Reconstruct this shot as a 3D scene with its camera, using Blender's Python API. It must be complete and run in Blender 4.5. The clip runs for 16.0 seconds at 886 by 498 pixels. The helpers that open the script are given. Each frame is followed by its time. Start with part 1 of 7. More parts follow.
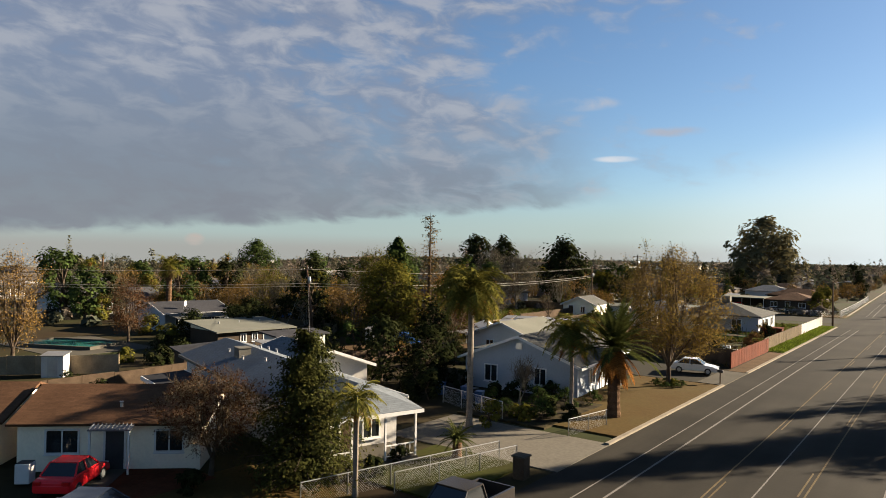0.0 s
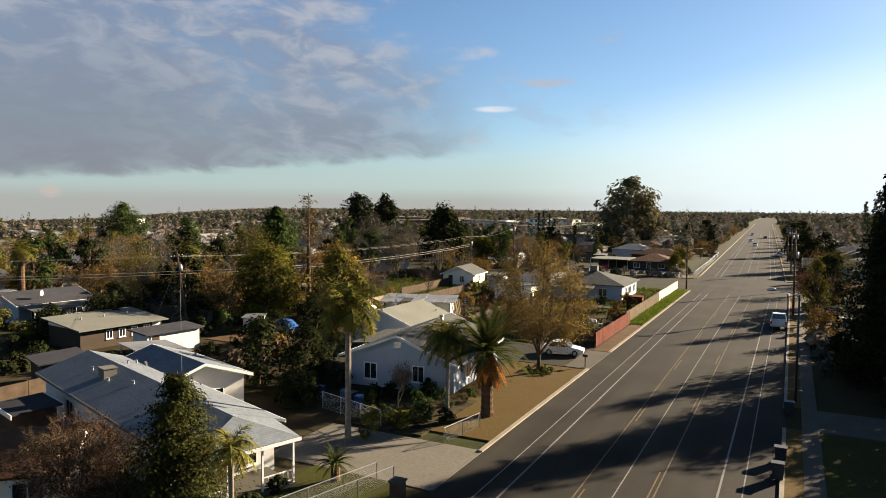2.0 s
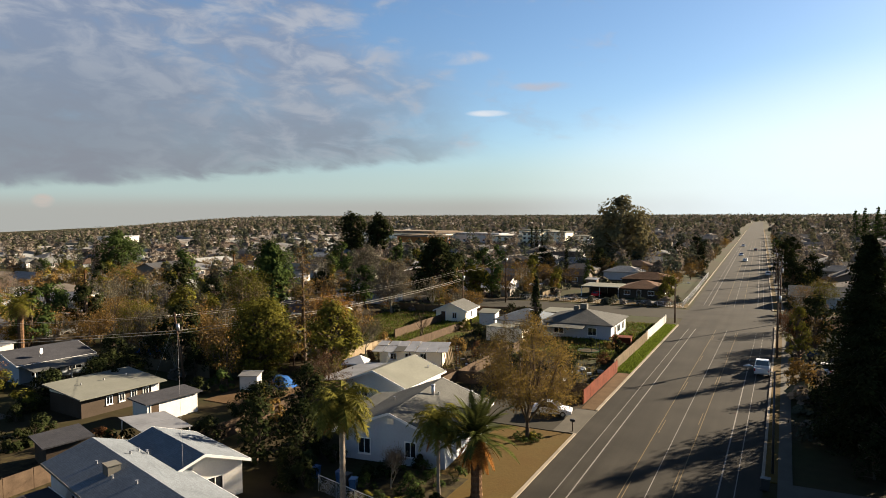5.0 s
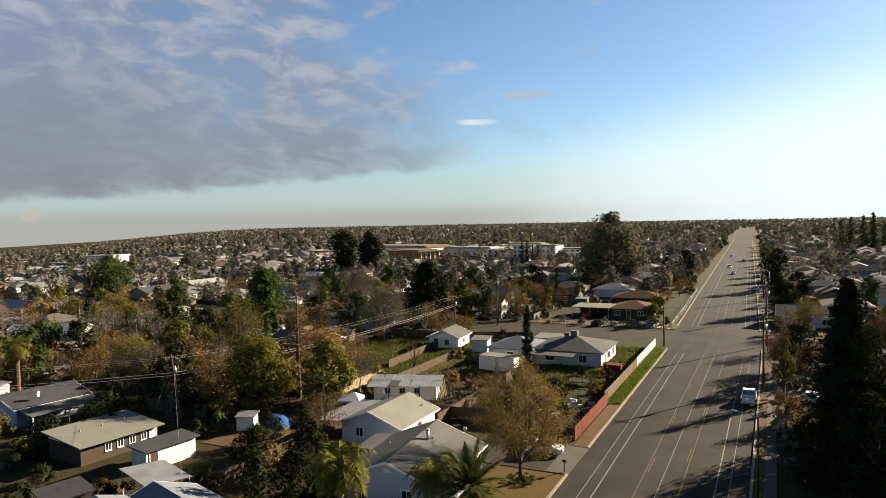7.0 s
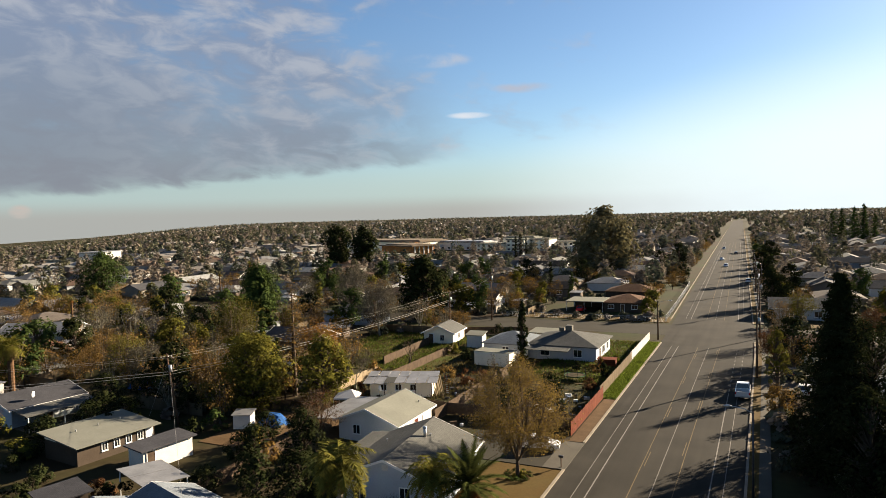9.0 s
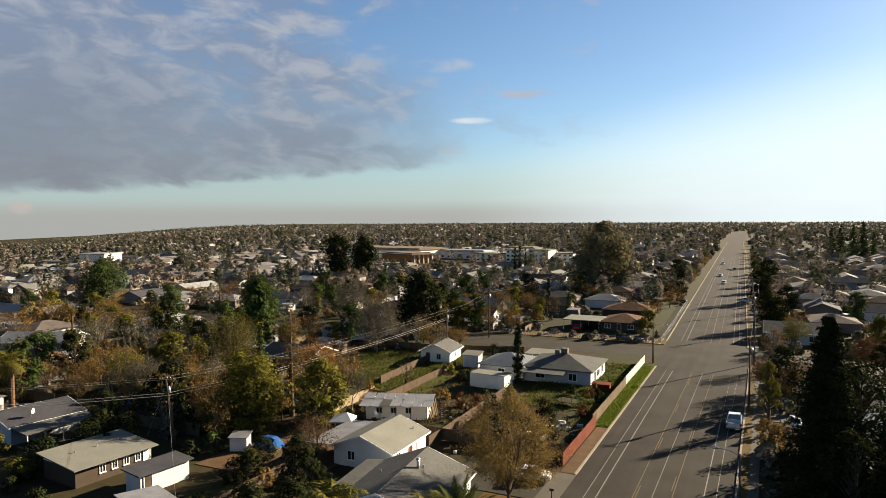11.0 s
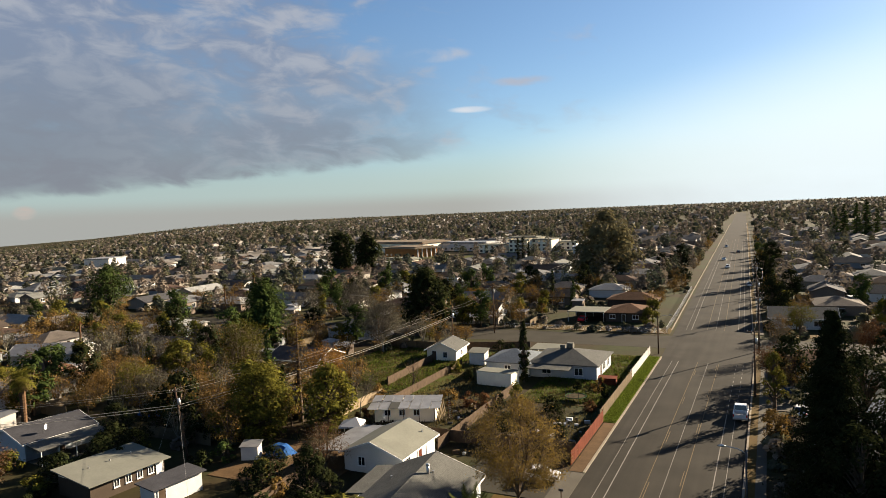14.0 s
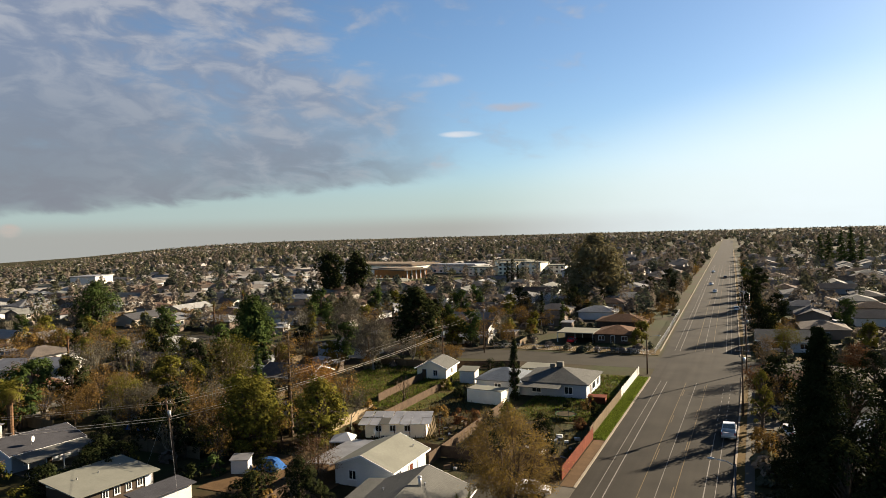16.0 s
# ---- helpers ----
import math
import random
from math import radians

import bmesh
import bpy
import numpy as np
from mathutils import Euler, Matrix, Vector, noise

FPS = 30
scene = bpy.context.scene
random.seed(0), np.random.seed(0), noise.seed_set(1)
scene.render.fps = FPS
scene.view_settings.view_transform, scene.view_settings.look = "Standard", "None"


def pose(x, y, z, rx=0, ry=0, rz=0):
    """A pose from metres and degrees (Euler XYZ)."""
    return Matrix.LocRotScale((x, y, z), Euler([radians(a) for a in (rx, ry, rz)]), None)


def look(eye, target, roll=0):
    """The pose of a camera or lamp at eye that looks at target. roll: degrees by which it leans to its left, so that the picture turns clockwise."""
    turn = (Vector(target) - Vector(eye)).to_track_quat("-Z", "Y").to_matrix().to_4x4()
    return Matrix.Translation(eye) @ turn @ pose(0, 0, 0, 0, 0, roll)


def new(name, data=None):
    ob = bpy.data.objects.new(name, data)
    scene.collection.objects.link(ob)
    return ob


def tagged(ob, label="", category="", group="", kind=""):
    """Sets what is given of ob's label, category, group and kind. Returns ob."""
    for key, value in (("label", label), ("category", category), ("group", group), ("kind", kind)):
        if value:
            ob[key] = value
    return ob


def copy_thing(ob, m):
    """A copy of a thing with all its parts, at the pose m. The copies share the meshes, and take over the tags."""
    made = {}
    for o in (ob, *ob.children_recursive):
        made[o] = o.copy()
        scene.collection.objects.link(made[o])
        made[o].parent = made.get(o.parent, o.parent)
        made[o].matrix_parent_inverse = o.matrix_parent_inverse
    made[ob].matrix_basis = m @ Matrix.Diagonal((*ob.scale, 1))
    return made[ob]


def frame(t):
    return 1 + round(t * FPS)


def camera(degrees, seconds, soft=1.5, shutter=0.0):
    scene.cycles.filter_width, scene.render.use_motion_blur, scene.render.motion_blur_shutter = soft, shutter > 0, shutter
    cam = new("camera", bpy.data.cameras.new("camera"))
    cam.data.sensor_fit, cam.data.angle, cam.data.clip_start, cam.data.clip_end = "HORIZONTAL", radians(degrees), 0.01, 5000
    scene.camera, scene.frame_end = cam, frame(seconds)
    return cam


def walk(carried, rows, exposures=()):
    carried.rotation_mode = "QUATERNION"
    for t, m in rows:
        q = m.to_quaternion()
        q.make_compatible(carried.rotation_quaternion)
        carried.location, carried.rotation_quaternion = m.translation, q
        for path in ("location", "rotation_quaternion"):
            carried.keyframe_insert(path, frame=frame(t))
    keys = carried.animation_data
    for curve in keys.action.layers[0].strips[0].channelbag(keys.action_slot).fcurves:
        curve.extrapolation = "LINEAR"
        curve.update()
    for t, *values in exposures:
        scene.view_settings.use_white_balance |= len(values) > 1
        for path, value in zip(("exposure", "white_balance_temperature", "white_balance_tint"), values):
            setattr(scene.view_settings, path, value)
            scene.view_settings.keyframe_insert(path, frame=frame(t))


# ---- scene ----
cam = camera(66.0, 16.0, soft=0.6)
PATH = [
    (0, (-0.214, 2.56, 11.177), (-1.417, 4.158, 11.199), 1.1),
    (0.5, (-0.095, 3.293, 12.19), (-1.067, 5.038, 12.103), 0.9),
    (1, (-0.03, 3.007, 13.37), (-0.964, 4.77, 13.228), 0.8),
    (1.5, (0.173, 2.715, 14.386), (-0.758, 4.478, 14.23), 0.1),
    (2, (0.284, 2.598, 15.49), (-0.626, 4.374, 15.37), 0.5),
    (2.5, (0.479, 2.279, 16.576), (-0.421, 4.063, 16.48), 0.5),
    (3, (0.583, 2.285, 17.507), (-0.329, 4.062, 17.406), 0.9),
    (3.5, (0.837, 2.016, 18.631), (-0.07, 3.797, 18.566), -0.2),
    (6, (1.892, 0.514, 24.201), (1.002, 2.301, 24.072), -0.3),
    (6.5, (2.067, 0.102, 25.1), (1.185, 1.893, 24.984), -1.4),
    (7, (2.179, -0.279, 26.191), (1.306, 1.519, 26.11), -1.1),
    (7.5, (2.284, -0.771, 26.523), (1.418, 1.031, 26.473), -1.4),
    (8, (2.144, -0.269, 26.442), (1.267, 1.526, 26.358), -1.4),
    (8.5, (2.006, -0.156, 26.627), (1.139, 1.642, 26.501), -1.3),
    (9, (1.965, -0.441, 26.607), (1.11, 1.365, 26.507), -1.5),
    (9.5, (2.07, -0.716, 26.569), (1.215, 1.09, 26.483), -1.7),
    (10, (2.363, -0.652, 27.33), (1.498, 1.149, 27.241), 0.5),
    (12.5, (3.066, -2.404, 31.871), (2.224, -0.592, 31.78), -2.0),
    (13, (3.133, -2.124, 31.567), (2.278, -0.319, 31.468), -1.7),
    (13.5, (3.09, -2.282, 31.767), (2.244, -0.472, 31.665), -1.7),
    (14, (3.109, -1.484, 31.552), (2.245, 0.316, 31.437), -2.4),
    (14.5, (2.938, -2.282, 30.776), (2.089, -0.472, 30.7), -1.8),
    (15, (2.847, -2.278, 30.868), (2.02, -0.461, 30.765), -1.0),
    (15.5, (2.97, -2.33, 30.72), (2.128, -0.518, 30.64), -1.4),
    (16, (2.943, -2.733, 30.52), (2.11, -0.915, 30.473), -1.6),
]
walk(cam, [(t, look(eye, target, roll)) for t, eye, target, roll in PATH],
     exposures=((0, 2.36), (0.5, 2.44), (1.2, 2.50), (9.0, 2.50), (12.5, 2.41), (16, 2.42)))

# ---- world, sun ----
SUN_AZ = 31.0      # degrees to the right of the street's direction
SUN_EL = 18.5
world = bpy.data.worlds.new("sky")
scene.world = world
world.use_nodes = True


def link(nt, a, b):
    nt.links.new(a, b)


def build_sky():
    nt = world.node_tree
    nt.nodes.clear()
    N = nt.nodes.new
    out = N("ShaderNodeOutputWorld")
    bg = N("ShaderNodeBackground")
    sky = N("ShaderNodeTexSky")
    sky.sky_type = "NISHITA"
    sky.sun_disc = False
    sky.sun_elevation = radians(SUN_EL)
    sky.sun_rotation = radians(SUN_AZ)
    sky.air_density, sky.dust_density, sky.ozone_density = 1.0, 0.4, 4.0
    scale = N("ShaderNodeVectorMath")
    scale.operation = "SCALE"
    scale.inputs["Scale"].default_value = SKY
    link(nt, sky.outputs[0], scale.inputs[0])
    co = N("ShaderNodeTexCoord")
    sep = N("ShaderNodeSeparateXYZ")
    link(nt, co.outputs["Generated"], sep.inputs[0])

    def m(op, a, b=None, clamp=False):
        n = N("ShaderNodeMath")
        n.operation, n.use_clamp = op, clamp
        for k, v in enumerate((a, b)):
            if v is None:
                continue
            if isinstance(v, (int, float)):
                n.inputs[k].default_value = v
            else:
                link(nt, v, n.inputs[k])
        return n.outputs[0]

    x, y, z = sep.outputs
    az = m("MULTIPLY", m("ARCTAN2", x, y), 180 / math.pi)     # degrees to the right of the street
    el = m("MULTIPLY", m("ARCSINE", z), 180 / math.pi)

    def ramp(fac, lo, hi):
        n = N("ShaderNodeMapRange")
        n.interpolation_type = "SMOOTHSTEP"
        n.inputs["From Min"].default_value, n.inputs["From Max"].default_value = lo, hi
        if lo > hi:
            n.inputs["From Min"].default_value, n.inputs["From Max"].default_value = hi, lo
            n.inputs["To Min"].default_value, n.inputs["To Max"].default_value = 1, 0
        link(nt, fac, n.inputs["Value"])
        return n.outputs["Result"]

    flat = N("ShaderNodeCombineXYZ")
    link(nt, m("ADD", az, m("MULTIPLY", el, 0.35)), flat.inputs[0])
    link(nt, el, flat.inputs[1])

    def fbm(stretch, shift, detail=6, rough=0.55, warp=0.4):
        mp = N("ShaderNodeMapping")
        mp.inputs["Scale"].default_value = stretch
        mp.inputs["Location"].default_value = shift
        link(nt, flat.outputs[0], mp.inputs[0])
        n = N("ShaderNodeTexNoise")
        n.inputs["Scale"].default_value = 1.0
        n.inputs["Detail"].default_value = detail
        n.inputs["Roughness"].default_value = rough
        n.inputs["Distortion"].default_value = warp
        link(nt, mp.outputs[0], n.inputs["Vector"])
        return n.outputs["Fac"]

    def over(a, b, fac):
        n = N("ShaderNodeMix")
        n.data_type = "RGBA"
        link(nt, fac, n.inputs["Factor"])
        for k, c in ((6, a), (7, b)):
            if isinstance(c, tuple):
                n.inputs[k].default_value = (*c, 1)
            else:
                link(nt, c, n.inputs[k])
        return n.outputs[2]

    def spot(a0, e0, wa, we, soft=1.0):
        """1 at a direction, falling to 0 at wa degrees sideways and we degrees up or down."""
        p = m("DIVIDE", m("SUBTRACT", az, a0), wa)
        q = m("DIVIDE", m("SUBTRACT", el, e0), we)
        return ramp(m("ADD", m("MULTIPLY", p, p), m("MULTIPLY", q, q)), soft, 0.0)

    blotch = fbm((0.085, 0.17, 1), (4.3, 1.1, 0), 7, 0.56)
    wisp = fbm((0.27, 0.60, 1), (1.7, 5.2, 0), 8, 0.55)
    mass = m("ADD", m("MULTIPLY", blotch, 0.55), m("MULTIPLY", wisp, 0.45))
    # broken thin cloud ahead, thicker to the left; clear behind and overhead
    ahead = m("MULTIPLY", ramp(az, -112.0, -75.0), ramp(el, 48.0, 30.0))
    bias = m("MULTIPLY", m("MAXIMUM", m("ADD", az, 27.0), -28.0), -0.0075)
    sheet = m("MULTIPLY", m("MULTIPLY", ramp(m("ADD", mass, bias), 0.44, 0.68), 0.78), ahead)
    # a low grey bank with a ragged lower edge
    edge = m("ADD", m("ADD", m("MULTIPLY", m("ADD", az, 50.0), 0.075), 2.5), m("MULTIPLY", m("SUBTRACT", wisp, 0.5), 1.4))
    rise = m("SUBTRACT", el, edge)
    bank = m("MULTIPLY", m("MULTIPLY", ramp(rise, -0.25, 0.5), ramp(rise, 12.0, 0.5)), m("MULTIPLY", ramp(az, -21.0, -33.0), ahead))
    grey = over((0.285, 0.33, 0.44), (0.53, 0.54, 0.585), ramp(wisp, 0.40, 0.66))
    grey = over(grey, (0.255, 0.285, 0.345), m("MULTIPLY", ramp(az, -34.0, -58.0), ramp(el, 17.0, 5.0)))
    colour = over(scale.outputs[0], (0.50, 0.635, 0.65), m("MULTIPLY", ramp(el, 6.0, 1.2), 0.7))
    colour = over(colour, grey, m("MULTIPLY", sheet, ramp(rise, -0.3, 1.2)))
    colour = over(colour, (0.265, 0.285, 0.335), m("MULTIPLY", bank, m("ADD", 0.42, m("MULTIPLY", ramp(wisp, 0.62, 0.36), 0.4))))
    # tan haze at the horizon
    colour = over(colour, (0.46, 0.44, 0.41), m("MULTIPLY", ramp(el, 1.9, 0.3), 0.75))
    # bright veil of thin cloud below the sun
    veil = spot(20.0, 0.5, 45.0, 12.6)
    colour = over(colour, (1.0, 1.12, 1.16), m("MULTIPLY", veil, m("ADD", 0.86, m("MULTIPLY", wisp, 0.2))))
    # small bright clouds
    colour = over(colour, (0.80, 0.85, 0.92), m("MULTIPLY", spot(-22.9, 8.15, 2.1, 0.32), ramp(wisp, 0.2, 0.6)))
    colour = over(colour, (0.55, 0.60, 0.70), m("MULTIPLY", spot(-25.5, 12.6, 3.6, 0.7), ramp(wisp, 0.35, 0.7)))
    colour = over(colour, (0.50, 0.56, 0.68), m("MULTIPLY", spot(-18.5, 10.2, 3.0, 0.5), ramp(wisp, 0.35, 0.7)))
    colour = over(colour, (0.62, 0.55, 0.50), m("MULTIPLY", spot(-57.0, 1.0, 0.9, 0.6), ramp(wisp, 0.3, 0.55)))
    link(nt, colour, bg.inputs["Color"])
    bg.inputs["Strength"].default_value = 0.165
    link(nt, bg.outputs[0], out.inputs["Surface"])


SKY = 0.148
build_sky()
sun = new("sun", bpy.data.lights.new("sun", "SUN"))
sun.data.energy, sun.data.angle, sun.data.color = 5.0, radians(0.6), (1.0, 0.83, 0.62)
_a, _e = radians(SUN_AZ), radians(SUN_EL)
_d = Vector((math.sin(_a) * math.cos(_e), math.cos(_a) * math.cos(_e), math.sin(_e)))
sun.matrix_world = look(_d * 300, (0, 0, 0))

# ---- materials ----


def material(name, colour, rough=0.8, metal=0.0, vary=0.25, size=1.2, fine=14.0, bump=0.0, island=0.0, obj=0.0,
             second=None, spread=0.5, tints=None, trans=0.0, spec=0.04):
    """Base colour with blotches at two scales; second: a colour mixed in by the blotches; tints: colours picked by object."""
    mat = bpy.data.materials.new(name)
    mat.use_nodes = True
    nt = mat.node_tree
    N = nt.nodes.new
    bsdf = nt.nodes["Principled BSDF"]
    bsdf.inputs["Roughness"].default_value = rough
    bsdf.inputs["Metallic"].default_value = metal
    bsdf.inputs["Specular IOR Level"].default_value = spec
    geo, info = N("ShaderNodeNewGeometry"), N("ShaderNodeObjectInfo")

    def noise_at(scale, detail):
        n = N("ShaderNodeTexNoise")
        n.inputs["Scale"].default_value, n.inputs["Detail"].default_value = scale, detail
        link(nt, geo.outputs["Position"], n.inputs["Vector"])
        return n.outputs["Fac"]

    def mixc(a, b, fac, mode="MIX"):
        n = N("ShaderNodeMix")
        n.data_type, n.blend_type = "RGBA", mode
        if isinstance(fac, (int, float)):
            n.inputs["Factor"].default_value = fac
        else:
            link(nt, fac, n.inputs["Factor"])
        for k, c in ((6, a), (7, b)):
            if isinstance(c, tuple):
                n.inputs[k].default_value = (*c[:3], 1)
            else:
                link(nt, c, n.inputs[k])
        return n.outputs[2]

    def rng(fac, lo, hi, to0, to1):
        n = N("ShaderNodeMapRange")
        for k, v in (("From Min", lo), ("From Max", hi), ("To Min", to0), ("To Max", to1)):
            n.inputs[k].default_value = v
        link(nt, fac, n.inputs["Value"])
        return n.outputs["Result"]

    big, small = noise_at(size, 5), noise_at(fine, 4)
    col = tuple(colour)
    if tints:
        r = N("ShaderNodeValToRGB")
        r.color_ramp.interpolation = "CONSTANT"
        el = r.color_ramp.elements
        while len(el) < len(tints):
            el.new(0.5)
        for k, c in enumerate(tints):
            el[k].position, el[k].color = k / len(tints), (*c, 1)
        link(nt, info.outputs["Random"], r.inputs[0])
        col = r.outputs[0]
    if second:
        col = mixc(col, tuple(second), rng(big, 0.5 - spread / 2, 0.5 + spread / 2, 0, 1))
    shade = N("ShaderNodeMath")
    shade.operation = "MULTIPLY"
    link(nt, rng(big, 0.25, 0.75, 1 - vary, 1 + vary), shade.inputs[0])
    link(nt, rng(small, 0.25, 0.75, 1 - vary * 0.6, 1 + vary * 0.6), shade.inputs[1])
    val = shade.outputs[0]
    for amount, src in ((island, geo.outputs["Random Per Island"]), (obj, info.outputs["Random"])):
        if amount:
            k = N("ShaderNodeMath")
            k.operation = "MULTIPLY"
            link(nt, val, k.inputs[0])
            link(nt, rng(src, 0, 1, 1 - amount, 1 + amount), k.inputs[1])
            val = k.outputs[0]
    grey = N("ShaderNodeCombineColor")
    for k in range(3):
        link(nt, val, grey.inputs[k])
    col = mixc(col, grey.outputs[0], 1.0, "MULTIPLY")
    link(nt, col, bsdf.inputs["Base Color"])
    if bump:
        b = N("ShaderNodeBump")
        b.inputs["Strength"].default_value, b.inputs["Distance"].default_value = 0.6, bump
        link(nt, small, b.inputs["Height"])
        link(nt, b.outputs[0], bsdf.inputs["Normal"])
    if trans:
        t = N("ShaderNodeBsdfTranslucent")
        link(nt, col, t.inputs["Color"])
        mx = N("ShaderNodeMixShader")
        mx.inputs[0].default_value = trans
        link(nt, bsdf.outputs[0], mx.inputs[1])
        link(nt, t.outputs[0], mx.inputs[2])
        link(nt, mx.outputs[0], nt.nodes["Material Output"].inputs["Surface"])
    return mat


def shingles(name, colour, course=0.14, **kw):
    """Roofing in courses: fine horizontal ridges in the relief and a slight change of shade."""
    mat = material(name, colour, **kw)
    nt = mat.node_tree
    N = nt.nodes.new
    co = N("ShaderNodeTexCoord")
    br = N("ShaderNodeTexBrick")
    br.inputs["Scale"].default_value = 1.0
    br.inputs["Brick Width"].default_value, br.inputs["Row Height"].default_value = 0.32, course
    br.inputs["Mortar Size"].default_value = 0.008
    br.inputs["Color1"].default_value, br.inputs["Color2"].default_value = (1, 1, 1, 1), (0.78, 0.78, 0.78, 1)
    br.inputs["Mortar"].default_value = (0.5, 0.5, 0.5, 1)
    link(nt, co.outputs["UV"], br.inputs["Vector"])
    bsdf = nt.nodes["Principled BSDF"]
    old = bsdf.inputs["Base Color"].links[0].from_socket
    mx = N("ShaderNodeMix")
    mx.data_type, mx.blend_type = "RGBA", "MULTIPLY"
    mx.inputs["Factor"].default_value = 0.8
    link(nt, old, mx.inputs[6])
    link(nt, br.outputs["Color"], mx.inputs[7])
    link(nt, mx.outputs[2], bsdf.inputs["Base Color"])
    b = N("ShaderNodeBump")
    b.inputs["Strength"].default_value, b.inputs["Distance"].default_value = 0.5, 0.02
    link(nt, br.outputs["Color"], b.inputs["Height"])
    link(nt, b.outputs[0], bsdf.inputs["Normal"])
    return mat


ASPHALT = material("asphalt", (0.0198, 0.0179, 0.0141), 0.85, vary=0.12, size=0.16, fine=6, bump=0.01, second=(0.0251, 0.0226, 0.0178), spread=0.35)


def worn(mat, across=0.9, along=0.03, amount=0.14):
    """Long wheel tracks and drip stains along the street."""
    nt = mat.node_tree
    N = nt.nodes.new
    geo, mp, tex, rg, mx = N("ShaderNodeNewGeometry"), N("ShaderNodeMapping"), N("ShaderNodeTexNoise"), N("ShaderNodeMapRange"), N("ShaderNodeMix")
    mp.inputs["Scale"].default_value = (across, along, 1.0)
    link(nt, geo.outputs["Position"], mp.inputs[0])
    tex.inputs["Scale"].default_value, tex.inputs["Detail"].default_value = 1.0, 4
    link(nt, mp.outputs[0], tex.inputs["Vector"])
    for k, v in (("From Min", 0.3), ("From Max", 0.7), ("To Min", 1 - amount), ("To Max", 1 + amount)):
        rg.inputs[k].default_value = v
    link(nt, tex.outputs["Fac"], rg.inputs["Value"])
    bsdf = nt.nodes["Principled BSDF"]
    old = bsdf.inputs["Base Color"].links[0].from_socket
    mx.data_type, mx.blend_type = "RGBA", "MULTIPLY"
    mx.inputs["Factor"].default_value = 1.0
    link(nt, old, mx.inputs[6])
    link(nt, rg.outputs["Result"], mx.inputs[7])
    link(nt, mx.outputs[2], bsdf.inputs["Base Color"])


worn(ASPHALT)
ASPHALT_OLD = material("old_asphalt", (0.0281, 0.0255, 0.0191), 0.9, vary=0.18, size=0.2, fine=5, bump=0.01)
CONCRETE = material("concrete", (0.0663, 0.0603, 0.0485), 0.9, vary=0.14, size=0.35, fine=7, bump=0.01)
KERB = material("kerb_concrete", (0.178, 0.153, 0.119), 0.9, vary=0.2, size=0.6, fine=6, bump=0.01)
WHITE_LINE = material("white_road_paint", (0.2, 0.19, 0.175), 0.7, vary=0.3, size=1.5, fine=9, second=(0.077, 0.067, 0.058), spread=0.7)
YELLOW_LINE = material("yellow_road_paint", (0.115, 0.085, 0.042), 0.7, vary=0.3, size=1.5, fine=9, second=(0.077, 0.058, 0.035), spread=0.7)
SOIL = material("ground", (0.034, 0.024, 0.013), 0.95, vary=0.3, size=0.055, fine=0.9, second=(0.022, 0.025, 0.0087), spread=0.22)
DRY_LAWN = material("dry_lawn", (0.0731, 0.0446, 0.0133), 0.95, vary=0.2, size=0.25, fine=5, bump=0.03, second=(0.0494, 0.0361, 0.0114), spread=0.5)
GREEN_LAWN = material("green_lawn", (0.04, 0.05, 0.006), 0.95, vary=0.35, size=0.22, fine=2.2, bump=0.06, second=(0.04, 0.03, 0.012), spread=0.22)
VERGE = material("verge_grass", (0.062, 0.09, 0.008), 0.95, vary=0.4, size=0.5, fine=2.5, bump=0.06, second=(0.04, 0.058, 0.004), spread=0.3)
WORN_SHADED_LAWN = material("worn_shaded_lawn", (0.034, 0.032, 0.009), 0.95, vary=0.3, size=0.3, fine=3, bump=0.05, second=(0.026, 0.03, 0.005), spread=0.3)
DIRT = material("dirt", (0.0688, 0.0433, 0.0221), 0.95, vary=0.25, size=0.4, fine=5, bump=0.03)
GREY_ROOF = shingles("grey_shingle", (0.0782, 0.0782, 0.0714), vary=0.14, size=0.5, fine=6, rough=0.9)
BLUE_ROOF = shingles("blue_grey_shingle", (0.12, 0.134, 0.147), vary=0.14, size=0.4, fine=6, rough=0.85)
BROWN_ROOF = shingles("brown_shingle", (0.085, 0.046, 0.026), vary=0.2, size=0.4, fine=6, rough=0.9)
DARK_ROOF = shingles("dark_shingle", (0.043, 0.043, 0.047), vary=0.2, size=0.4, fine=6, rough=0.9)
CREAM_ROOF = material("cream_rolled_roofing", (0.122, 0.122, 0.101), 0.85, vary=0.12, size=0.4, fine=4)
METAL_ROOF = material("weathered_sheet_metal", (0.17, 0.17, 0.17), 0.5, 0.4, vary=0.25, size=0.6, fine=5, spec=0.3)
ANY_ROOF = shingles("suburb_roof", (0.12, 0.12, 0.12), vary=0.2, size=0.3, fine=4, rough=0.9, tints=[
    (0.081, 0.074, 0.068), (0.12, 0.12, 0.11), (0.055, 0.043, 0.034), (0.09, 0.077, 0.065), (0.049, 0.049, 0.051), (0.2, 0.2, 0.19), (0.06, 0.04, 0.03), (0.11, 0.11, 0.11)])
WALL_BLUE = material("pale_blue_siding_and_shade", (0.279, 0.306, 0.333), 0.8, vary=0.08, size=0.5, fine=6)
WALL_WHITE = material("white_stucco", (0.442, 0.425, 0.391), 0.9, vary=0.1, size=0.6, fine=8, bump=0.01)
WALL_CREAM = material("cream_stucco", (0.7, 0.62, 0.48), 0.9, vary=0.1, size=0.6, fine=8, bump=0.01)
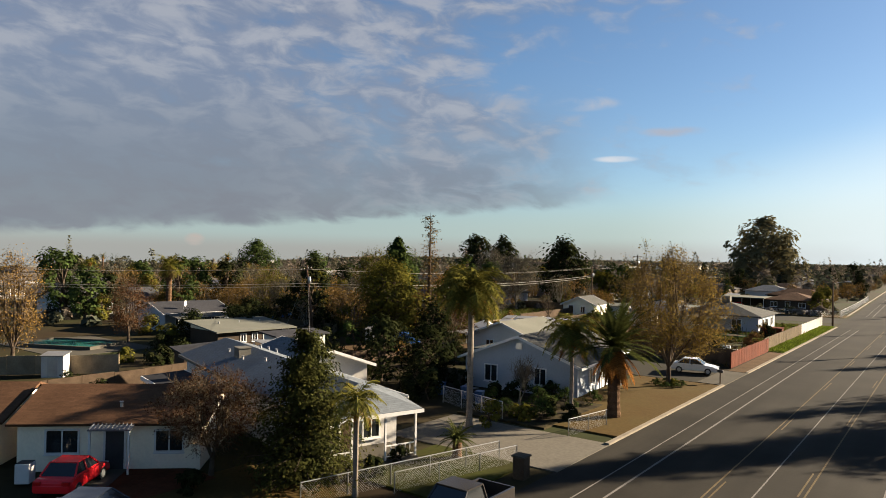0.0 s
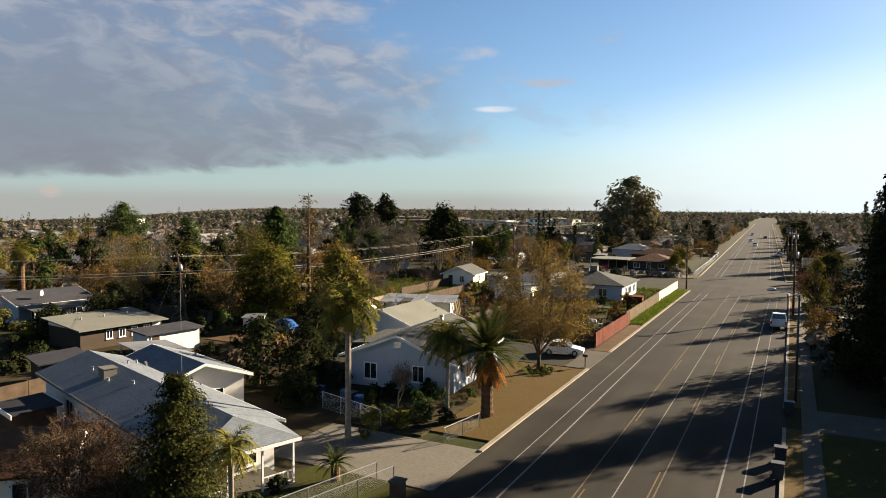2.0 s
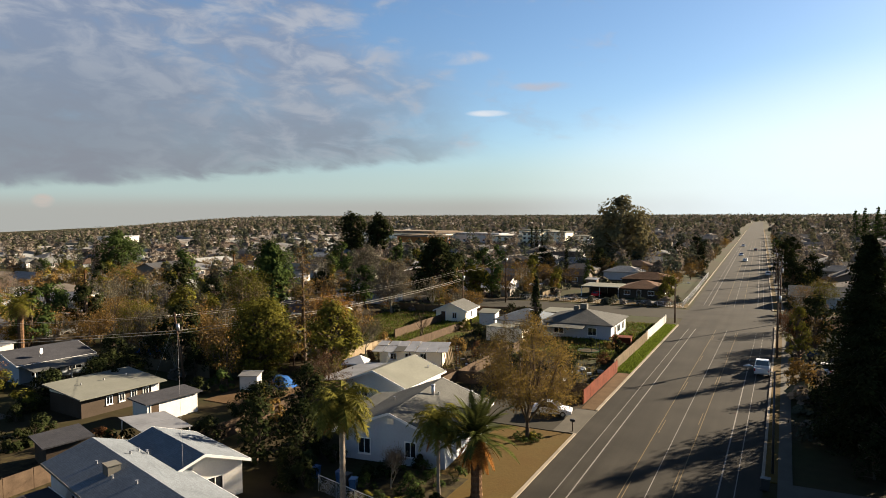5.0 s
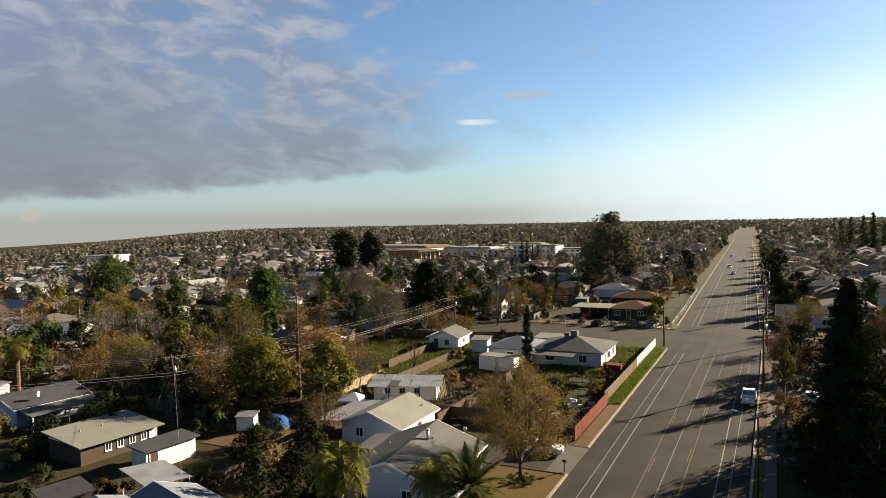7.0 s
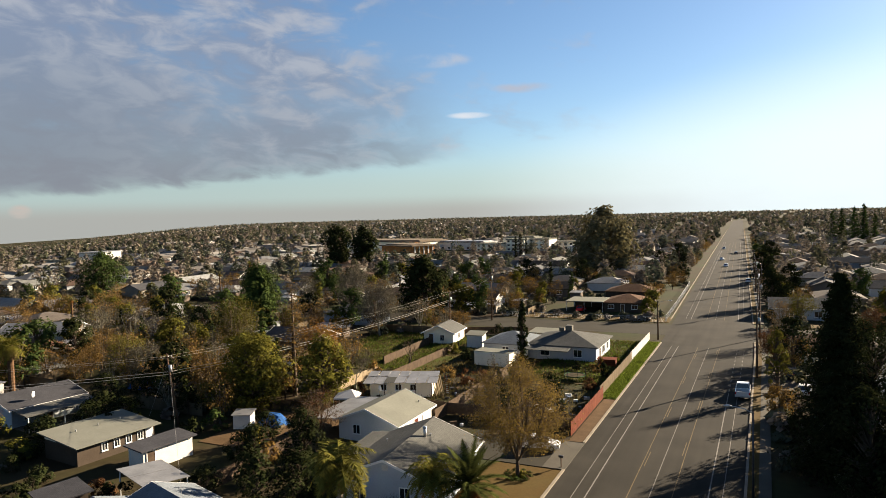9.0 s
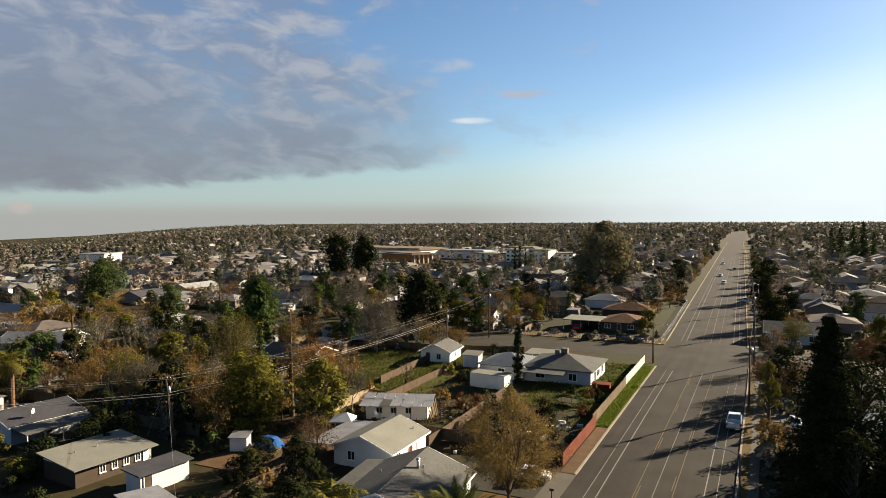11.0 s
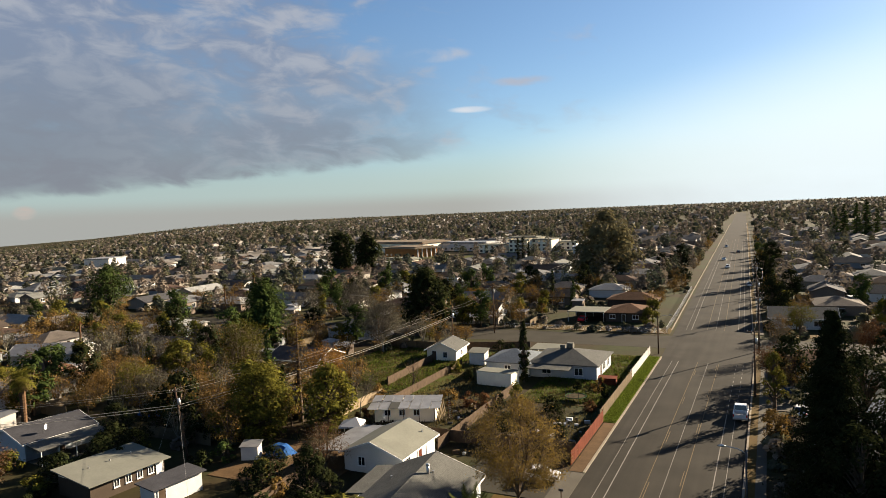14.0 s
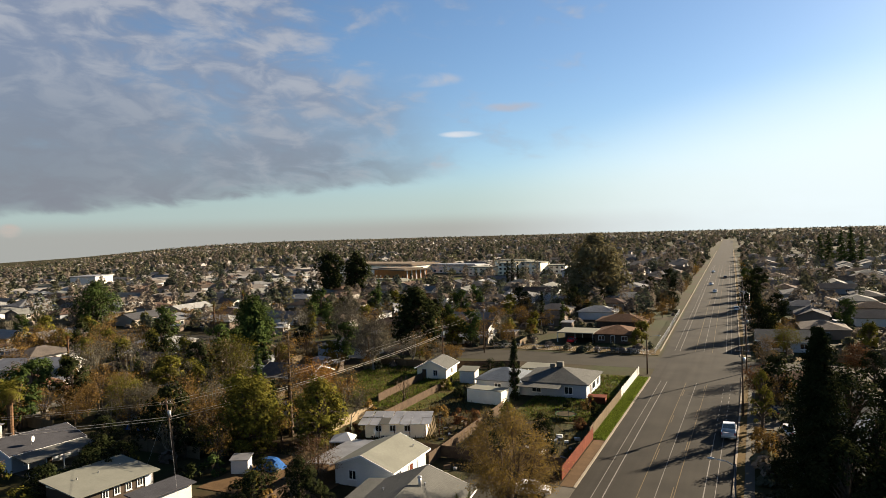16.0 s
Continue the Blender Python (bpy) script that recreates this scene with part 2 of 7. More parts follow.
ANY_WALL = material("suburb_wall", (0.3, 0.3, 0.3), 0.9, vary=0.1, size=0.4, fine=6, tints=[
    (0.34, 0.32, 0.29), (0.2, 0.18, 0.15), (0.38, 0.38, 0.37), (0.18, 0.19, 0.2), (0.12, 0.095, 0.075), (0.25, 0.23, 0.2)])
TRIM = material("white_trim", (0.52, 0.51, 0.49), 0.6, vary=0.06, size=2, spec=0.3)
GLASS = material("window_glass", (0.014, 0.017, 0.019), 0.08, vary=0.1, spec=0.6)
WOOD = material("weathered_wood", (0.06, 0.042, 0.028), 0.9, vary=0.3, size=1.5, fine=18, bump=0.01)
POLE_WOOD = material("creosoted_pole", (0.072, 0.047, 0.031), 0.9, vary=0.3, size=1.0, fine=12, bump=0.01)
RED_WOOD = material("red_stained_boards", (0.085, 0.023, 0.011), 0.85, vary=0.2, size=1, fine=10, island=0.1, obj=0.18)
TAN_WOOD = material("tan_boards", (0.085, 0.065, 0.04), 0.9, vary=0.2, size=1, fine=10, island=0.1, obj=0.18)
WHITE_BOARD = material("white_painted_boards", (0.35, 0.34, 0.32), 0.7, vary=0.1, size=1, fine=10, island=0.06)
STEEL = material("galvanised_steel", (0.36, 0.36, 0.36), 0.4, 0.8, vary=0.15, spec=0.3)
DARK_METAL = material("dark_metal", (0.041, 0.041, 0.045), 0.5, 0.5, vary=0.2, spec=0.3)
WIRE = material("wire", (0.3, 0.28, 0.25), 0.5, 0.3, spec=0.3)
RUBBER = material("rubber", (0.016, 0.016, 0.016), 0.8, spec=0.3)
BLUE_PLASTIC = material("blue_plastic", (0.0095, 0.043, 0.12), 0.45, vary=0.15, spec=0.3)
DARK_PLASTIC = material("dark_plastic", (0.014, 0.015, 0.017), 0.5, vary=0.15, spec=0.3)
BLUE_TARP = material("blue_tarp", (0.012, 0.05, 0.15), 0.85, vary=0.3, size=2, fine=8, bump=0.05, spec=0.05)
CAR_WHITE = material("white_car_paint", (0.504, 0.504, 0.504), 0.2, vary=0.03, spec=0.5)
CAR_RED = material("red_car_paint", (0.6, 0.016, 0.02), 0.2, vary=0.05, spec=0.5)
CAR_BROWN = material("bronze_car_paint", (0.022, 0.019, 0.017), 0.25, 0.0, vary=0.05, spec=0.5)
STAINED = material("oil_stained_concrete", (0.13, 0.118, 0.095), 0.9, vary=0.25, size=0.4, fine=5, bump=0.01, second=(0.08, 0.072, 0.058), spread=0.4)
COOLER = material("painted_cooler_metal", (0.1, 0.095, 0.081), 0.6, vary=0.15)
CAR_DARK = material("dark_car_paint", (0.016, 0.02, 0.028), 0.2, vary=0.05, spec=0.5)
LAMP_RED = material("red_lamp_glass", (0.36, 0.0081, 0.0081), 0.2, spec=0.3)
LAMP_WHITE = material("headlamp_glass", (0.61, 0.61, 0.63), 0.1, spec=0.3)
BARK = material("bark", (0.062, 0.047, 0.034), 0.95, vary=0.3, size=1.5, fine=14, bump=0.03)
PALE_BARK = material("pale_bark", (0.14, 0.13, 0.1), 0.95, vary=0.25, size=1.5, fine=14, bump=0.02)
QUEEN_BARK = material("queen_palm_bark", (0.15, 0.125, 0.1), 0.95, vary=0.3, size=3, fine=12, bump=0.02)
PALM_BARK = material("palm_bark", (0.085, 0.05, 0.028), 0.95, vary=0.35, size=3, fine=12, bump=0.03)
TWIG = material("twigs", (0.134, 0.0986, 0.0605), 0.95, vary=0.2, island=0.25)
PALE_TWIG = material("pale_twigs", (0.1, 0.084, 0.066), 0.95, vary=0.2, island=0.25)


def leaf(name, colour, second, island=0.35, trans=0.2):
    return material(name, colour, 0.75, vary=0.25, size=0.6, fine=3, second=second, spread=0.5, island=island, obj=0.2, trans=trans, spec=0.0)


LEAF_OLIVE = leaf("olive_leaves", (0.105, 0.09, 0.016), (0.05, 0.053, 0.01))
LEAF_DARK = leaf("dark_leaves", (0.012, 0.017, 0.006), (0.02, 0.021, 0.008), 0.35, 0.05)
LEAF_PINE = leaf("pine_needles", (0.042, 0.058, 0.016), (0.022, 0.034, 0.01))
LEAF_FIR = leaf("conifer_needles", (0.045, 0.043, 0.011), (0.025, 0.029, 0.009))
LEAF_RUSSET = leaf("russet_leaves", (0.155, 0.092, 0.0276), (0.0978, 0.0644, 0.0196))
LEAF_RED = leaf("red_brown_leaves", (0.083, 0.04, 0.017), (0.058, 0.029, 0.014))
LEAF_SILVER = leaf("silver_leaves", (0.088, 0.08, 0.058), (0.06, 0.053, 0.037))
LEAF_YELLOW = leaf("yellow_leaves", (0.14, 0.11, 0.019), (0.09, 0.077, 0.019))
LEAF_GUM = leaf("eucalyptus_leaves", (0.12, 0.1, 0.05), (0.085, 0.078, 0.04), 0.25)
LEAF_PALM = leaf("palm_fronds", (0.11, 0.096, 0.019), (0.07, 0.07, 0.016))
LEAF_DATE = leaf("date_palm_fronds", (0.055, 0.06, 0.017), (0.036, 0.043, 0.012))
LEAF_DEAD = leaf("dead_fronds", (0.2, 0.08, 0.018), (0.13, 0.055, 0.016))

# ---- mesh building ----


class Shape:
    """Collects vertices and faces of one mesh."""

    def __init__(self):
        self.v, self.f = [], []

    def add(self, verts, faces):
        n = len(self.v)
        self.v += [tuple(p) for p in verts]
        self.f += [tuple(n + i for i in f) for f in faces]
        return self

    def box(self, x0, y0, z0, x1, y1, z1, m=None):
        p = [(x, y, z) for z in (z0, z1) for y in (y0, y1) for x in (x0, x1)]
        if m is not None:
            p = [m @ Vector(q) for q in p]
        return self.add(p, [(0, 2, 3, 1), (4, 5, 7, 6), (0, 1, 5, 4), (2, 6, 7, 3), (0, 4, 6, 2), (1, 3, 7, 5)])

    def tube(self, pts, radii, sides=6, caps=True):
        n0 = len(self.v)
        pts = [Vector(p) for p in pts]
        for i, p in enumerate(pts):
            d = (pts[min(i + 1, len(pts) - 1)] - pts[max(i - 1, 0)]).normalized()
            a = d.orthogonal().normalized() if abs(d.z) < 0.95 else Vector((1, 0, 0))
            a = (a - d * a.dot(d)).normalized()
            b = d.cross(a)
            for k in range(sides):
                w = 2 * math.pi * k / sides
                self.v.append(tuple(p + (a * math.cos(w) + b * math.sin(w)) * radii[i]))
        for i in range(len(pts) - 1):
            for k in range(sides):
                q, r = n0 + i * sides + k, n0 + i * sides + (k + 1) % sides
                self.f.append((q, r, r + sides, q + sides))
        if caps:
            self.f.append(tuple(n0 + k for k in reversed(range(sides))))
            self.f.append(tuple(n0 + (len(pts) - 1) * sides + k for k in range(sides)))
        return self

    def slab(self, quad, thick):
        """A flat four-cornered plate, thickened downwards along its normal."""
        q = [Vector(p) for p in quad]
        n = (q[1] - q[0]).cross(q[2] - q[0]).normalized()
        if n.z < 0:
            q.reverse()
            n = -n
        low = [p - n * thick for p in q]
        k = len(q)
        return self.add(q + low, [tuple(range(k)), tuple(reversed(range(k, 2 * k)))] + [(i, k + i, k + (i + 1) % k, (i + 1) % k) for i in range(k)])

    def mesh(self, name, mat, smooth=False):
        me = bpy.data.meshes.new(name)
        me.from_pydata(self.v, [], self.f)
        me.materials.append(mat)
        if smooth:
            me.polygons.foreach_set("use_smooth", [True] * len(me.polygons))
        me.update()
        return me


def plane_uv(me):
    """Texture coordinates in metres: along the level direction and up the slope of each face."""
    uv = me.uv_layers.new(name="uv").data
    for p in me.polygons:
        n = p.normal
        a = Vector((-n.y, n.x, 0))
        a = a.normalized() if a.length > 1e-4 else Vector((1, 0, 0))
        b = n.cross(a)
        for li in p.loop_indices:
            co = me.vertices[me.loops[li].vertex_index].co
            uv[li].uv = (co.dot(a), co.dot(b))


def part(name, shape, mat, parent=None, label="", smooth=False, uv=False, bevel=0.0):
    me = shape.mesh(name, mat, smooth) if isinstance(shape, Shape) else shape
    if bevel:
        bm = bmesh.new()
        bm.from_mesh(me)
        bmesh.ops.bevel(bm, geom=bm.edges[:], offset=bevel, segments=2, affect="EDGES")
        bm.to_mesh(me)
        bm.free()
    if uv:
        plane_uv(me)
    ob = new(name, me)
    ob.parent = parent
    if label:
        tagged(ob, label)
    return ob


def thing(name, m, label, category, group=""):
    ob = new(name)
    ob.empty_display_size = 0.3
    ob.matrix_basis = m
    return tagged(ob, label, category, group)


def structure(name, shape, mat, label, uv=False):
    return tagged(part(name, shape, mat, None, uv=uv), label, name.split("_")[0], kind="structure")


def smoothstep(a, b, v):
    t = min(1, max(0, (v - a) / (b - a)))
    return t * t * (3 - 2 * t)


def land(x, y):
    """Height of the plain: level, and falling gently away far to the left."""
    left = math.degrees(math.atan2(-x, max(y, 1)))
    far = max(0.0, math.hypot(x, y) - 320)
    return -0.021 * far * smoothstep(40, 60, left) if y > 0 else 0.0


def bend(y):
    """The street's shift to the left past the crossing."""
    return 0.0 if y < 140 else -0.029 * (y - 140)


# ---- ground, street, kerbs ----
def ground():
    s = Shape()
    half = [0, 25, 55, 90, 140, 200, 280, 380, 500, 650, 850, 1100, 1450, 1900, 2500, 3200, 4000, 4900]
    xs = [-v for v in reversed(half[1:])] + half
    ys = [-v for v in reversed(half[1:9])] + half
    for y in ys:
        for x in xs:
            s.v.append((x, y, land(x, y)))
    n = len(xs)
    for j in range(len(ys) - 1):
        for i in range(n - 1):
            s.f.append((j * n + i, j * n + i + 1, (j + 1) * n + i + 1, (j + 1) * n + i))
    structure("ground", s, SOIL, "brown soil and patchy dry grass of the plain")


def strip(name, x0, x1, y0, y1, z0, z1, mat, label, step=12.0):
    """A band along the street with a top at z1; its underside lies at z0."""
    s = Shape()
    n = max(1, int((y1 - y0) / step))
    for k in range(n + 1):
        y = y0 + (y1 - y0) * k / n
        b = bend(y)
        s.v += [(x0 + b, y, z0), (x0 + b, y, z1), (x1 + b, y, z1), (x1 + b, y, z0)]
    for k in range(n):
        a = 4 * k
        s.f += [(a + i, a + i + 1, a + i + 5, a + i + 4) for i in range(3)]
    s.f += [(0, 3, 2, 1), (4 * n, 4 * n + 1, 4 * n + 2, 4 * n + 3)]
    return structure(name, s, mat, label)


def slab(name, x0, x1, y0, y1, z, mat, label):
    return structure(name, Shape().box(x0, y0, -0.05, x1, y1, z), mat, label)


KL, KR = -16.75, 0.12          # faces of the two kerbs
CROSS0, CROSS1 = 149.0, 162.5  # the crossing street
ground()
strip("road_main", KL - 0.2, KR + 0.2, -60, 1500, -0.02, 0.02, ASPHALT, "grey asphalt street with bike lanes and a turn lane")
structure("road_cross", Shape().box(-420, CROSS0, -0.04, 300, CROSS1, 0.012), ASPHALT_OLD, "pale worn asphalt side street")


def line(name, x, w, y0, y1, mat, label):
    strip(name, x - w / 2, x + w / 2, y0, y1, 0.0, 0.026, mat, label, 20)


LINES = {"A": -14.5, "B": -13.3, "C": -9.75, "D": -7.85, "E": -5.9, "F": -2.85, "G": -1.65}
for a, b in ((-55, 137), (172, 560)):
    line("road_line_bike_outer", LINES["A"], 0.075, a, b, WHITE_LINE, "thin worn white bike lane line")
    line("road_line_bike_inner", LINES["B"], 0.12, a, b, WHITE_LINE, "worn white bike lane line")
    line("road_line_turn_left", LINES["C"], 0.085, a, b, YELLOW_LINE, "worn yellow turn lane line")
    line("road_line_turn_right", LINES["E"], 0.085, a, b, YELLOW_LINE, "worn yellow turn lane line")
    line("road_line_lane", LINES["D"], 0.075, a, b, WHITE_LINE, "faded white lane line")
    b = min(b, 104) if a < 0 else b
    line("road_line_far_inner", LINES["F"], 0.12, a, b, WHITE_LINE, "worn white bike lane line")
    line("road_line_far_outer", LINES["G"], 0.075, a, b, WHITE_LINE, "thin worn white bike lane line")
for k in range(11):
    for x in (LINES["F"], LINES["G"]):
        line("road_dash_white", x, 0.11, 105.0 + 3.0 * k, 106.3 + 3.0 * k, WHITE_LINE, "worn white dash before the crossing")
for k in range(-3, 6):
    for x in (LINES["C"] + 0.28, LINES["E"] - 0.28):
        y = 39.0 + k * 18.3 + (0 if x > -8 else -4.5)
        line("road_dash", x, 0.085, y, y + 4.6, YELLOW_LINE, "worn yellow turn lane dash")

for y0, y1 in ((-60, 30.0), (41.5, 67.0), (75.8, 140.0)):
    strip("kerb_left", KL - 0.28, KL, y0, y1, -0.05, 0.15, KERB, "pale concrete kerb")
strip("kerb_left_far", KL - 0.28 - 0.9, KL - 0.9, 170, 900, -0.05, 0.15, KERB, "pale concrete kerb")
for y0, y1 in ((-60, 36), (40, 56), (62, 145), (168, 900)):
    strip("kerb_right", KR, KR + 0.25, y0, y1, -0.05, 0.15, KERB, "pale concrete kerb")
    strip("verge_right", KR + 0.25, 1.35, y0, y1, -0.05, 0.12, DRY_LAWN, "brown grass strip beside the kerb")
strip("sidewalk_right", 1.35, 2.45, -60, 145, -0.05, 0.13, CONCRETE, "pale concrete sidewalk")
strip("sidewalk_right_far", 1.35, 2.45, 168, 700, -0.05, 0.13, CONCRETE, "pale concrete sidewalk")
# mulch of the garden bed; also the painted shade of the side yard
MULCH_AND_SHADE = material("dark_mulch_and_shade", (0.022, 0.017, 0.011), 0.95, vary=0.3, size=1.2, fine=6, bump=0.03, second=(0.04, 0.032, 0.014), spread=0.3)
RED_MULCH = material("red_bark_mulch", (0.075, 0.026, 0.012), 0.95, vary=0.3, size=0.8, fine=7, bump=0.03)
# lots along the street
slab("lawn_front", -24.6, KL - 0.28, 43.6, 66.6, 0.10, DRY_LAWN, "dry brown front lawn")
slab("driveway_house", -30, KL - 0.1, 67.0, 76.0, 0.06, ASPHALT_OLD, "worn asphalt driveway")
slab("driveway_apron", -19.2, KL - 0.02, 67.0, 75.6, 0.09, CONCRETE, "pale concrete driveway apron")
slab("dirt_patch", -18.7, KL - 0.28, 75.9, 95.0, 0.08, DIRT, "bare brown dirt beside the fence")
slab("verge_green", -19.4, KL - 0.28, 95.2, 139.5, 0.12, VERGE, "bright green grass verge beside the kerb")
slab("driveway_shared", -28.5, KL - 0.02, 34.8, 41.8, 0.05, STAINED, "stained concrete driveway between two houses")
slab("lawn_porch", -24.6, -18.6, 27.4, 34.7, 0.10, WORN_SHADED_LAWN, "small worn green lawn by the porch")
slab("garden_bed", -28.6, -21.6, 42.3, 51.6, 0.14, MULCH_AND_SHADE, "dark garden bed in front of the blue house")
slab("pool_deck", -90.0, -74.0, 35.0, 46.0, 0.04, CONCRETE, "pale concrete deck round the pool")
# a dark sheet that stands in for house and tree shade
slab("yard_shaded", -62.0, -45.0, 26.0, 47.0, 0.05, MULCH_AND_SHADE, "side yard ground painted dark for the shade lying on it")
slab("lawn_ranch", -30.0, KL - 0.28, 4.0, 25.5, 0.08, DRY_LAWN, "patchy brown front yard")
slab("yard_back", -34.5, -19.5, 102.0, 140.0, 0.09, GREEN_LAWN, "green back yard grass")
slab("lot_grass", -78.0, -50.0, 100.0, 136.0, 0.10, GREEN_LAWN, "open green grass lot")
slab("yard_dirt", -60.0, -44.0, 60.0, 74.0, 0.07, DIRT, "bare dirt back yard")
slab("lawn_corner", -55.0, -18.5, 165.0, 173.0, 0.10, DRY_LAWN, "thin grass behind the corner fence")
slab("lawn_school", -205.0, -165.0, 368.0, 420.0, 0.15, GREEN_LAWN, "green school lawn")
slab("driveway_right", 2.45, 14, 56.3, 62, 0.10, CONCRETE, "pale concrete driveway")
slab("driveway_right_two", 2.45, 12, 36, 40, 0.10, CONCRETE, "pale concrete driveway")
# the dark lawn colour here includes the shade of the trees
slab("lawn_right", 2.45, 16, 41, 56, 0.09, WORN_SHADED_LAWN, "green front lawn in a colour darkened for shade")
slab("lawn_right_two", 2.45, 9, 124, 145, 0.09, GREEN_LAWN, "green front lawn by the sidewalk")
slab("driveway_right_three", 2.45, 9, 108, 122, 0.09, CONCRETE, "grey concrete driveway")
slab("lawn_right_three", 2.6, 40, 166, 172, 0.09, DRY_LAWN, "brown and green corner lawn")


# brown siding; on the ranch house and carport it paints in wall shade
WALL_DARK = material("brown_siding_and_shade", (0.05, 0.038, 0.028), 0.9, vary=0.15, size=0.5, fine=6)


# ---- houses ----
def gable_wall(s, L, W, e, r, hip=False):
    hl, hw = L / 2, W / 2
    lo = [(-hl, -hw, 0), (hl, -hw, 0), (hl, hw, 0), (-hl, hw, 0)]
    hi = [(x, y, e) for x, y, _ in lo]
    if hip:
        return s.add(lo + hi, [(0, 1, 5, 4), (1, 2, 6, 5), (2, 3, 7, 6), (3, 0, 4, 7), (4, 5, 6, 7)])
    top = [(-hl, 0, r - 0.12), (hl, 0, r - 0.12)]
    return s.add(lo + hi + top, [(0, 1, 5, 4), (2, 3, 7, 6), (1, 2, 6, 9, 5), (3, 0, 4, 8, 7), (4, 5, 9, 8), (6, 7, 8, 9)])


def gable_roof(s, L, W, e, r, over=0.5, thick=0.14):
    hl, hw = L / 2 + over, W / 2
    drop = (r - e) / hw * over
    ye, ze = hw + over, e - drop
    s.slab([(-hl, -ye, ze), (hl, -ye, ze), (hl, 0, r), (-hl, 0, r)], thick)
    s.slab([(-hl, 0, r), (hl, 0, r), (hl, ye, ze), (-hl, ye, ze)], thick)
    return s


def hip_roof(s, L, W, e, r, over=0.5, thick=0.16):
    hl, hw = L / 2 + over, W / 2 + over
    k = max(0.3, hl - hw)
    b = [(-hl, -hw, e), (hl, -hw, e), (hl, hw, e), (-hl, hw, e)]
    low = [(x, y, e - thick) for x, y, _ in b]
    t = [(-k, 0, r), (k, 0, r)]
    return s.add(b + low + t, [(0, 1, 9, 8), (1, 2, 9), (2, 3, 8, 9), (3, 0, 8), (4, 5, 1, 0), (5, 6, 2, 1), (6, 7, 3, 2), (7, 4, 0, 3), (7, 6, 5, 4)])


def add_window(parent, side, u, z, w, h, L, W, frame_mat=TRIM):
    """A framed window on one side (n, s, e, w) of a block L by W, u metres along it."""
    m = {"s": pose(u, -W / 2, z), "n": pose(u, W / 2, z, 0, 0, 180), "e": pose(L / 2, u, z, 0, 0, 90), "w": pose(-L / 2, u, z, 0, 0, -90)}[side]
    f = Shape()
    t = 0.09
    for a in ((-w / 2 - t, -h / 2 - t, w / 2 + t, -h / 2), (-w / 2 - t, h / 2, w / 2 + t, h / 2 + t), (-w / 2 - t, -h / 2, -w / 2, h / 2),
              (w / 2, -h / 2, w / 2 + t, h / 2), (-0.03, -h / 2, 0.03, h / 2)):
        f.box(a[0], -0.06, a[1], a[2], 0.01, a[3], m)
    win = part("window", f, frame_mat, parent)
    part("pane", Shape().box(-w / 2, -0.02, -h / 2, w / 2, -0.004, h / 2, m), GLASS, win)
    part("sill", Shape().box(-w / 2 - 0.12, -0.12, -h / 2 - 0.15, w / 2 + 0.12, 0.01, -h / 2 - 0.092, m), frame_mat, win)


def add_door(parent, side, u, L, W, mat, w=0.9, h=2.05):
    m = {"s": pose(u, -W / 2, 0), "n": pose(u, W / 2, 0, 0, 0, 180), "e": pose(L / 2, u, 0, 0, 0, 90), "w": pose(-L / 2, u, 0, 0, 0, -90)}[side]
    d = part("door", Shape().box(-w / 2, -0.05, 0.02, w / 2, 0.01, h, m), mat, parent)
    s = Shape()
    for a in ((-w / 2 - 0.1, 0.02, -w / 2, h + 0.1), (w / 2, 0.02, w / 2 + 0.1, h + 0.1), (-w / 2, h, w / 2, h + 0.1)):
        s.box(a[0], -0.07, a[1], a[2], 0.01, a[3], m)
    part("door_frame", s, TRIM, d)


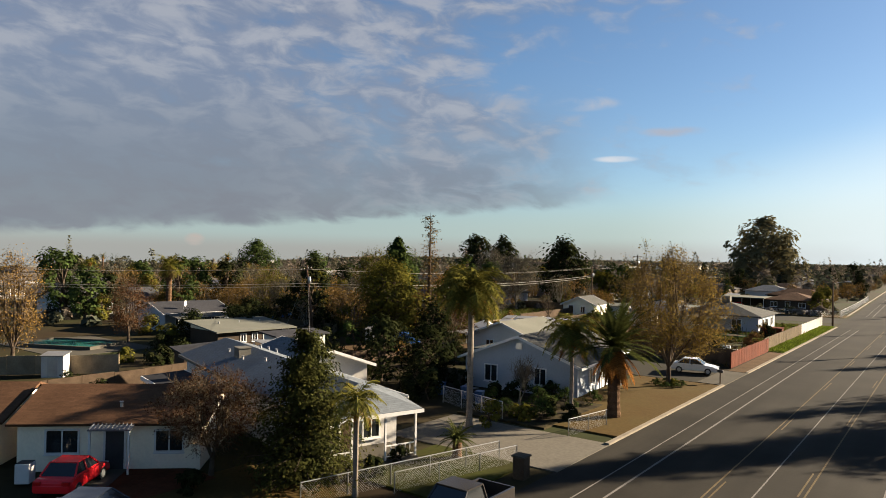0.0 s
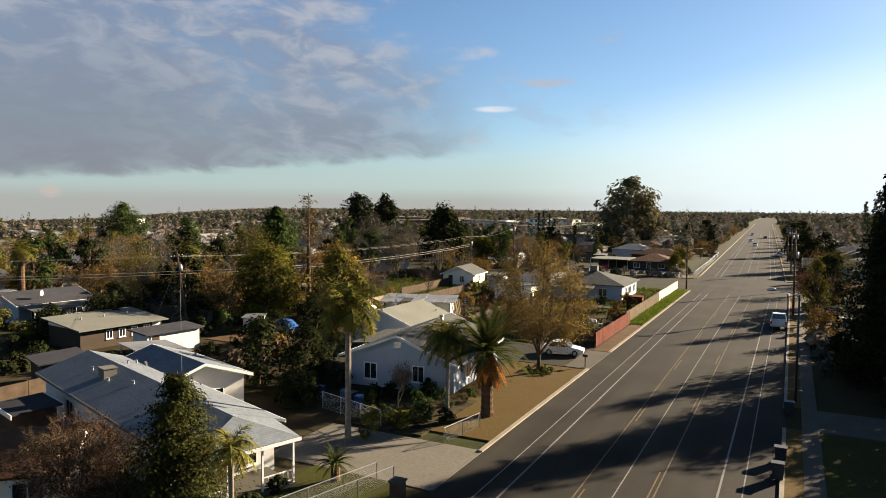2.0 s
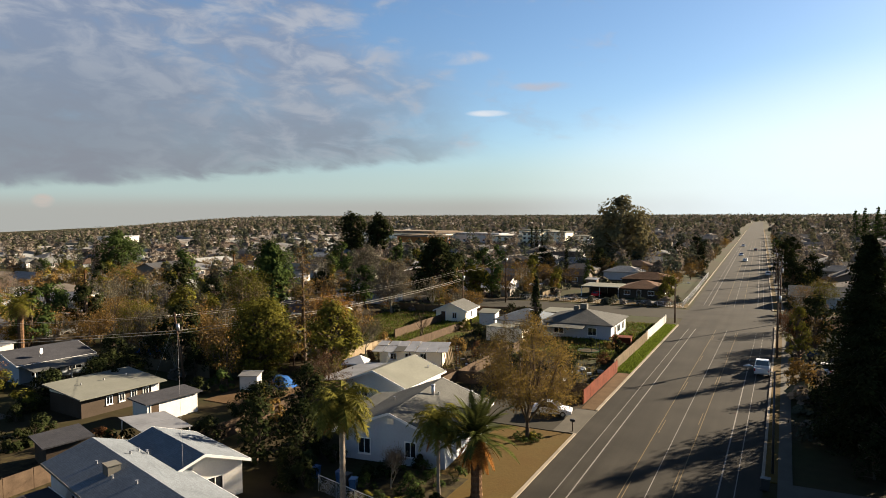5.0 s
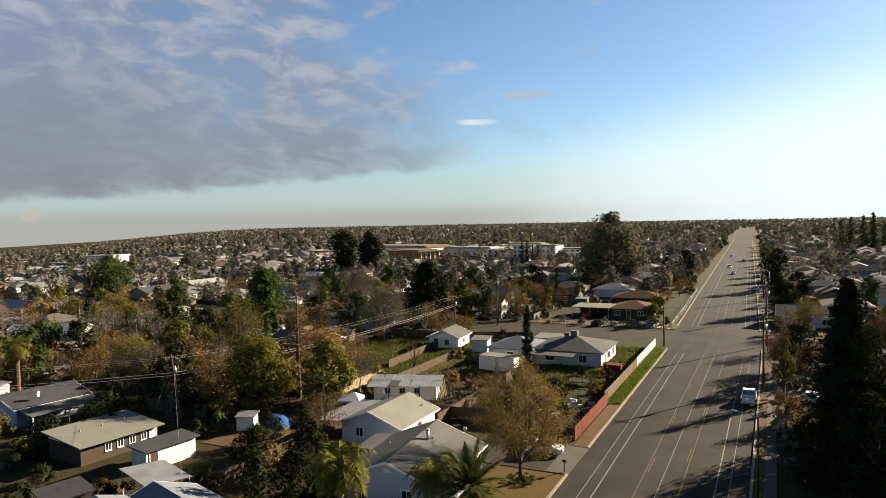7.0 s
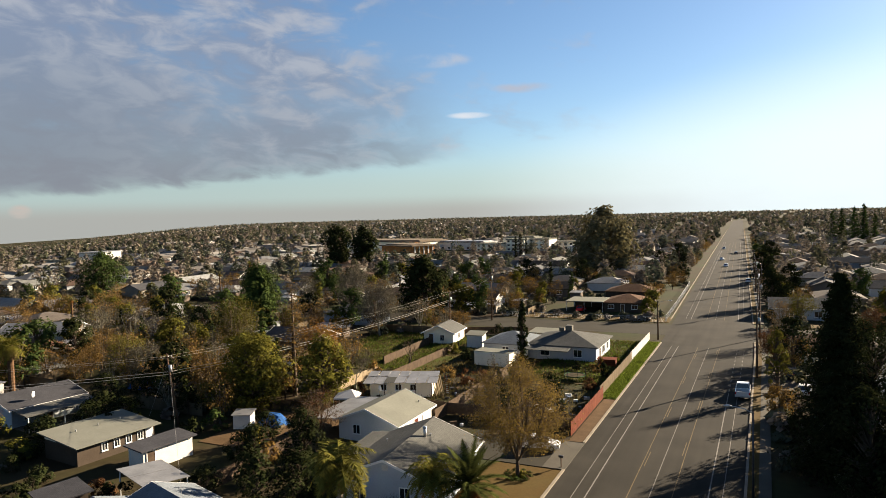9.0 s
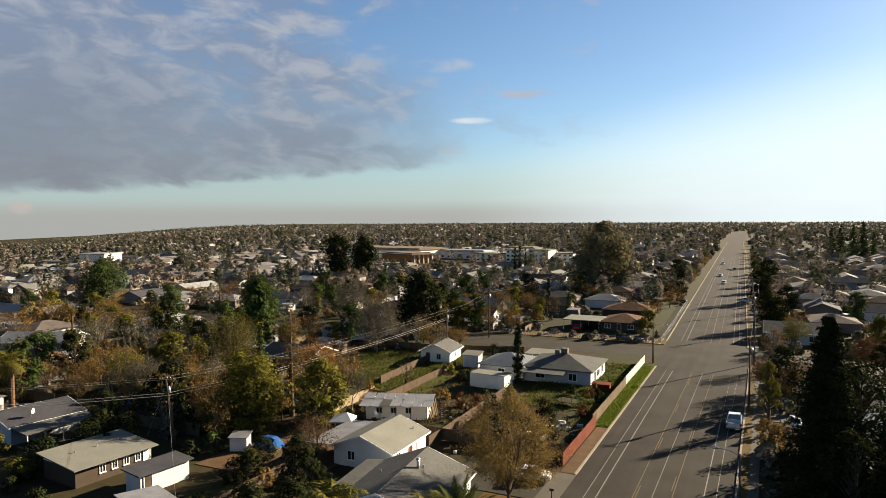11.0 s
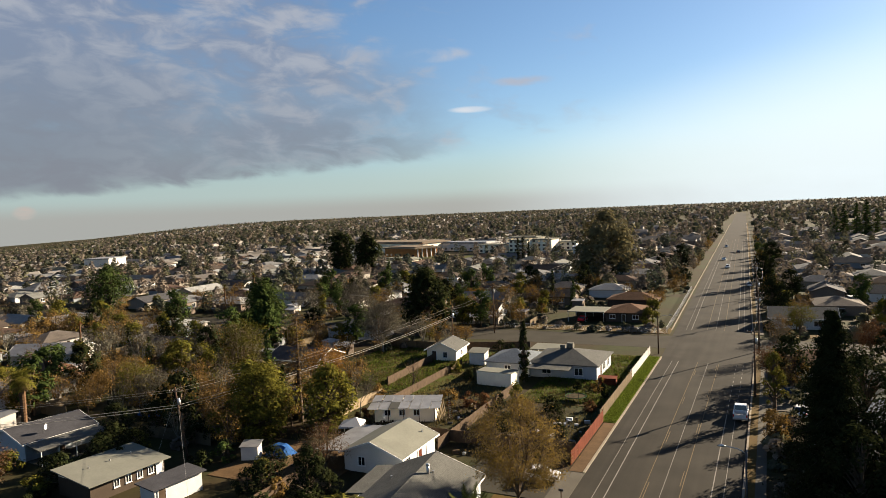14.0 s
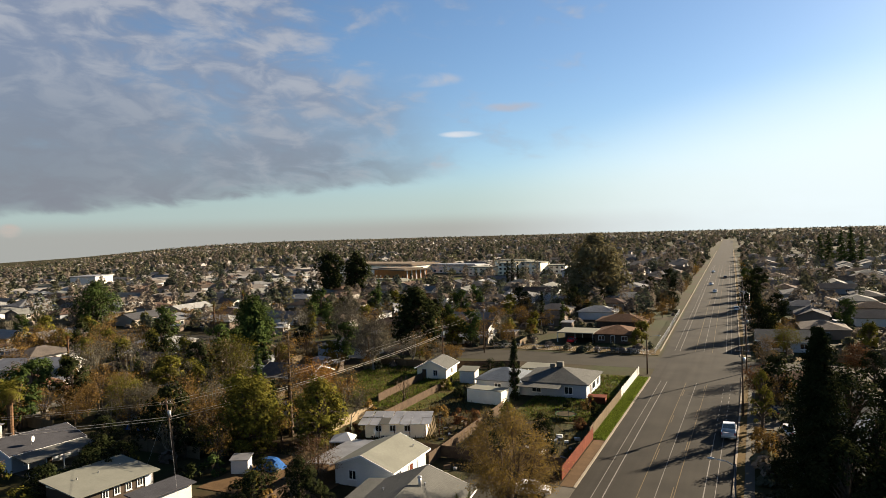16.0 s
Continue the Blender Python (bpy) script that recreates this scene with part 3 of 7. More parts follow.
def house(label, x, y, turn, L, W, e, r, wall, roof, hip=False, windows=(), doors=(), over=0.5, vents=0, chimney=None, fascia=True, group="", z=0.0):
    h = thing("house", pose(x, y, z, 0, 0, turn), label, "house", group)
    part("wall", gable_wall(Shape(), L, W, e, r, hip), wall, h)
    s = (hip_roof if hip else gable_roof)(Shape(), L, W, e, r, over)
    rf = part("roof", s, roof, h, uv=True)
    if fascia and not hip:
        hl, hw = L / 2 + over, W / 2
        d = (r - e) / hw * over
        for sx in (-1, 1):
            for sy in (-1, 1):
                xa = sx * (hl + 0.03)
                f = Shape().add([(xa - 0.02, sy * (hw + over), e - d - 0.2), (xa + 0.02, sy * (hw + over), e - d - 0.2), (xa + 0.02, 0, r - 0.2), (xa - 0.02, 0, r - 0.2),
                       (xa - 0.02, sy * (hw + over), e - d + 0.02), (xa + 0.02, sy * (hw + over), e - d + 0.02), (xa + 0.02, 0, r + 0.02), (xa - 0.02, 0, r + 0.02)],
                      [(0, 1, 2, 3), (4, 7, 6, 5), (0, 4, 5, 1), (1, 5, 6, 2), (3, 2, 6, 7), (0, 3, 7, 4)])
                part("barge_board", f, TRIM, rf)
        for sy in (-1, 1):
            part("fascia", Shape().box(-hl, sy * (hw + over + 0.025) - 0.02, e - d - 0.2, hl, sy * (hw + over + 0.025) + 0.02, e - d + 0.01), TRIM, rf)
    for w in windows:
        add_window(h, *w, L, W)
    for d in doors:
        add_door(h, d[0], d[1], L, W, d[2] if len(d) > 2 else WOOD)
    rng = random.Random(int(abs(x) * 7 + abs(y) * 13))
    for k in range(vents):
        vx, vy = rng.uniform(-L * 0.4, L * 0.4), rng.choice((-1, 1)) * rng.uniform(0.12, 0.36) * W
        vz = r - (r - e) * abs(vy) / (W / 2)
        part("vent", Shape().tube([(vx, vy, vz - 0.1), (vx, vy, vz + 0.2), (vx, vy, vz + 0.26)], [0.08, 0.08, 0.12], 8), STEEL, rf)
    if chimney:
        cx, cy, cw, ch = chimney
        part("chimney", Shape().box(cx - cw / 2, cy - cw / 2, e, cx + cw / 2, cy + cw / 2, r + ch).box(cx - cw / 2 - 0.06, cy - cw / 2 - 0.06, r + ch, cx + cw / 2 + 0.06, cy + cw / 2 + 0.06, r + ch + 0.1), STEEL, rf)
    return h


def post(parent, x, y, h, w=0.1, mat=TRIM, name="post"):
    return part(name, Shape().box(x - w / 2, y - w / 2, 0, x + w / 2, y + w / 2, h), mat, parent)


# house with the porch, its long roof and a wing behind
ha = house("white house with long grey shingled gable roof and front porch", -37.7, 33.5, -18, 21.5, 6.4, 3.15, 4.15, WALL_WHITE, BLUE_ROOF,
           windows=[("s", -5, 1.5, 1.4, 1.1), ("s", 2, 1.5, 1.4, 1.1), ("n", 8, 1.5, 1.2, 1.1), ("e", 1.5, 1.4, 1.0, 1.3), ("e", -1.6, 1.4, 1.0, 1.3)], doors=[("e", 0)], vents=5, fascia=False)
por = part("porch_roof", Shape().slab([(11.2, -3.7, 2.99), (14.0, -3.7, 2.85), (12.0, 0, 4.15), (11.2, 0, 4.15)], 0.14).slab([(11.2, 0, 4.15), (12.0, 0, 4.15), (14.0, 2.9, 2.85), (11.2, 2.9, 3.24)], 0.14)
           .slab([(14.0, -3.7, 2.85), (14.0, 2.9, 2.85), (12.0, 0.02, 4.15), (12.0, -0.02, 4.15)], 0.14), BLUE_ROOF, ha, uv=True)
for xa, xb, yy, zz in ((-11.3, 11.2, -3.72, 2.80), (-11.3, 11.2, 3.72, 2.80)):
    part("fascia", Shape().box(xa, yy - 0.03, zz, xb, yy + 0.03, zz + 0.19), COOLER if yy < 0 else TRIM, por)
part("fascia", Shape().box(14.01, -3.75, 2.64, 14.06, 2.95, 2.83), TRIM, por)
part("fascia", Shape().box(11.2, -3.76, 2.64, 14.0, -3.71, 2.83), TRIM, por)
part("porch_floor", Shape().box(10.76, -3.3, 0, 13.9, 2.7, 0.28), CONCRETE, ha)
for yy, hh in ((-3.2, 2.72), (-1.3, 2.76), (0.7, 2.76), (2.6, 2.72)):
    post(ha, 13.75, yy, hh)
for yy in (-2.25, 1.65):
    rail = part("railing", Shape().box(13.72, yy - 0.85, 0.98, 13.78, yy + 0.85, 1.04).box(13.72, yy - 0.85, 0.42, 13.78, yy + 0.85, 0.47), TRIM, ha)
    for k in range(5):
        part("baluster", Shape().box(13.73, yy - 0.62 + 0.3 * k, 0.47, 13.77, yy - 0.58 + 0.3 * k, 0.98), TRIM, rail)
cl = part("rooftop_cooler", Shape().box(-3.9, -1.7, 3.0, -2.9, -0.8, 4.3).box(-3.96, -1.76, 4.3, -2.84, -0.74, 4.38), COOLER, ha, bevel=0.02)
house("white wing with grey gable roof and a lit gable end", -41.8, 39.7, -18, 8.6, 6.6, 2.95, 4.1, WALL_WHITE, BLUE_ROOF,
      windows=[("e", 1.0, 1.3, 1.2, 1.25), ("e", -1.4, 1.4, 0.6, 0.9), ("n", 0, 1.5, 1.4, 1.1)], vents=3)
# pale blue house with the gable to the street corner
hb = house("pale blue house with grey shingled gable roof", -30.0, 58.4, -84, 12.6, 10.2, 2.75, 4.7, WALL_BLUE, GREY_ROOF,
           windows=[("e", 1.9, 1.45, 0.95, 1.25), ("e", -2.6, 1.35, 1.1, 1.3), ("n", -3.2, 1.4, 1.5, 1.2), ("n", 2.8, 1.4, 1.5, 1.2)], doors=[("n", 0.2, TRIM)], vents=2)
part("gable_vent", Shape().box(6.3, -0.3, 3.55, 6.36, 0.3, 4.05), STEEL, hb)
pg = part("porch_gable", gable_roof(Shape(), 2.2, 4.2, 2.6, 3.5, 0.3), GREY_ROOF, hb, uv=True)
pg.matrix_basis = pose(0.4, 5.4, 0, 0, 0, 90)
for xx in (-1.4, 2.2):
    post(hb, xx, 6.4, 2.5)
part("chimney", Shape().tube([(-1.4, 1.0, 4.0), (-1.4, 1.0, 5.2)], [0.16, 0.16], 10).tube([(-1.4, 1.0, 5.2), (-1.4, 1.0, 5.35)], [0.24, 0.2], 10), STEEL, hb, smooth=True)
part("lower_roof", Shape().slab([(-6.8, -7.4, 2.5), (1.2, -7.4, 2.5), (1.2, -4.9, 2.75), (-6.8, -4.9, 2.75)], 0.12), GREY_ROOF, hb, uv=True)
# garage house behind it
hc = house("white back house with pale tan gable roof", -40.6, 71.8, 90, 9.0, 8.0, 2.6, 4.1, WALL_WHITE, CREAM_ROOF,
           windows=[("w", 1.5, 1.4, 0.9, 1.0), ("s", -2.8, 1.5, 1.0, 0.9)], doors=[("s", 0.3, RED_WOOD), ("s", 2.6, TRIM)], vents=1)
part("lean_to_roof", Shape().slab([(-4.8, 4.2, 2.5), (5.5, 4.2, 2.5), (5.5, 8.2, 2.2), (-4.8, 8.2, 2.2)], 0.1), METAL_ROOF, hc)
for xx in (-4.4, 0.4, 5.2):
    post(hc, xx, 7.9, 2.2, 0.1, WOOD)

# long low building, shed and patio cover
hf = thing("outbuilding", pose(-69.0, 53.8, 0, 0, 0, 84), "long low outbuilding with a pale cream roof and dark wall", "outbuilding")
part("wall", Shape().box(-4.8, -3.2, 0, 4.8, 3.2, 2.2), WALL_DARK, hf)
part("roof", Shape().slab([(-5.3, -3.9, 2.27), (5.3, -3.9, 2.27), (5.3, 3.9, 3.0), (-5.3, 3.9, 3.0)], 0.13), CREAM_ROOF, hf)
part("clerestory", Shape().add([(-4.8, 3.19, 2.19), (4.8, 3.19, 2.19), (4.8, 3.19, 2.78), (-4.8, 3.19, 2.78), (-4.8, -3.15, 2.19), (4.8, -3.15, 2.19)], [(0, 1, 2, 3), (0, 3, 4), (1, 5, 2), (3, 2, 5, 4)]), WALL_CREAM, hf)
for k in range(4):
    add_window(hf, "s", -1.6 + 1.5 * k, 1.35, 0.6, 0.8, 9.6, 6.4)
add_door(hf, "s", 4.1, 9.6, 6.4, TRIM, 0.8, 1.95)
for k in (-2.5, 0.2, 3.0):
    part("vent", Shape().tube([(k, 0.8, 2.6), (k, 0.8, 2.95)], [0.08, 0.08], 8), STEEL, hf)
hs = thing("shed", pose(-58.9, 53.5, 0, 0, 0, 83), "white shed with a low dark grey roof", "shed")
part("wall", Shape().box(-3.1, -1.3, 0, 3.1, 1.3, 2.3), WALL_WHITE, hs)
part("roof", Shape().slab([(-3.5, -1.7, 2.35), (3.5, -1.7, 2.35), (3.5, 1.7, 2.6), (-3.5, 1.7, 2.6)], 0.14), DARK_ROOF, hs, uv=True)
add_door(hs, "s", -2.2, 6.2, 2.6, WOOD)
pc = thing("patio_cover", pose(-51.4, 45.7, 0, 0, 0, -20), "bright metal patio cover on posts", "patio cover")
for k in range(4):
    part("roof_sheet", Shape().slab([(-3.4 + 1.7 * k, -2.2, 2.7 + 0.01 * (k % 2)), (-1.72 + 1.7 * k, -2.2, 2.7 + 0.01 * (k % 2)), (-1.72 + 1.7 * k, 2.2, 2.45 + 0.01 * (k % 2)), (-3.4 + 1.7 * k, 2.2, 2.45 + 0.01 * (k % 2))], 0.05), METAL_ROOF, pc)
for xx in (-3, 3.1):
    for yy in (-2.0, 2.0):
        post(pc, xx, yy, 2.42)
# lean sheds of sheet metal
tr = thing("mobile_home", pose(-47.4, 88.6, 0, 0, 0, 20), "cluttered trailer home with rusty sheet metal roof panels", "trailer")
part("wall", Shape().box(-4.6, -2.2, 0, 4.6, 2.6, 2.2), WALL_CREAM, tr)
_r = random.Random(4)
for k in range(7):
    for j in range(2):
        x0, y0, z0 = -5.4 + 1.55 * k + _r.uniform(-.1, .1), -3.4 + 3.3 * j, 2.28 + 0.14 * j + _r.uniform(0, 0.08)
        part("roof_panel", Shape().slab([(x0, y0, z0), (x0 + 1.5, y0 + _r.uniform(-.3, .2), z0 + _r.uniform(-.05, .08)), (x0 + 1.5, y0 + 3.2, z0 + 0.16), (x0, y0 + 3.2, z0 + 0.14)], 0.04),
             METAL_ROOF if _r.random() < 0.6 else (GREY_ROOF if _r.random() < 0.5 else BROWN_ROOF), tr)
for k in range(5):
    post(tr, -4.6 + 2.3 * k, -3.2, 2.24, 0.09, WOOD)
for k in (-2.6, -0.4, 1.8):
    add_window(tr, "s", k, 1.4, 0.8, 0.8, 9.2, 4.4)
for k in range(6):
    part("leaning_board", Shape().box(-0.12, -0.02, 0, 0.12, 0.02, 2.3, pose(5.3 + 0.1 * k, -2.4 + 0.75 * k, 0, -12, 4 * (k % 3) - 4, 70)), TAN_WOOD, tr)
ld = thing("ladder", pose(-40.6, 89.8, 0, -16, 0, 40), "red ladder leaning on the trailer roof", "ladder")
for sx in (-0.22, 0.22):
    part("stile", Shape().box(sx - 0.03, -0.03, 0, sx + 0.03, 0.03, 3.0), RED_WOOD, ld)
for k in range(9):
    part("rung", Shape().box(-0.19, -0.02, 0.3 + 0.3 * k, 0.19, 0.02, 0.34 + 0.3 * k), TRIM, ld)
house("small cream cottage with a grey gable roof in the grass lot", -59.5, 129.0, 96, 7.5, 6.4, 2.5, 3.9, WALL_CREAM, GREY_ROOF, windows=[("w", -0.8, 1.3, 0.8, 1.1), ("s", 0, 1.3, 0.9, 1.1)], doors=[("w", 1.6)])
bx = thing("container", pose(-41.0, 110.8, 0, 0, 0, -6), "white storage container on the yard grass", "container")
part("body", Shape().box(-3.4, -1.6, 0.1, 3.4, 1.6, 2.5), WALL_CREAM, bx)
part("roof_rim", Shape().box(-3.45, -1.65, 2.5, 3.45, 1.65, 2.58), CREAM_ROOF, bx)
# white house; the darker blue wall colour carries the shade on its front
he = house("white corner house with grey hip roof and rooftop cooler", -31.2, 124.0, 0, 12.5, 12.0, 2.7, 4.5, WALL_BLUE, GREY_ROOF, hip=True,
           windows=[("s", -3, 1.4, 1.6, 1.2), ("s", 3, 1.4, 1.4, 1.2), ("e", 0, 1.4, 1.8, 1.2), ("e", 3.6, 1.4, 1.2, 1.2)], doors=[("e", -2.6)])
part("patio_roof", Shape().slab([(-6, -9.2, 2.3), (2, -9.2, 2.3), (2, -6.5, 2.55), (-6, -6.5, 2.55)], 0.1), GREY_ROOF, he, uv=True)
part("rooftop_cooler", Shape().box(-0.6, -0.6, 4.45, 0.6, 0.6, 5.4).box(-1.9, -0.4, 4.2, -1.0, 0.4, 4.95), COOLER, he, bevel=0.03)
house("grey hip roofed wing beside the corner house", -41.5, 122.0, 0, 8.5, 9.5, 2.6, 4.2, WALL_BLUE, BLUE_ROOF, hip=True, windows=[("s", 0, 1.4, 1.2, 1.1)])
hr = house("ranch house with brown hip roof across the side street", -31.4, 185.5, 0, 10.5, 12, 2.5, 4.2, WALL_DARK, BROWN_ROOF, hip=True, windows=[("s", -3.4, 1.4, 1.4, 1.0), ("s", 2.6, 1.4, 1.4, 1.0), ("e", 0, 1.4, 1.4, 1.0)], doors=[("s", -0.4)])
cp = thing("carport", pose(-41.6, 182.5, 0), "open carport with a flat white roof", "carport")
part("roof", Shape().slab([(-5, -4.5, 2.75), (5.0, -4.5, 2.75), (5.0, 4.5, 2.85), (-5, 4.5, 2.85)], 0.2), CREAM_ROOF, cp)
for xx in (-4.8, 0, 4.8):
    post(cp, xx, -4.3, 2.6)
    post(cp, xx, 4.3, 2.6)
part("back_wall", Shape().box(-5, 4.35, 0, 5, 4.5, 2.6), WALL_DARK, cp)
house("brown hip roofed house behind the corner ranch house", -34, 208, 0, 14, 10, 2.7, 4.4, WALL_DARK, BROWN_ROOF, hip=True)
# brick-brown ranch house at the start
hg = house("cream ranch house with a brown shingled roof", -36.8, 22.8, 43, 8.9, 7.0, 2.6, 3.75, WALL_CREAM, BROWN_ROOF,
           windows=[("s", -2.3, 1.5, 1.5, 1.1), ("s", 2.9, 1.5, 1.3, 1.0)], doors=[("s", 0.25, DARK_METAL)], vents=1, over=0.4, fascia=False)
hood = part("porch_hood", Shape().slab([(-0.75, -4.5, 2.3), (1.3, -4.5, 2.3), (1.3, -3.5, 2.5), (-0.75, -3.5, 2.5)], 0.06), METAL_ROOF, hg, "corrugated metal door hood")
for k in range(10):
    part("rib", Shape().tube([(-0.65 + 0.2 * k, -4.52, 2.33), (-0.65 + 0.2 * k, -3.52, 2.53)], [0.03, 0.03], 5), METAL_ROOF, hood)
part("front_walk", Shape().box(-0.3, -11.0, 0, 0.9, -3.55, 0.1), CONCRETE, hg)
for xx in (-0.65, 1.2):
    post(hg, xx, -4.42, 2.25, 0.09)
house("cream house with a tan shingled roof close beside the ranch house", -44.6, 16.5, 43, 8.4, 7.0, 2.6, 3.75, WALL_CREAM, BROWN_ROOF, windows=[("s", 1.5, 1.4, 1.2, 1.0)], fascia=False)
slab("mulch_ranch", -34.5, -29.2, 17.2, 22.9, 0.085, RED_MULCH, "red brown bark mulch before the ranch house")
# houses on the shaded side
house("grey house with brown gable roof beside the sidewalk", 9.8, 133.0, 0, 6.5, 10, 2.8, 4.4, WALL_CREAM, BROWN_ROOF, hip=True, windows=[("w", 0, 1.4, 1.4, 1.1)])
house("pale house with grey hip roof behind the tall conifer", 17.0, 118.0, 0, 11, 12, 2.7, 4.6, WALL_WHITE, GREY_ROOF, hip=True)
house("pale house with white gable roof behind the tall conifer", 18.5, 98.0, 90, 12, 10, 2.7, 4.6, WALL_WHITE, METAL_ROOF)
house("dark roofed house on the shaded side", 19.0, 80.0, 90, 12, 10, 2.7, 4.6, WALL_CREAM, DARK_ROOF)
house("pale blue corner house with gable roof", 10.0, 183.0, 0, 14, 11, 2.8, 4.6, WALL_BLUE, GREY_ROOF, windows=[("s", -3, 1.4, 1.6, 1.2), ("s", 3, 1.4, 1.6, 1.2)])
# left block
hp = house("house with a dark gable roof and a pale patio roof", -91.5, 60.3, 82, 9.5, 9.5, 2.7, 3.9, WALL_BLUE, DARK_ROOF, windows=[("s", -2.5, 1.4, 1.4, 1.1), ("s", 2.5, 1.4, 1.6, 1.1)], doors=[("s", 0)])
part("patio_roof", Shape().slab([(-4.9, -9.0, 2.25), (4.9, -9.0, 2.25), (4.9, -5.3, 2.55), (-4.9, -5.3, 2.55)], 0.12), GREY_ROOF, hp, uv=True)
part("patio_floor", Shape().box(-4.6, -9.0, 0, 4.6, -4.76, 0.08), CONCRETE, hp)
for xx in (-4.6, -2.3, 0, 2.3, 4.6):
    post(hp, xx, -8.8, 2.15)
house("striped metal roofed house among trees", -148.0, 101.0, 25, 16, 9, 2.8, 4.4, WALL_WHITE, METAL_ROOF)
house("brown roofed house with a white wall behind the palm", -124.0, 84.0, -25, 14, 9, 2.8, 4.4, WALL_WHITE, BROWN_ROOF, windows=[("s", 3, 1.4, 1.4, 1.1)])
house("dark roofed house behind the bare trees", -84.0, 112.0, 0, 12, 9, 2.8, 4.4, ANY_WALL, DARK_ROOF)
house("grey roofed house at the grass lot", -92.0, 146.0, 0, 14, 9, 2.8, 4.4, WALL_BLUE, GREY_ROOF, hip=True)


def hall(name, label, x, y, turn, L, W, H, wall, roof, pillars=0, rows=0, bays=0, eave=0.6, east=0):
    """A flat-roofed block; rows and bays: its windows on the south side; pillars stand before the south side, east: those of the east end."""
    h = thing(name, pose(x, y, land(x, y), 0, 0, turn), label, "building")
    part("wall", Shape().box(-L / 2, -W / 2, -0.3, L / 2, W / 2, H), wall, h)
    rf = part("roof", Shape().box(-L / 2 - eave, -W / 2 - eave, H, L / 2 + eave, W / 2 + eave, H + 0.7), roof, h)
    if L > 20:
        part("parapet", Shape().box(-L / 2 + 2, -W / 2 + 2, H + 0.7, L / 2 - 2, W / 2 - 2, H + 1.3), roof, rf)
    for k in range(pillars):
        u = -L / 2 + (k + 0.5) * L / pillars
        part("pillar", Shape().box(u - 0.4, -W / 2 - 0.35, 0, u + 0.4, -W / 2 - 0.01, H), TRIM, h)
    for k in range(east):
        u = -W / 2 + (k + 0.5) * W / east
        part("pillar", Shape().box(L / 2 + 0.01, u - 0.35, 0, L / 2 + 0.4, u + 0.35, H), TRIM, h)
    for r in range(rows):
        for k in range(bays):
            u, z = -L / 2 + (k + 0.5) * L / bays, 0.9 + r * 2.8
            part("window", Shape().box(u - 0.9, -W / 2 - 0.06, z, u + 0.9, -W / 2 - 0.01, z + 1.3), GLASS, h)
    return h


ORANGE_BRICK = material("orange_brick", (0.3, 0.13, 0.045), 0.9, vary=0.15, size=0.4, fine=3)
TAN_ROOF = material("tan_gravel_roof", (0.12, 0.095, 0.07), 0.9, vary=0.2, size=0.1, fine=2)
hall("school_hall", "orange brick school hall with a flat brown roof", -222, 416, -22, 33, 20, 6.0, ORANGE_BRICK, TAN_ROOF, 0, 1, 7, 1.6, east=5)
hall("school_gym", "large flat roofed school gymnasium", -262, 470, -10, 74, 34, 7.0, WALL_CREAM, TAN_ROOF, 0, 1, 12, 1.0)
hall("school_wing", "long white school wing with a flat roof", -205, 476, -10, 46, 18, 5.4, WALL_WHITE, METAL_ROOF, 0, 1, 8)
hall("school_annex", "white flat roofed school annex", -262, 402, 0, 26, 14, 3.6, WALL_WHITE, METAL_ROOF, 0, 1, 6)
hall("tent_pavilion", "pale open sided school pavilion", -197, 356, 0, 22, 12, 2.8, WALL_CREAM, CREAM_ROOF, 0, 0, 0, 1.0)
for x, y, L, H in ((-172, 446, 17, 5.4), (-153, 452, 14, 8.0), (-138, 458, 15, 8.0), (-160, 480, 26, 8.2), (-124, 468, 16, 5.4)):
    hall("apartment_block", "cream stucco apartment block with a flat roof", x, y, -8, L, 13, H, WALL_CREAM, CREAM_ROOF, 0, 2 if H < 6 else 3, 4, 0.3)
hall("long_store", "long low building with a white flat roof", -97, 436, 12, 30, 12, 3.8, WALL_WHITE, METAL_ROOF, 0, 1, 6)
hall("warehouse", "large white metal clad warehouse", -470, 368, 20, 20, 24, 8, WALL_WHITE, METAL_ROOF)
hall("billboard_wall", "long low white building", -470, 335, 35, 30, 7, 4.0, WALL_WHITE, CREAM_ROOF)


# ---- trees ----
def leaf_quads(s, centres, size, rng, flat=0.0, hub=None, face=0.75):
    """One small leaf card, bent at its middle, at each centre; with a hub the cards face away from it."""
    for c in centres:
        c = Vector(c)
        w = size * rng.uniform(0.6, 1.35)
        n = Vector((rng.gauss(0, 1), rng.gauss(0, 1), rng.gauss(0, 1 - flat))).normalized()
        if hub is not None:
            n = (n * (1 - face) + (c - hub).normalized() * face + Vector((0, 0, 0.25))).normalized()
        a = n.orthogonal().normalized()
        a = (a * math.cos(rng.uniform(0, 6.3)) + n.cross(a) * math.sin(rng.uniform(0, 6.3))).normalized()
        b = n.cross(a).normalized()
        s.add([c - a * w, c - b * w * 0.6 - n * w * 0.15, c + a * w, c + b * w * 0.6 - n * w * 0.15], [(0, 1, 2), (0, 2, 3)])


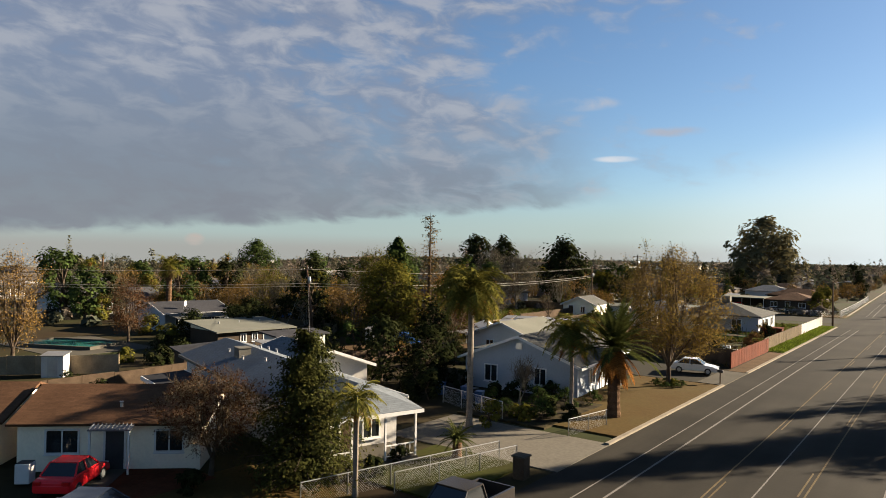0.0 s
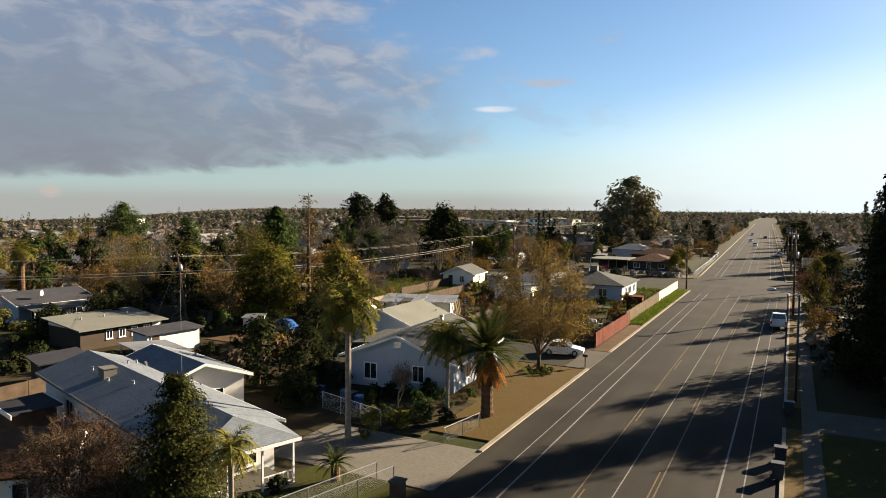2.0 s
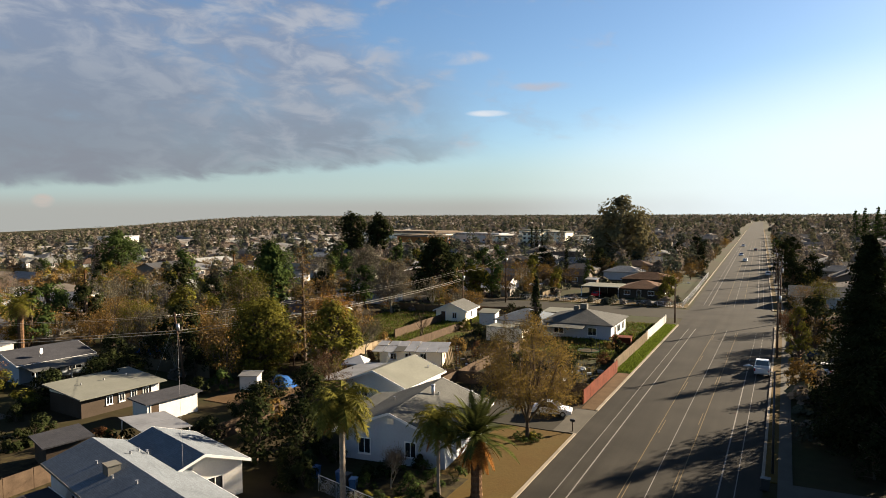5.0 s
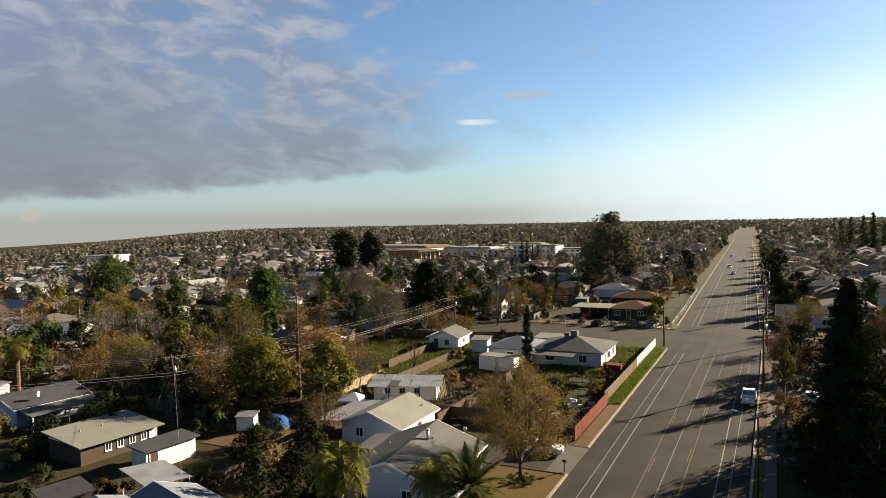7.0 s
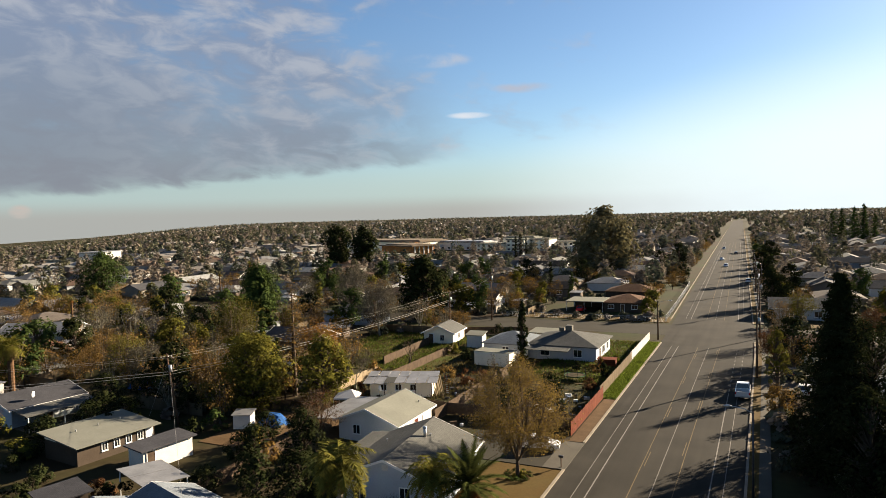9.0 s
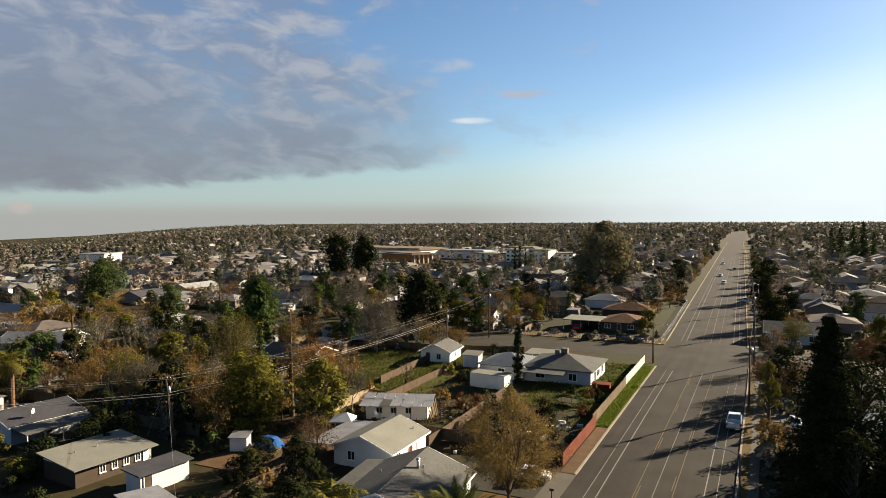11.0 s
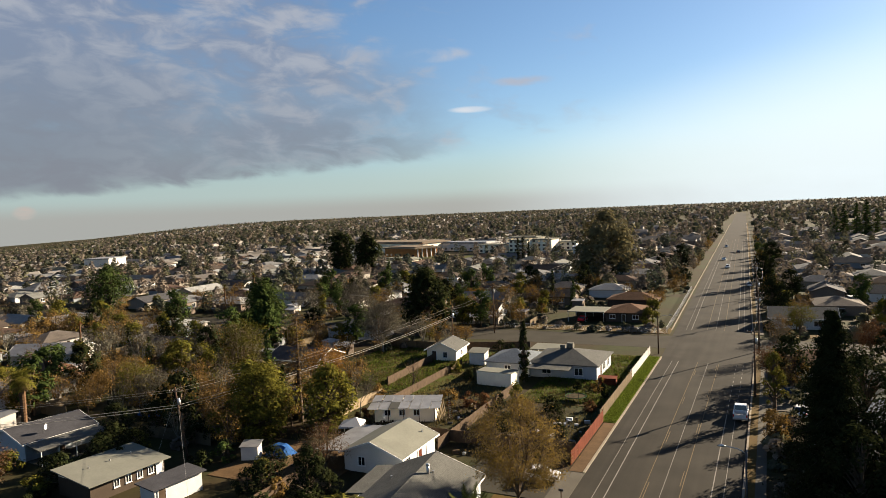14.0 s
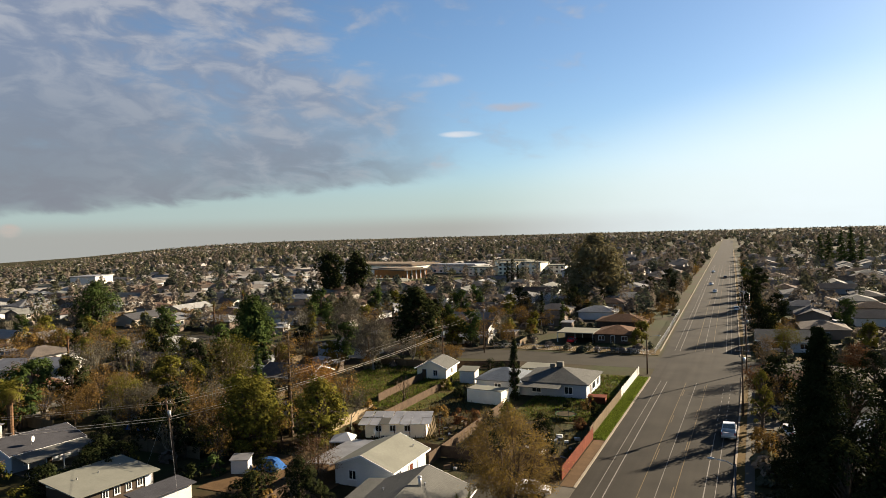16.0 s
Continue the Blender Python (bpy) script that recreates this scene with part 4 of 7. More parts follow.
def grow(rng, height, spread, trunk, depth=4, start=0.3, up=0.55, fork=(3, 4)):
    """Limbs of a branching tree: a list of (points, radii), and the tips."""
    limbs, tips = [], []

    def go(p, d, length, rad, level):
        pts, radii = [p], [rad]
        n = 3
        for i in range(n):
            d = (d + Vector((rng.gauss(0, 0.13), rng.gauss(0, 0.13), rng.gauss(0.03, 0.08)))).normalized()
            p = p + d * (length / n)
            pts.append(p)
            radii.append(rad * (1 - 0.5 * (i + 1) / n))
        limbs.append((pts, radii, level))
        if level >= depth:
            tips.append((p, d))
            return
        for k in range(rng.randint(*fork)):
            side = Vector((rng.gauss(0, 1), rng.gauss(0, 1), 0))
            side = side.normalized() if side.length > 0.01 else Vector((1, 0, 0))
            nd = (d * up + side * rng.uniform(0.35, 0.85) * spread + Vector((0, 0, 0.22))).normalized()
            q = pts[-1] if k < 2 else pts[rng.choice((1, 2))]
            go(q, nd, length * rng.uniform(0.62, 0.82), max(rad * 0.5, 0.012), level + 1)

    go(Vector((0, 0, 0)), Vector((0, 0, 1)), height * start, trunk, 0)
    return limbs, tips


def scaled(limbs, tips, height, width=None):
    """Brings the limbs to a height and a width of crown."""
    k = height / max(p.z for pts, _, _ in limbs for p in pts)
    far = sorted(math.hypot(p.x, p.y) for p, _ in tips)[int(len(tips) * 0.92)]
    w = (width or 0.85 * height) / 2 / max(far, 0.1)
    size = Vector((w, w, k))
    limbs = [([p * size for p in pts], r, l) for pts, r, l in limbs]
    return limbs, [(p * size, d) for p, d in tips]


def branching_tree(name, seed, height, spread, trunk, bark, twig, leaves=None, leaf_count=0, leaf_size=0.2, clump=0.7, depth=4, twigs=3, start=0.3, fork=(3, 4), twig_len=0.8, label="", category="tree", width=None):
    rng = random.Random(seed)
    limbs, tips = scaled(*grow(rng, height, spread, trunk, depth, start, fork=fork), height, width)
    ob = thing(name, Matrix(), label, category)
    t = Shape()
    fine = Shape()
    for pts, radii, level in limbs:
        if level <= 2:
            t.tube(pts, radii, 7 if level == 0 else 5, False)
        else:
            fine.tube(pts, radii, 3, False)
    part("trunk", t, bark, ob, smooth=True)
    for p, d in tips:
        for _ in range(twigs):
            e = p + (d + Vector((rng.gauss(0, 0.6), rng.gauss(0, 0.6), rng.gauss(0.1, 0.45)))).normalized() * twig_len * rng.uniform(0.5, 1.2)
            w = 0.018
            fine.add([p + Vector((w, 0, 0)), p - Vector((w, 0, 0)), e], [(0, 1, 2)])
            fine.add([p + Vector((0, w, 0)), p - Vector((0, w, 0)), e], [(0, 1, 2)])
    part("branchwork", fine, twig, ob)
    if leaves:
        s = Shape()
        cs = []
        for _ in range(leaf_count):
            p, d = rng.choice(tips)
            cs.append(p + Vector((rng.gauss(0, clump), rng.gauss(0, clump), rng.gauss(-0.1, clump * 0.8))))
        leaf_quads(s, cs, leaf_size, rng, 0.0, Vector((0, 0, height * 0.45)), 0.45)
        part("crown", s, leaves, ob)
    return ob


def evergreen(name, seed, height, width, leaves, bark=BARK, clumps=40, per=26, size=0.32, low=0.22, label="", lumps=0.35, category="tree"):
    """Broad evergreen: clumps of leaves on limbs, with an uneven outline and gaps."""
    rng = random.Random(seed)
    ob = thing(name, Matrix(), label, category)
    t, s = Shape(), Shape()
    t.tube([(0, 0, 0), (rng.uniform(-.2, .2), rng.uniform(-.2, .2), height * 0.35), (rng.uniform(-.4, .4), rng.uniform(-.4, .4), height * 0.85)], [height * 0.03, height * 0.022, 0.04], 7, False)
    for k in range(clumps):
        z = rng.uniform(low, 1.0)
        prof = math.sin(math.pi * min(1, (z - low) / (1 - low) * 0.86 + 0.14)) ** 0.6
        a = rng.uniform(0, 6.283)
        r = width / 2 * prof * math.sqrt(rng.uniform(0.15, 1)) * rng.uniform(0.75, 1.12)
        c = Vector((r * math.cos(a), r * math.sin(a), z * height * rng.uniform(0.94, 1.02)))
        t.tube([(0, 0, c.z * 0.6), c * 0.6 + Vector((0, 0, c.z * 0.3)), c], [height * 0.012, height * 0.007, 0.02], 4, False)
        rad = width * lumps * rng.uniform(0.3, 0.62)
        cs = []
        for _ in range(per):
            d = Vector((rng.gauss(0, 1), rng.gauss(0, 1), rng.gauss(0.15, 0.8))).normalized() * rad * rng.uniform(0.35, 1) ** 0.5
            cs.append(c + d)
        leaf_quads(s, cs, size, rng, 0.0, c - Vector((0, 0, rad * 0.5)) - Vector((c.x, c.y, 0)) * 0.25)
    part("trunk", t, bark, ob, smooth=True)
    part("crown", s, leaves, ob)
    return ob


def conifer(name, seed, height, width, leaves, whorls=22, arms=9, per=16, size=0.22, label="", droop=0.25, low=0.06, sharp=0.85):
    """Spire of drooping boughs in uneven whorls."""
    rng = random.Random(seed)
    ob = thing(name, Matrix(), label, "tree")
    t, s = Shape(), Shape()
    t.tube([(0, 0, 0), (0, 0, height * 0.5), (0, 0, height)], [height * 0.022 + 0.05, height * 0.013, 0.02], 7, False)
    for k in range(whorls):
        f = k / whorls
        z = height * (low + (0.985 - low) * f)
        R = width / 2 * (1 - f) ** sharp * rng.uniform(0.75, 1.1) + 0.15
        for j in range(max(4, int(arms * (1 - 0.5 * f)))):
            a = rng.uniform(0, 6.283)
            L = R * rng.uniform(0.6, 1.12)
            tip = Vector((L * math.cos(a), L * math.sin(a), z - droop * L + rng.gauss(0, 0.1)))
            t.tube([(0, 0, z), tip], [0.035, 0.008], 3, False)
            cs = []
            for i in range(per):
                q = rng.uniform(0.2, 1.05)
                cs.append(Vector((0, 0, z)).lerp(tip, q) + Vector((rng.gauss(0, 0.12 * L + .05), rng.gauss(0, 0.12 * L + .05), rng.gauss(-0.05, 0.12))))
            leaf_quads(s, cs, size, rng, 0.3, Vector((0, 0, z - 0.4 * L)), 0.6)
    part("trunk", t, BARK, ob, smooth=True)
    part("crown", s, leaves, ob)
    return ob


def palm(name, seed, height, trunk_r, fronds, length, leaves, arch=0.9, dead=0, dead_mat=None, base=1.3, leaflet=0.45, pairs=20, label="", spread=(-0.5, 1.25), lean=0.0, hang=0.35):
    """Palm: tapered trunk with a crown of arched feather fronds, each with leaflets; dead fronds hang below."""
    rng = random.Random(seed)
    ob = thing(name, Matrix(), label, "palm tree")
    t = Shape()
    n = max(14, int(height * 4.5)) if height < 20 and fronds > 20 else 12
    pts = [(lean * (k / n) ** 2, 0, height * k / n) for k in range(n + 1)]
    radii = [trunk_r * (base - (base - 1) * min(1, k / 4)) * (1 + 0.09 * (k % 2)) for k in range(n + 1)]
    t.tube(pts, radii, 10)
    part("trunk", t, QUEEN_BARK if name == "queen_palm" else PALM_BARK, ob)
    top = Vector(pts[-1])

    def frond(s, az, el, L, droop):
        d0 = Vector((math.cos(az) * math.cos(el), math.sin(az) * math.cos(el), math.sin(el)))
        p, d, pts2 = top.copy(), d0, [top.copy()]
        seg = 7
        for i in range(seg):
            d = (d + Vector((0, 0, -droop / seg * (0.6 + i * 0.2)))).normalized()
            p = p + d * L / seg
            pts2.append(p)
        s.tube(pts2, [0.035 * (1 - i / (seg + 1)) + 0.006 for i in range(seg + 1)], 3, False)
        for i in range(pairs):
            q = 0.12 + 0.88 * i / pairs
            k = min(seg - 1, int(q * seg))
            c = pts2[k].lerp(pts2[k + 1], q * seg - k)
            dd = (pts2[k + 1] - pts2[k]).normalized()
            side = dd.cross(Vector((0, 0, 1)))
            side = side.normalized() if side.length > 0.01 else Vector((1, 0, 0))
            ll = leaflet * L * 0.32 * math.sin(math.pi * min(1, 0.25 + q * 0.72)) * rng.uniform(0.85, 1.15)
            for sg in (-1, 1):
                e = c + (side * sg + dd * 0.55 + Vector((0, 0, rng.uniform(-hang, 0.12)))).normalized() * ll * 2
                w = dd * 0.045 * L / 3
                s.add([c - w, c + w, e], [(0, 1, 2)])

    crown = Shape()
    for k in range(fronds):
        q = (k + 0.5) / fronds
        frond(crown, k * 2.399 + rng.uniform(-.2, .2), spread[0] + (spread[1] - spread[0]) * q, length * rng.uniform(0.85, 1.1), arch * rng.uniform(0.8, 1.2))
    part("crown", crown, leaves, ob)
    if dead:
        s = Shape()
        for k in range(dead):
            frond(s, k * 2.399 + 0.7, -0.55 - rng.uniform(0, 0.7), length * rng.uniform(0.5, 0.85), 0.7)
        part("frond_skirt", s, dead_mat, ob)
    return ob


def shade_tree(name, seed, height, width, low, trunk, bark, twig, leaves, count, size, tips=150, clump=0.45, twigs=6, label="", lean=0.1):
    """Round-headed winter tree: forked limbs that rise to an egg-shaped head of fine branches, with a thin coat of leaves."""
    rng = random.Random(seed)
    ob = thing(name, Matrix(), label, "tree")
    t, fine, s = Shape(), Shape(), Shape()
    fork = height * max(0.13, low * 0.75)
    top = Vector((rng.uniform(-lean, lean), rng.uniform(-lean, lean), 1)) * fork
    t.tube([(0, 0, 0), top * 0.15, top * 0.6, top], [trunk * 1.5, trunk * 1.1, trunk, trunk * 0.85], 8, False)
    mains = []
    n = rng.randint(6, 8)
    mid, half = height * (low + 1) / 2, height * (1 - low) / 2
    for k in range(n):
        a = 6.283 * k / n + rng.uniform(-0.3, 0.3)
        out = rng.uniform(0.12, 0.62) if k else 0.05
        e = Vector((math.cos(a) * width / 2 * out, math.sin(a) * width / 2 * out, mid + half * rng.uniform(0.15, 0.8) * (1.1 - out)))
        bow = top.lerp(e, 0.45) + Vector((math.cos(a), math.sin(a), 0)) * width * 0.05
        pts = [top, top.lerp(bow, 0.6), bow, bow.lerp(e, 0.55), e]
        t.tube(pts, [trunk * q for q in (0.6, 0.5, 0.38, 0.26, 0.12)], 6, False)
        mains.append(pts)
    ends = []
    for _ in range(tips):
        d = Vector((rng.gauss(0, 1), rng.gauss(0, 1), rng.gauss(0, 1))).normalized()
        r = rng.uniform(0.25, 1.0) ** 0.45 * rng.uniform(0.82, 1.08)
        r *= 1 + 0.22 * noise.noise(d * 1.7 + Vector((seed, 0, 0)))
        e = Vector((d.x * width / 2 * r, d.y * width / 2 * r, mid + d.z * half * r))
        e.z = min(e.z, height)
        pts = min(mains, key=lambda m: (m[3] - e).length + rng.uniform(0, 0.12) * width)
        p = pts[rng.choice((1, 2, 3))] if e.z < mid else pts[rng.choice((2, 3, 4))]
        b = p.lerp(e, 0.5) + Vector((rng.gauss(0, 0.2), rng.gauss(0, 0.2), 0.06 * (e - p).length))
        fine.tube([p, b, e], [trunk * 0.16, trunk * 0.09, 0.012], 3, False)
        ends.extend([(e, b)] * rng.choice((1, 1, 2, 4, 6)))
        for _ in range(twigs):
            c = b.lerp(e, rng.uniform(0.2, 1.0))
            f = c + (d * 0.6 + Vector((rng.gauss(0, 0.6), rng.gauss(0, 0.6), rng.gauss(0.25, 0.5)))).normalized() * width * rng.uniform(0.05, 0.11)
            w = 0.014
            fine.add([c + Vector((w, 0, 0)), c - Vector((w, 0, 0)), f], [(0, 1, 2)])
            fine.add([c + Vector((0, w, 0)), c - Vector((0, w, 0)), f], [(0, 1, 2)])
    part("trunk", t, bark, ob, smooth=True)
    part("branchwork", fine, twig, ob)
    if count:
        cs = []
        for _ in range(count):
            e, b = rng.choice(ends)
            cs.append(b.lerp(e, rng.uniform(0.1, 1.1)) + Vector((rng.gauss(0, clump), rng.gauss(0, clump), rng.gauss(0, clump * 0.8))))
        leaf_quads(s, cs, size, rng, 0.0, Vector((0, 0, mid - 0.3 * half)), 0.4)
        part("crown", s, leaves, ob)
    return ob


def put(ob, x, y, turn=0.0, z=None):
    ob.matrix_basis = pose(x, y, land(x, y) if z is None else z, 0, 0, turn)
    return ob


def scatter(ob, x, y, turn=0.0, s=1.0, sz=None):
    return copy_thing(ob, pose(x, y, land(x, y) - 0.05, 0, 0, turn) @ Matrix.Diagonal((s, s, sz or s, 1)))


LEAF_SKIRT = leaf("dry_palm_skirt", (0.11, 0.075, 0.036), (0.07, 0.05, 0.026))
LEAF_ORANGE = leaf("orange_brown_leaves", (0.19, 0.095, 0.022), (0.12, 0.066, 0.018))
LEAF_STREET = leaf("thin_golden_leaves", (0.157, 0.106, 0.0289), (0.102, 0.0723, 0.0204), 0.35, 0.35)
# trees of the near lots
put(shade_tree("street_tree", 11, 12.7, 12.0, 0.15, 0.2, BARK, TWIG, LEAF_STREET, 16000, 0.085, tips=300, clump=0.36, twigs=12, label="half bare street tree with thin russet leaves on the lawn"), -20.6, 63.4, 40, 0.08)
put(shade_tree("red_tree", 5, 5.6, 6.2, 0.2, 0.13, BARK, TWIG, LEAF_RED, 9000, 0.05, tips=240, clump=0.22, twigs=14, label="low rounded tree with red-brown winter leaves"), -29.8, 23.0)
put(conifer("conifer", 3, 7.6, 6.2, LEAF_FIR, 34, 13, 84, 0.085, label="bushy olive green conifer in the front yard", droop=0.05, sharp=0.6), -25.8, 25.6)
put(palm("queen_palm", 21, 9.2, 0.19, 36, 2.9, LEAF_PALM, 1.7, 8, LEAF_DEAD, pairs=34, leaflet=0.55, hang=0.9, label="tall slender queen palm with arching fronds"), -25.4, 39.2)
put(palm("queen_palm", 22, 5.9, 0.13, 34, 2.9, LEAF_PALM, 1.7, 5, LEAF_DEAD, pairs=32, leaflet=0.55, hang=0.9, label="young queen palm with a thin trunk by the blue house"), -22.2, 47.4, 60, 0.1)
put(palm("date_palm", 23, 4.9, 0.42, 44, 3.7, LEAF_DATE, 0.7, 44, LEAF_DEAD, base=1.15, leaflet=0.3, pairs=34, spread=(-0.12, 1.4), hang=0.05, label="stout date palm with a full crown and orange dead fronds"), -19.5, 48.6, 0, 0.1)
put(palm("queen_palm", 24, 4.5, 0.12, 22, 1.75, LEAF_PALM, 1.5, 4, LEAF_DEAD, pairs=32, leaflet=0.55, hang=0.9, label="young queen palm with drooping fronds by the chain fence"), -22.2, 25.4, 200)
put(palm("sago_palm", 25, 1.1, 0.24, 34, 1.3, LEAF_DATE, 0.9, 0, None, leaflet=0.3, pairs=20, spread=(-0.1, 1.3), label="low sago palm in front of the porch"), -22.2, 33.4)
put(palm("fan_palm", 26, 9.0, 0.42, 30, 2.9, LEAF_OLIVE, 1.1, 70, LEAF_SKIRT, leaflet=0.7, pairs=16, label="old fan palm with a skirt of dead fronds"), -99.0, 62.4)
put(evergreen("dark_evergreen", 31, 5.0, 5.0, LEAF_DARK, clumps=46, per=56, size=0.15, low=0.05, label="dark evergreen between the two houses"), -37.5, 50.0)
put(evergreen("olive_tree", 32, 9.8, 9.8, LEAF_OLIVE, clumps=120, per=60, size=0.2, low=0.06, label="broad olive green evergreen tree by the utility pole"), -62.8, 73.0)
put(shade_tree("bare_tree", 33, 6.4, 7.0, 0.1, 0.14, BARK, TWIG, LEAF_RED, 1400, 0.09, tips=150, clump=0.35, twigs=12, label="low tangled bare tree in the back yard"), -46.5, 66.0)
put(evergreen("yucca_bush", 34, 2.4, 3.4, LEAF_PINE, clumps=16, per=40, size=0.18, low=0.1, label="blue green bush by the dirt yard"), -61.5, 64.3)
put(shade_tree("orange_tree", 35, 9.4, 8.6, 0.12, 0.18, BARK, TWIG, LEAF_ORANGE, 6500, 0.13, tips=170, clump=0.5, label="autumn tree with orange brown leaves"), -67.5, 96.0)
put(shade_tree("silver_tree", 36, 8.0, 7.0, 0.1, 0.16, PALE_BARK, PALE_TWIG, LEAF_SILVER, 6000, 0.11, tips=150, clump=0.4, label="pale silvery grey tree"), -88.5, 77.5)
put(shade_tree("bare_tree", 37, 9.6, 7.5, 0.1, 0.18, BARK, TWIG, LEAF_OLIVE, 3500, 0.12, tips=150, clump=0.5, label="brown half bare tree"), -93.3, 78.0)
put(conifer("spruce", 38, 16, 10, LEAF_PINE, 24, 11, 22, 0.5, label="broad green conifer among the houses", droop=0.05, sharp=0.6), -105.3, 124.6)
put(evergreen("dark_oak", 39, 14.8, 13.5, LEAF_DARK, clumps=80, per=44, size=0.51, low=0.05, label="large dark round evergreen oak"), -77.7, 155.6)
put(shade_tree("bare_tree", 40, 15.0, 9.5, 0.1, 0.28, PALE_BARK, PALE_TWIG, LEAF_SILVER, 4200, 0.15, tips=200, clump=0.6, twigs=9, label="tall pale bare tree"), -98.4, 153.9)
put(shade_tree("bare_tree", 41, 13.0, 12.0, 0.12, 0.26, PALE_BARK, PALE_TWIG, LEAF_SILVER, 6500, 0.14, tips=220, clump=0.5, twigs=12, label="wide bare tree with reddish grey twigs"), -76.0, 130.0)
put(evergreen("eucalyptus", 42, 27, 29, LEAF_GUM, PALE_BARK, clumps=110, per=40, size=0.90, low=0.06, lumps=0.24, label="very large olive green eucalyptus"), -58.0, 282.0)
put(evergreen("pine", 43, 23.5, 16.5, LEAF_DARK, clumps=64, per=40, size=0.75, low=0.2, label="large dark stone pine"), -196.5, 292.0)
put(evergreen("pine", 44, 21.8, 13.5, LEAF_DARK, clumps=54, per=40, size=0.75, low=0.2, label="large dark stone pine"), -181.0, 294.0)
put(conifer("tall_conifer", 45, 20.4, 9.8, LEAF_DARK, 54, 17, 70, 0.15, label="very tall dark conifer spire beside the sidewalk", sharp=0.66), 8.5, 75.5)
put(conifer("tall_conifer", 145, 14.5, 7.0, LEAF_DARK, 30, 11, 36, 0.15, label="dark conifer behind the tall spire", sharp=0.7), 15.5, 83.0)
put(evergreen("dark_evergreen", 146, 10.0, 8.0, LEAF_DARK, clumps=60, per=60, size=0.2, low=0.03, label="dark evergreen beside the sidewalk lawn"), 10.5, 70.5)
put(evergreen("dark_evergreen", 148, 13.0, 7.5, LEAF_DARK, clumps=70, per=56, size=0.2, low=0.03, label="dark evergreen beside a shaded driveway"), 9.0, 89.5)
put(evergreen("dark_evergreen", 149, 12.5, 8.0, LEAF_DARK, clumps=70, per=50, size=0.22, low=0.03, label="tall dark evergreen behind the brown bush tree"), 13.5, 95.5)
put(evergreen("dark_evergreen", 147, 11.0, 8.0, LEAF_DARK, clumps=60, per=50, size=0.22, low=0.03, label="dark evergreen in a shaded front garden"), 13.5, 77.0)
put(evergreen("young_tree", 46, 9.4, 3.4, LEAF_OLIVE, clumps=44, per=50, size=0.13, low=0.1, label="slim green street tree beside the sidewalk"), 3.4, 107.2)
put(shade_tree("verge_tree", 161, 6.2, 6.6, 0.2, 0.14, BARK, TWIG, LEAF_RED, 5200, 0.1, tips=150, clump=0.4, label="low red-brown tree beside the sidewalk"), 3.3, 126.5)
put(shade_tree("verge_tree", 162, 8.8, 6.0, 0.25, 0.15, BARK, TWIG, LEAF_RUSSET, 900, 0.1, tips=120, clump=0.4, twigs=10, label="nearly bare street tree at the crossing"), 4.6, 147.0)
put(evergreen("verge_tree", 163, 3.8, 3.2, LEAF_DARK, clumps=26, per=40, size=0.15, low=0.1, label="small dark tree at the street corner"), 2.9, 166.6)
put(evergreen("verge_tree", 164, 10.2, 6.5, LEAF_DARK, clumps=50, per=50, size=0.24, low=0.15, label="dark evergreen street tree past the crossing"), 3.4, 201.0)
put(evergreen("verge_tree", 165, 4.4, 4.4, LEAF_RUSSET, clumps=30, per=44, size=0.13, low=0.03, label="brown rounded bush tree beside the sidewalk"), 3.6, 93.2)
put(shade_tree("verge_tree", 166, 7.0, 6.0, 0.2, 0.16, BARK, TWIG, LEAF_RED, 3000, 0.13, tips=110, clump=0.5, label="red-brown garden tree behind the corner house"), 20.5, 151.0)
put(shade_tree("verge_tree", 167, 8.0, 6.5, 0.25, 0.16, BARK, TWIG, LEAF_OLIVE, 1800, 0.13, tips=110, clump=0.5, label="half bare tree on the corner lawn"), 9.0, 168.5)
put(evergreen("ivy_column", 47, 11.0, 1.7, LEAF_DARK, clumps=110, per=46, size=0.14, low=0.02, lumps=0.5, label="dark ivy covered trunk like a column in the yard"), -36.9, 113.5)
put(conifer("bare_conifer", 48, 17.6, 4.2, LEAF_RUSSET, 34, 7, 5, 0.16, label="tall slender nearly bare conifer with short limbs", low=0.3, sharp=0.25, droop=-0.15), -62.1, 81.6)
put(shade_tree("bare_tree", 49, 13.0, 10.5, 0.1, 0.26, BARK, TWIG, LEAF_OLIVE, 5000, 0.14, tips=200, clump=0.6, twigs=8, label="large brown half bare tree"), -88.2, 98.0)

put(evergreen("dark_evergreen", 131, 6.5, 4.6, LEAF_DARK, clumps=46, per=50, size=0.16, low=0.04, label="dark evergreen behind the side yard"), -42.5, 57.5)
put(evergreen("dark_evergreen", 132, 6.0, 5.0, LEAF_DARK, clumps=36, per=36, size=0.2, low=0.04, label="dark bushy evergreen by the back fence"), -40.0, 46.8)
put(evergreen("olive_tree", 133, 9.0, 9.0, LEAF_OLIVE, clumps=80, per=50, size=0.27, low=0.05, label="olive green tree behind the dirt yard"), -66.0, 78.5)
put(evergreen("olive_tree", 134, 9.5, 7.5, LEAF_OLIVE, clumps=80, per=46, size=0.26, low=0.05, label="olive green tree with an open crown"), -55.5, 79.5)
put(shade_tree("bare_tree", 135, 12.0, 6.4, 0.08, 0.2, BARK, TWIG, LEAF_RUSSET, 4200, 0.1, tips=200, clump=0.4, twigs=10, label="tall brown half bare tree by the fence"), -71.5, 29.8)
